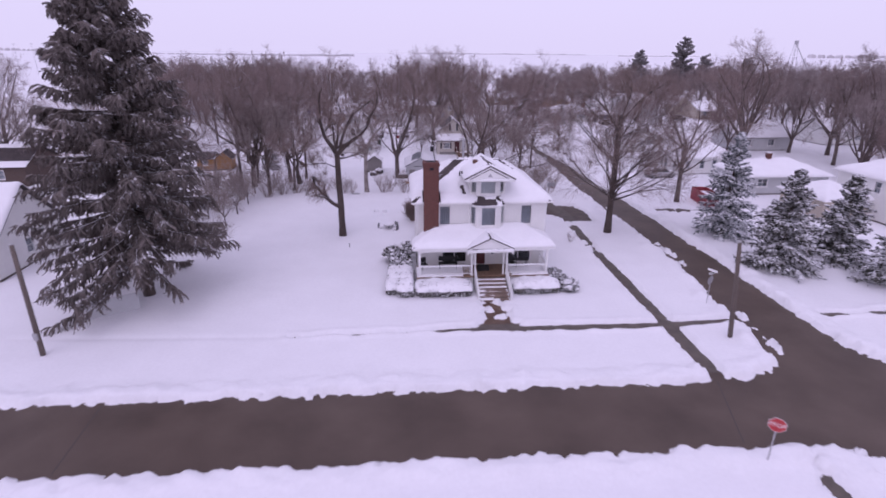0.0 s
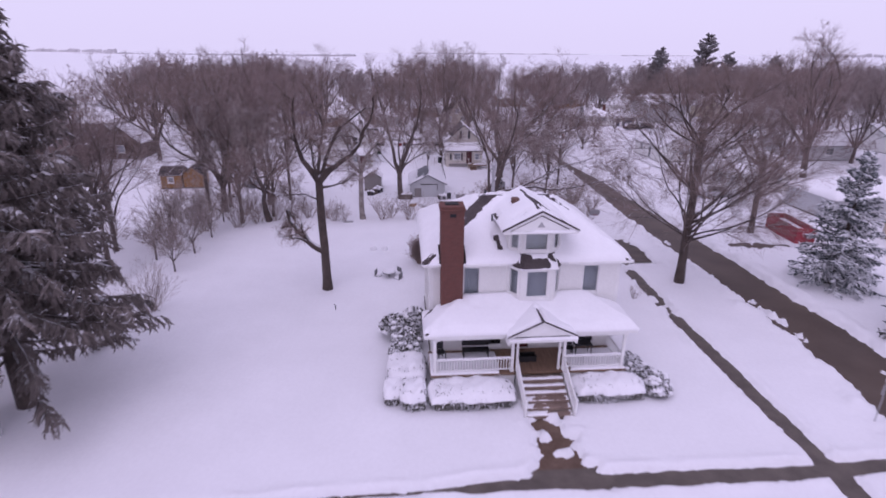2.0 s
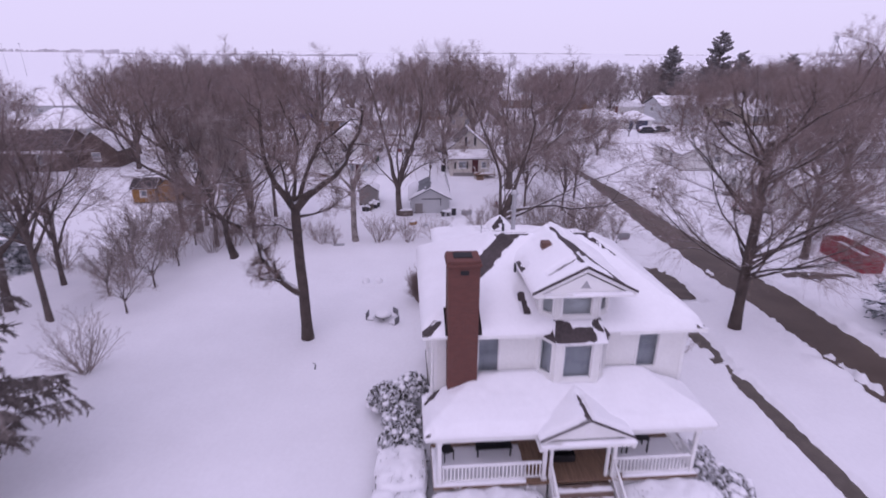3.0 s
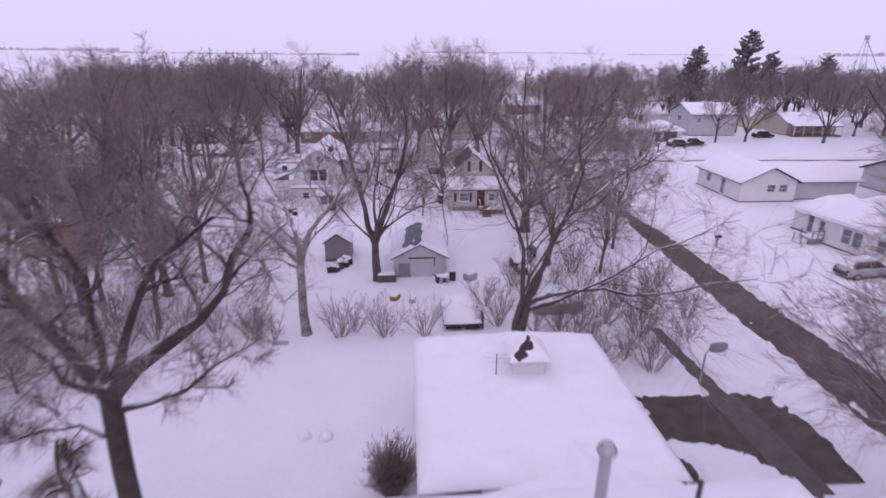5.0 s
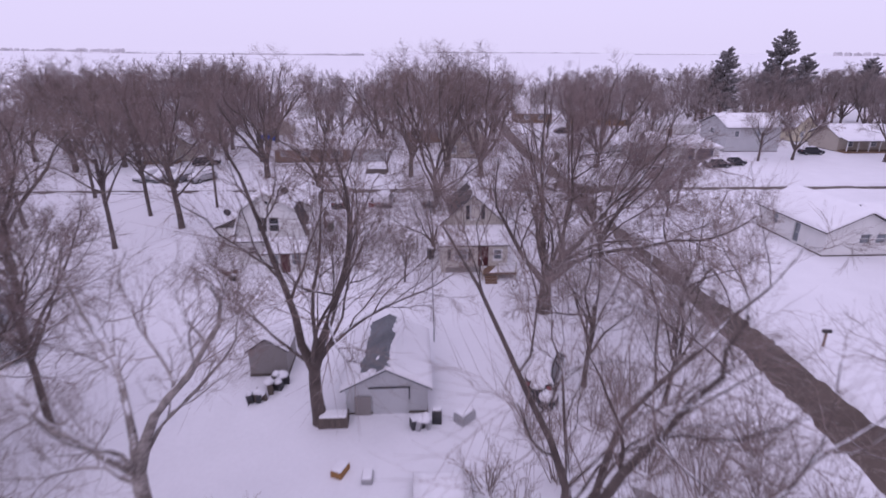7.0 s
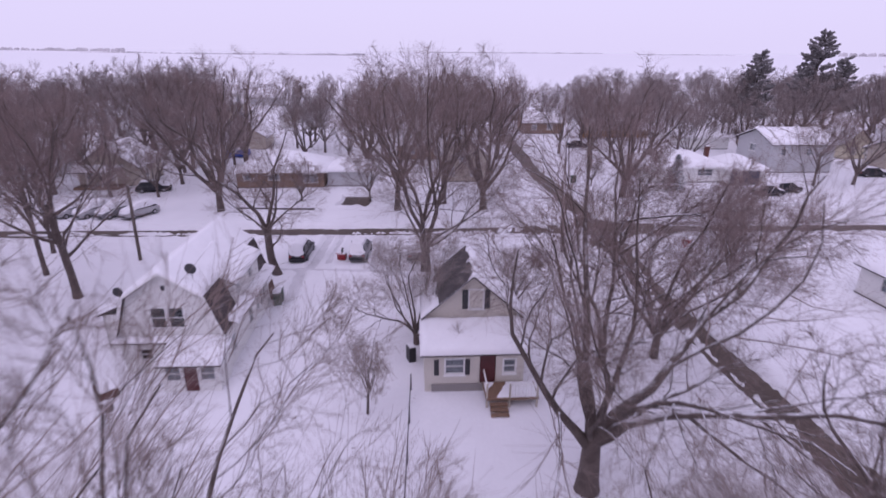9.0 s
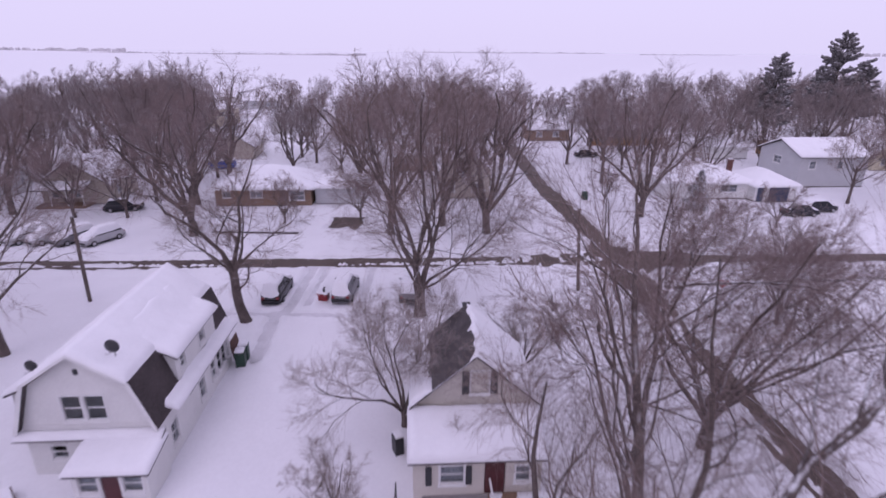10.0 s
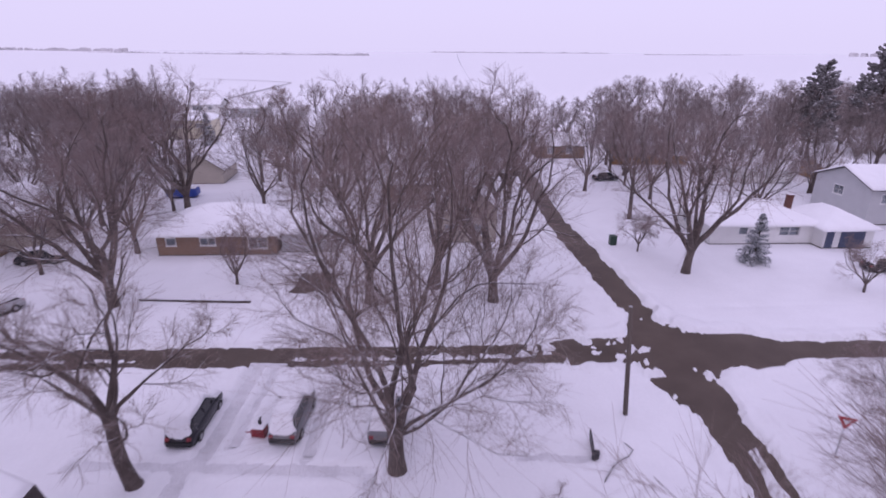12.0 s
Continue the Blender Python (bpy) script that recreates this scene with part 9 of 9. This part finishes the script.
ed = part("garden_edging", Shape().box(-25.2, 135.62, -0.1, -15.3, 135.85, 0.22, Matrix.Rotation(0.0, 4, "Z"), b=0.02), BARK_DARK)
tagged(ed, "low dark timber edging across a snowy front yard", "edging")

# ---- far fields: shelter belts and a mast on the horizon ----
fr = np.random.default_rng(9)
# Belts get their distance haze from the pale material colour.
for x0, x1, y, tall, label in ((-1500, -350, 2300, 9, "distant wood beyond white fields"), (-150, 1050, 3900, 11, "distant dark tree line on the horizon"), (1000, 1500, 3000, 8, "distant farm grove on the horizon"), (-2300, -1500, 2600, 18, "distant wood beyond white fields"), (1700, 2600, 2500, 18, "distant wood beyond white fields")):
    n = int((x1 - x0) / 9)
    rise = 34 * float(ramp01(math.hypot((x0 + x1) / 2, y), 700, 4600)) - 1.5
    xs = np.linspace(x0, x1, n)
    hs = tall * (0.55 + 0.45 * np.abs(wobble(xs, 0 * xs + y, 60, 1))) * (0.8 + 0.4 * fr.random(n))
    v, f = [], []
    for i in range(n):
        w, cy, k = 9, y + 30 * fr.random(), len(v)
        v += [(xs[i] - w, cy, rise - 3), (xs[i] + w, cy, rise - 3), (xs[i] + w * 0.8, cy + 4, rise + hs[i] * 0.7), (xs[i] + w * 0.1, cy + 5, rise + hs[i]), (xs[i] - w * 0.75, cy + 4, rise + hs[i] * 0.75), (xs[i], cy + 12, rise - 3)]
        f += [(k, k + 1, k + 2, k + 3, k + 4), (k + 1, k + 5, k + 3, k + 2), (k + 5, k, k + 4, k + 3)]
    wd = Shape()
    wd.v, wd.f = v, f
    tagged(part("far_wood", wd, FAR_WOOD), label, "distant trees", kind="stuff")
for x, y, h in ((-330, 460, 24), (-352, 470, 24)):
    m = thing("light_mast", pose(x, y, 0), "thin light mast over a distant sports field", "light mast", "distant masts")
    part("mast", Shape().tube([(0, 0, -0.5), (0, 0, h)], [0.16, 0.08], 6), GALV, m)
    part("lamp_bar", Shape().box(-1.1, -0.15, h - 0.2, 1.1, 0.15, h + 0.2), GALV, m)
tower = thing("grain_tower", pose(182, 280, 0), "grey lattice grain tower over distant roofs", "tower")
for sx, sy in ((-1, -1), (1, -1), (1, 1), (-1, 1)):
    part("leg", Shape().tube([(sx * 2.6, sy * 2.6, -0.5), (sx * 0.5, sy * 0.5, 25.0)], 0.09, 5), GALV, tower)
for z in (6.0, 12.0, 18.0, 24.0):
    k = 2.6 - 2.1 * z / 27.0
    part("brace", Shape().box(-k, -k, z - 0.1, k, -k + 0.2, z + 0.1), GALV, tower)
part("head", Shape().box(-0.7, -0.7, 24.4, 0.7, 0.7, 26.2, b=0.1), GALV, tower)
part("conveyor", Shape().tube([(0, 0, 24.6), (13, 4, 10.0)], 0.2, 6), GALV, tower)
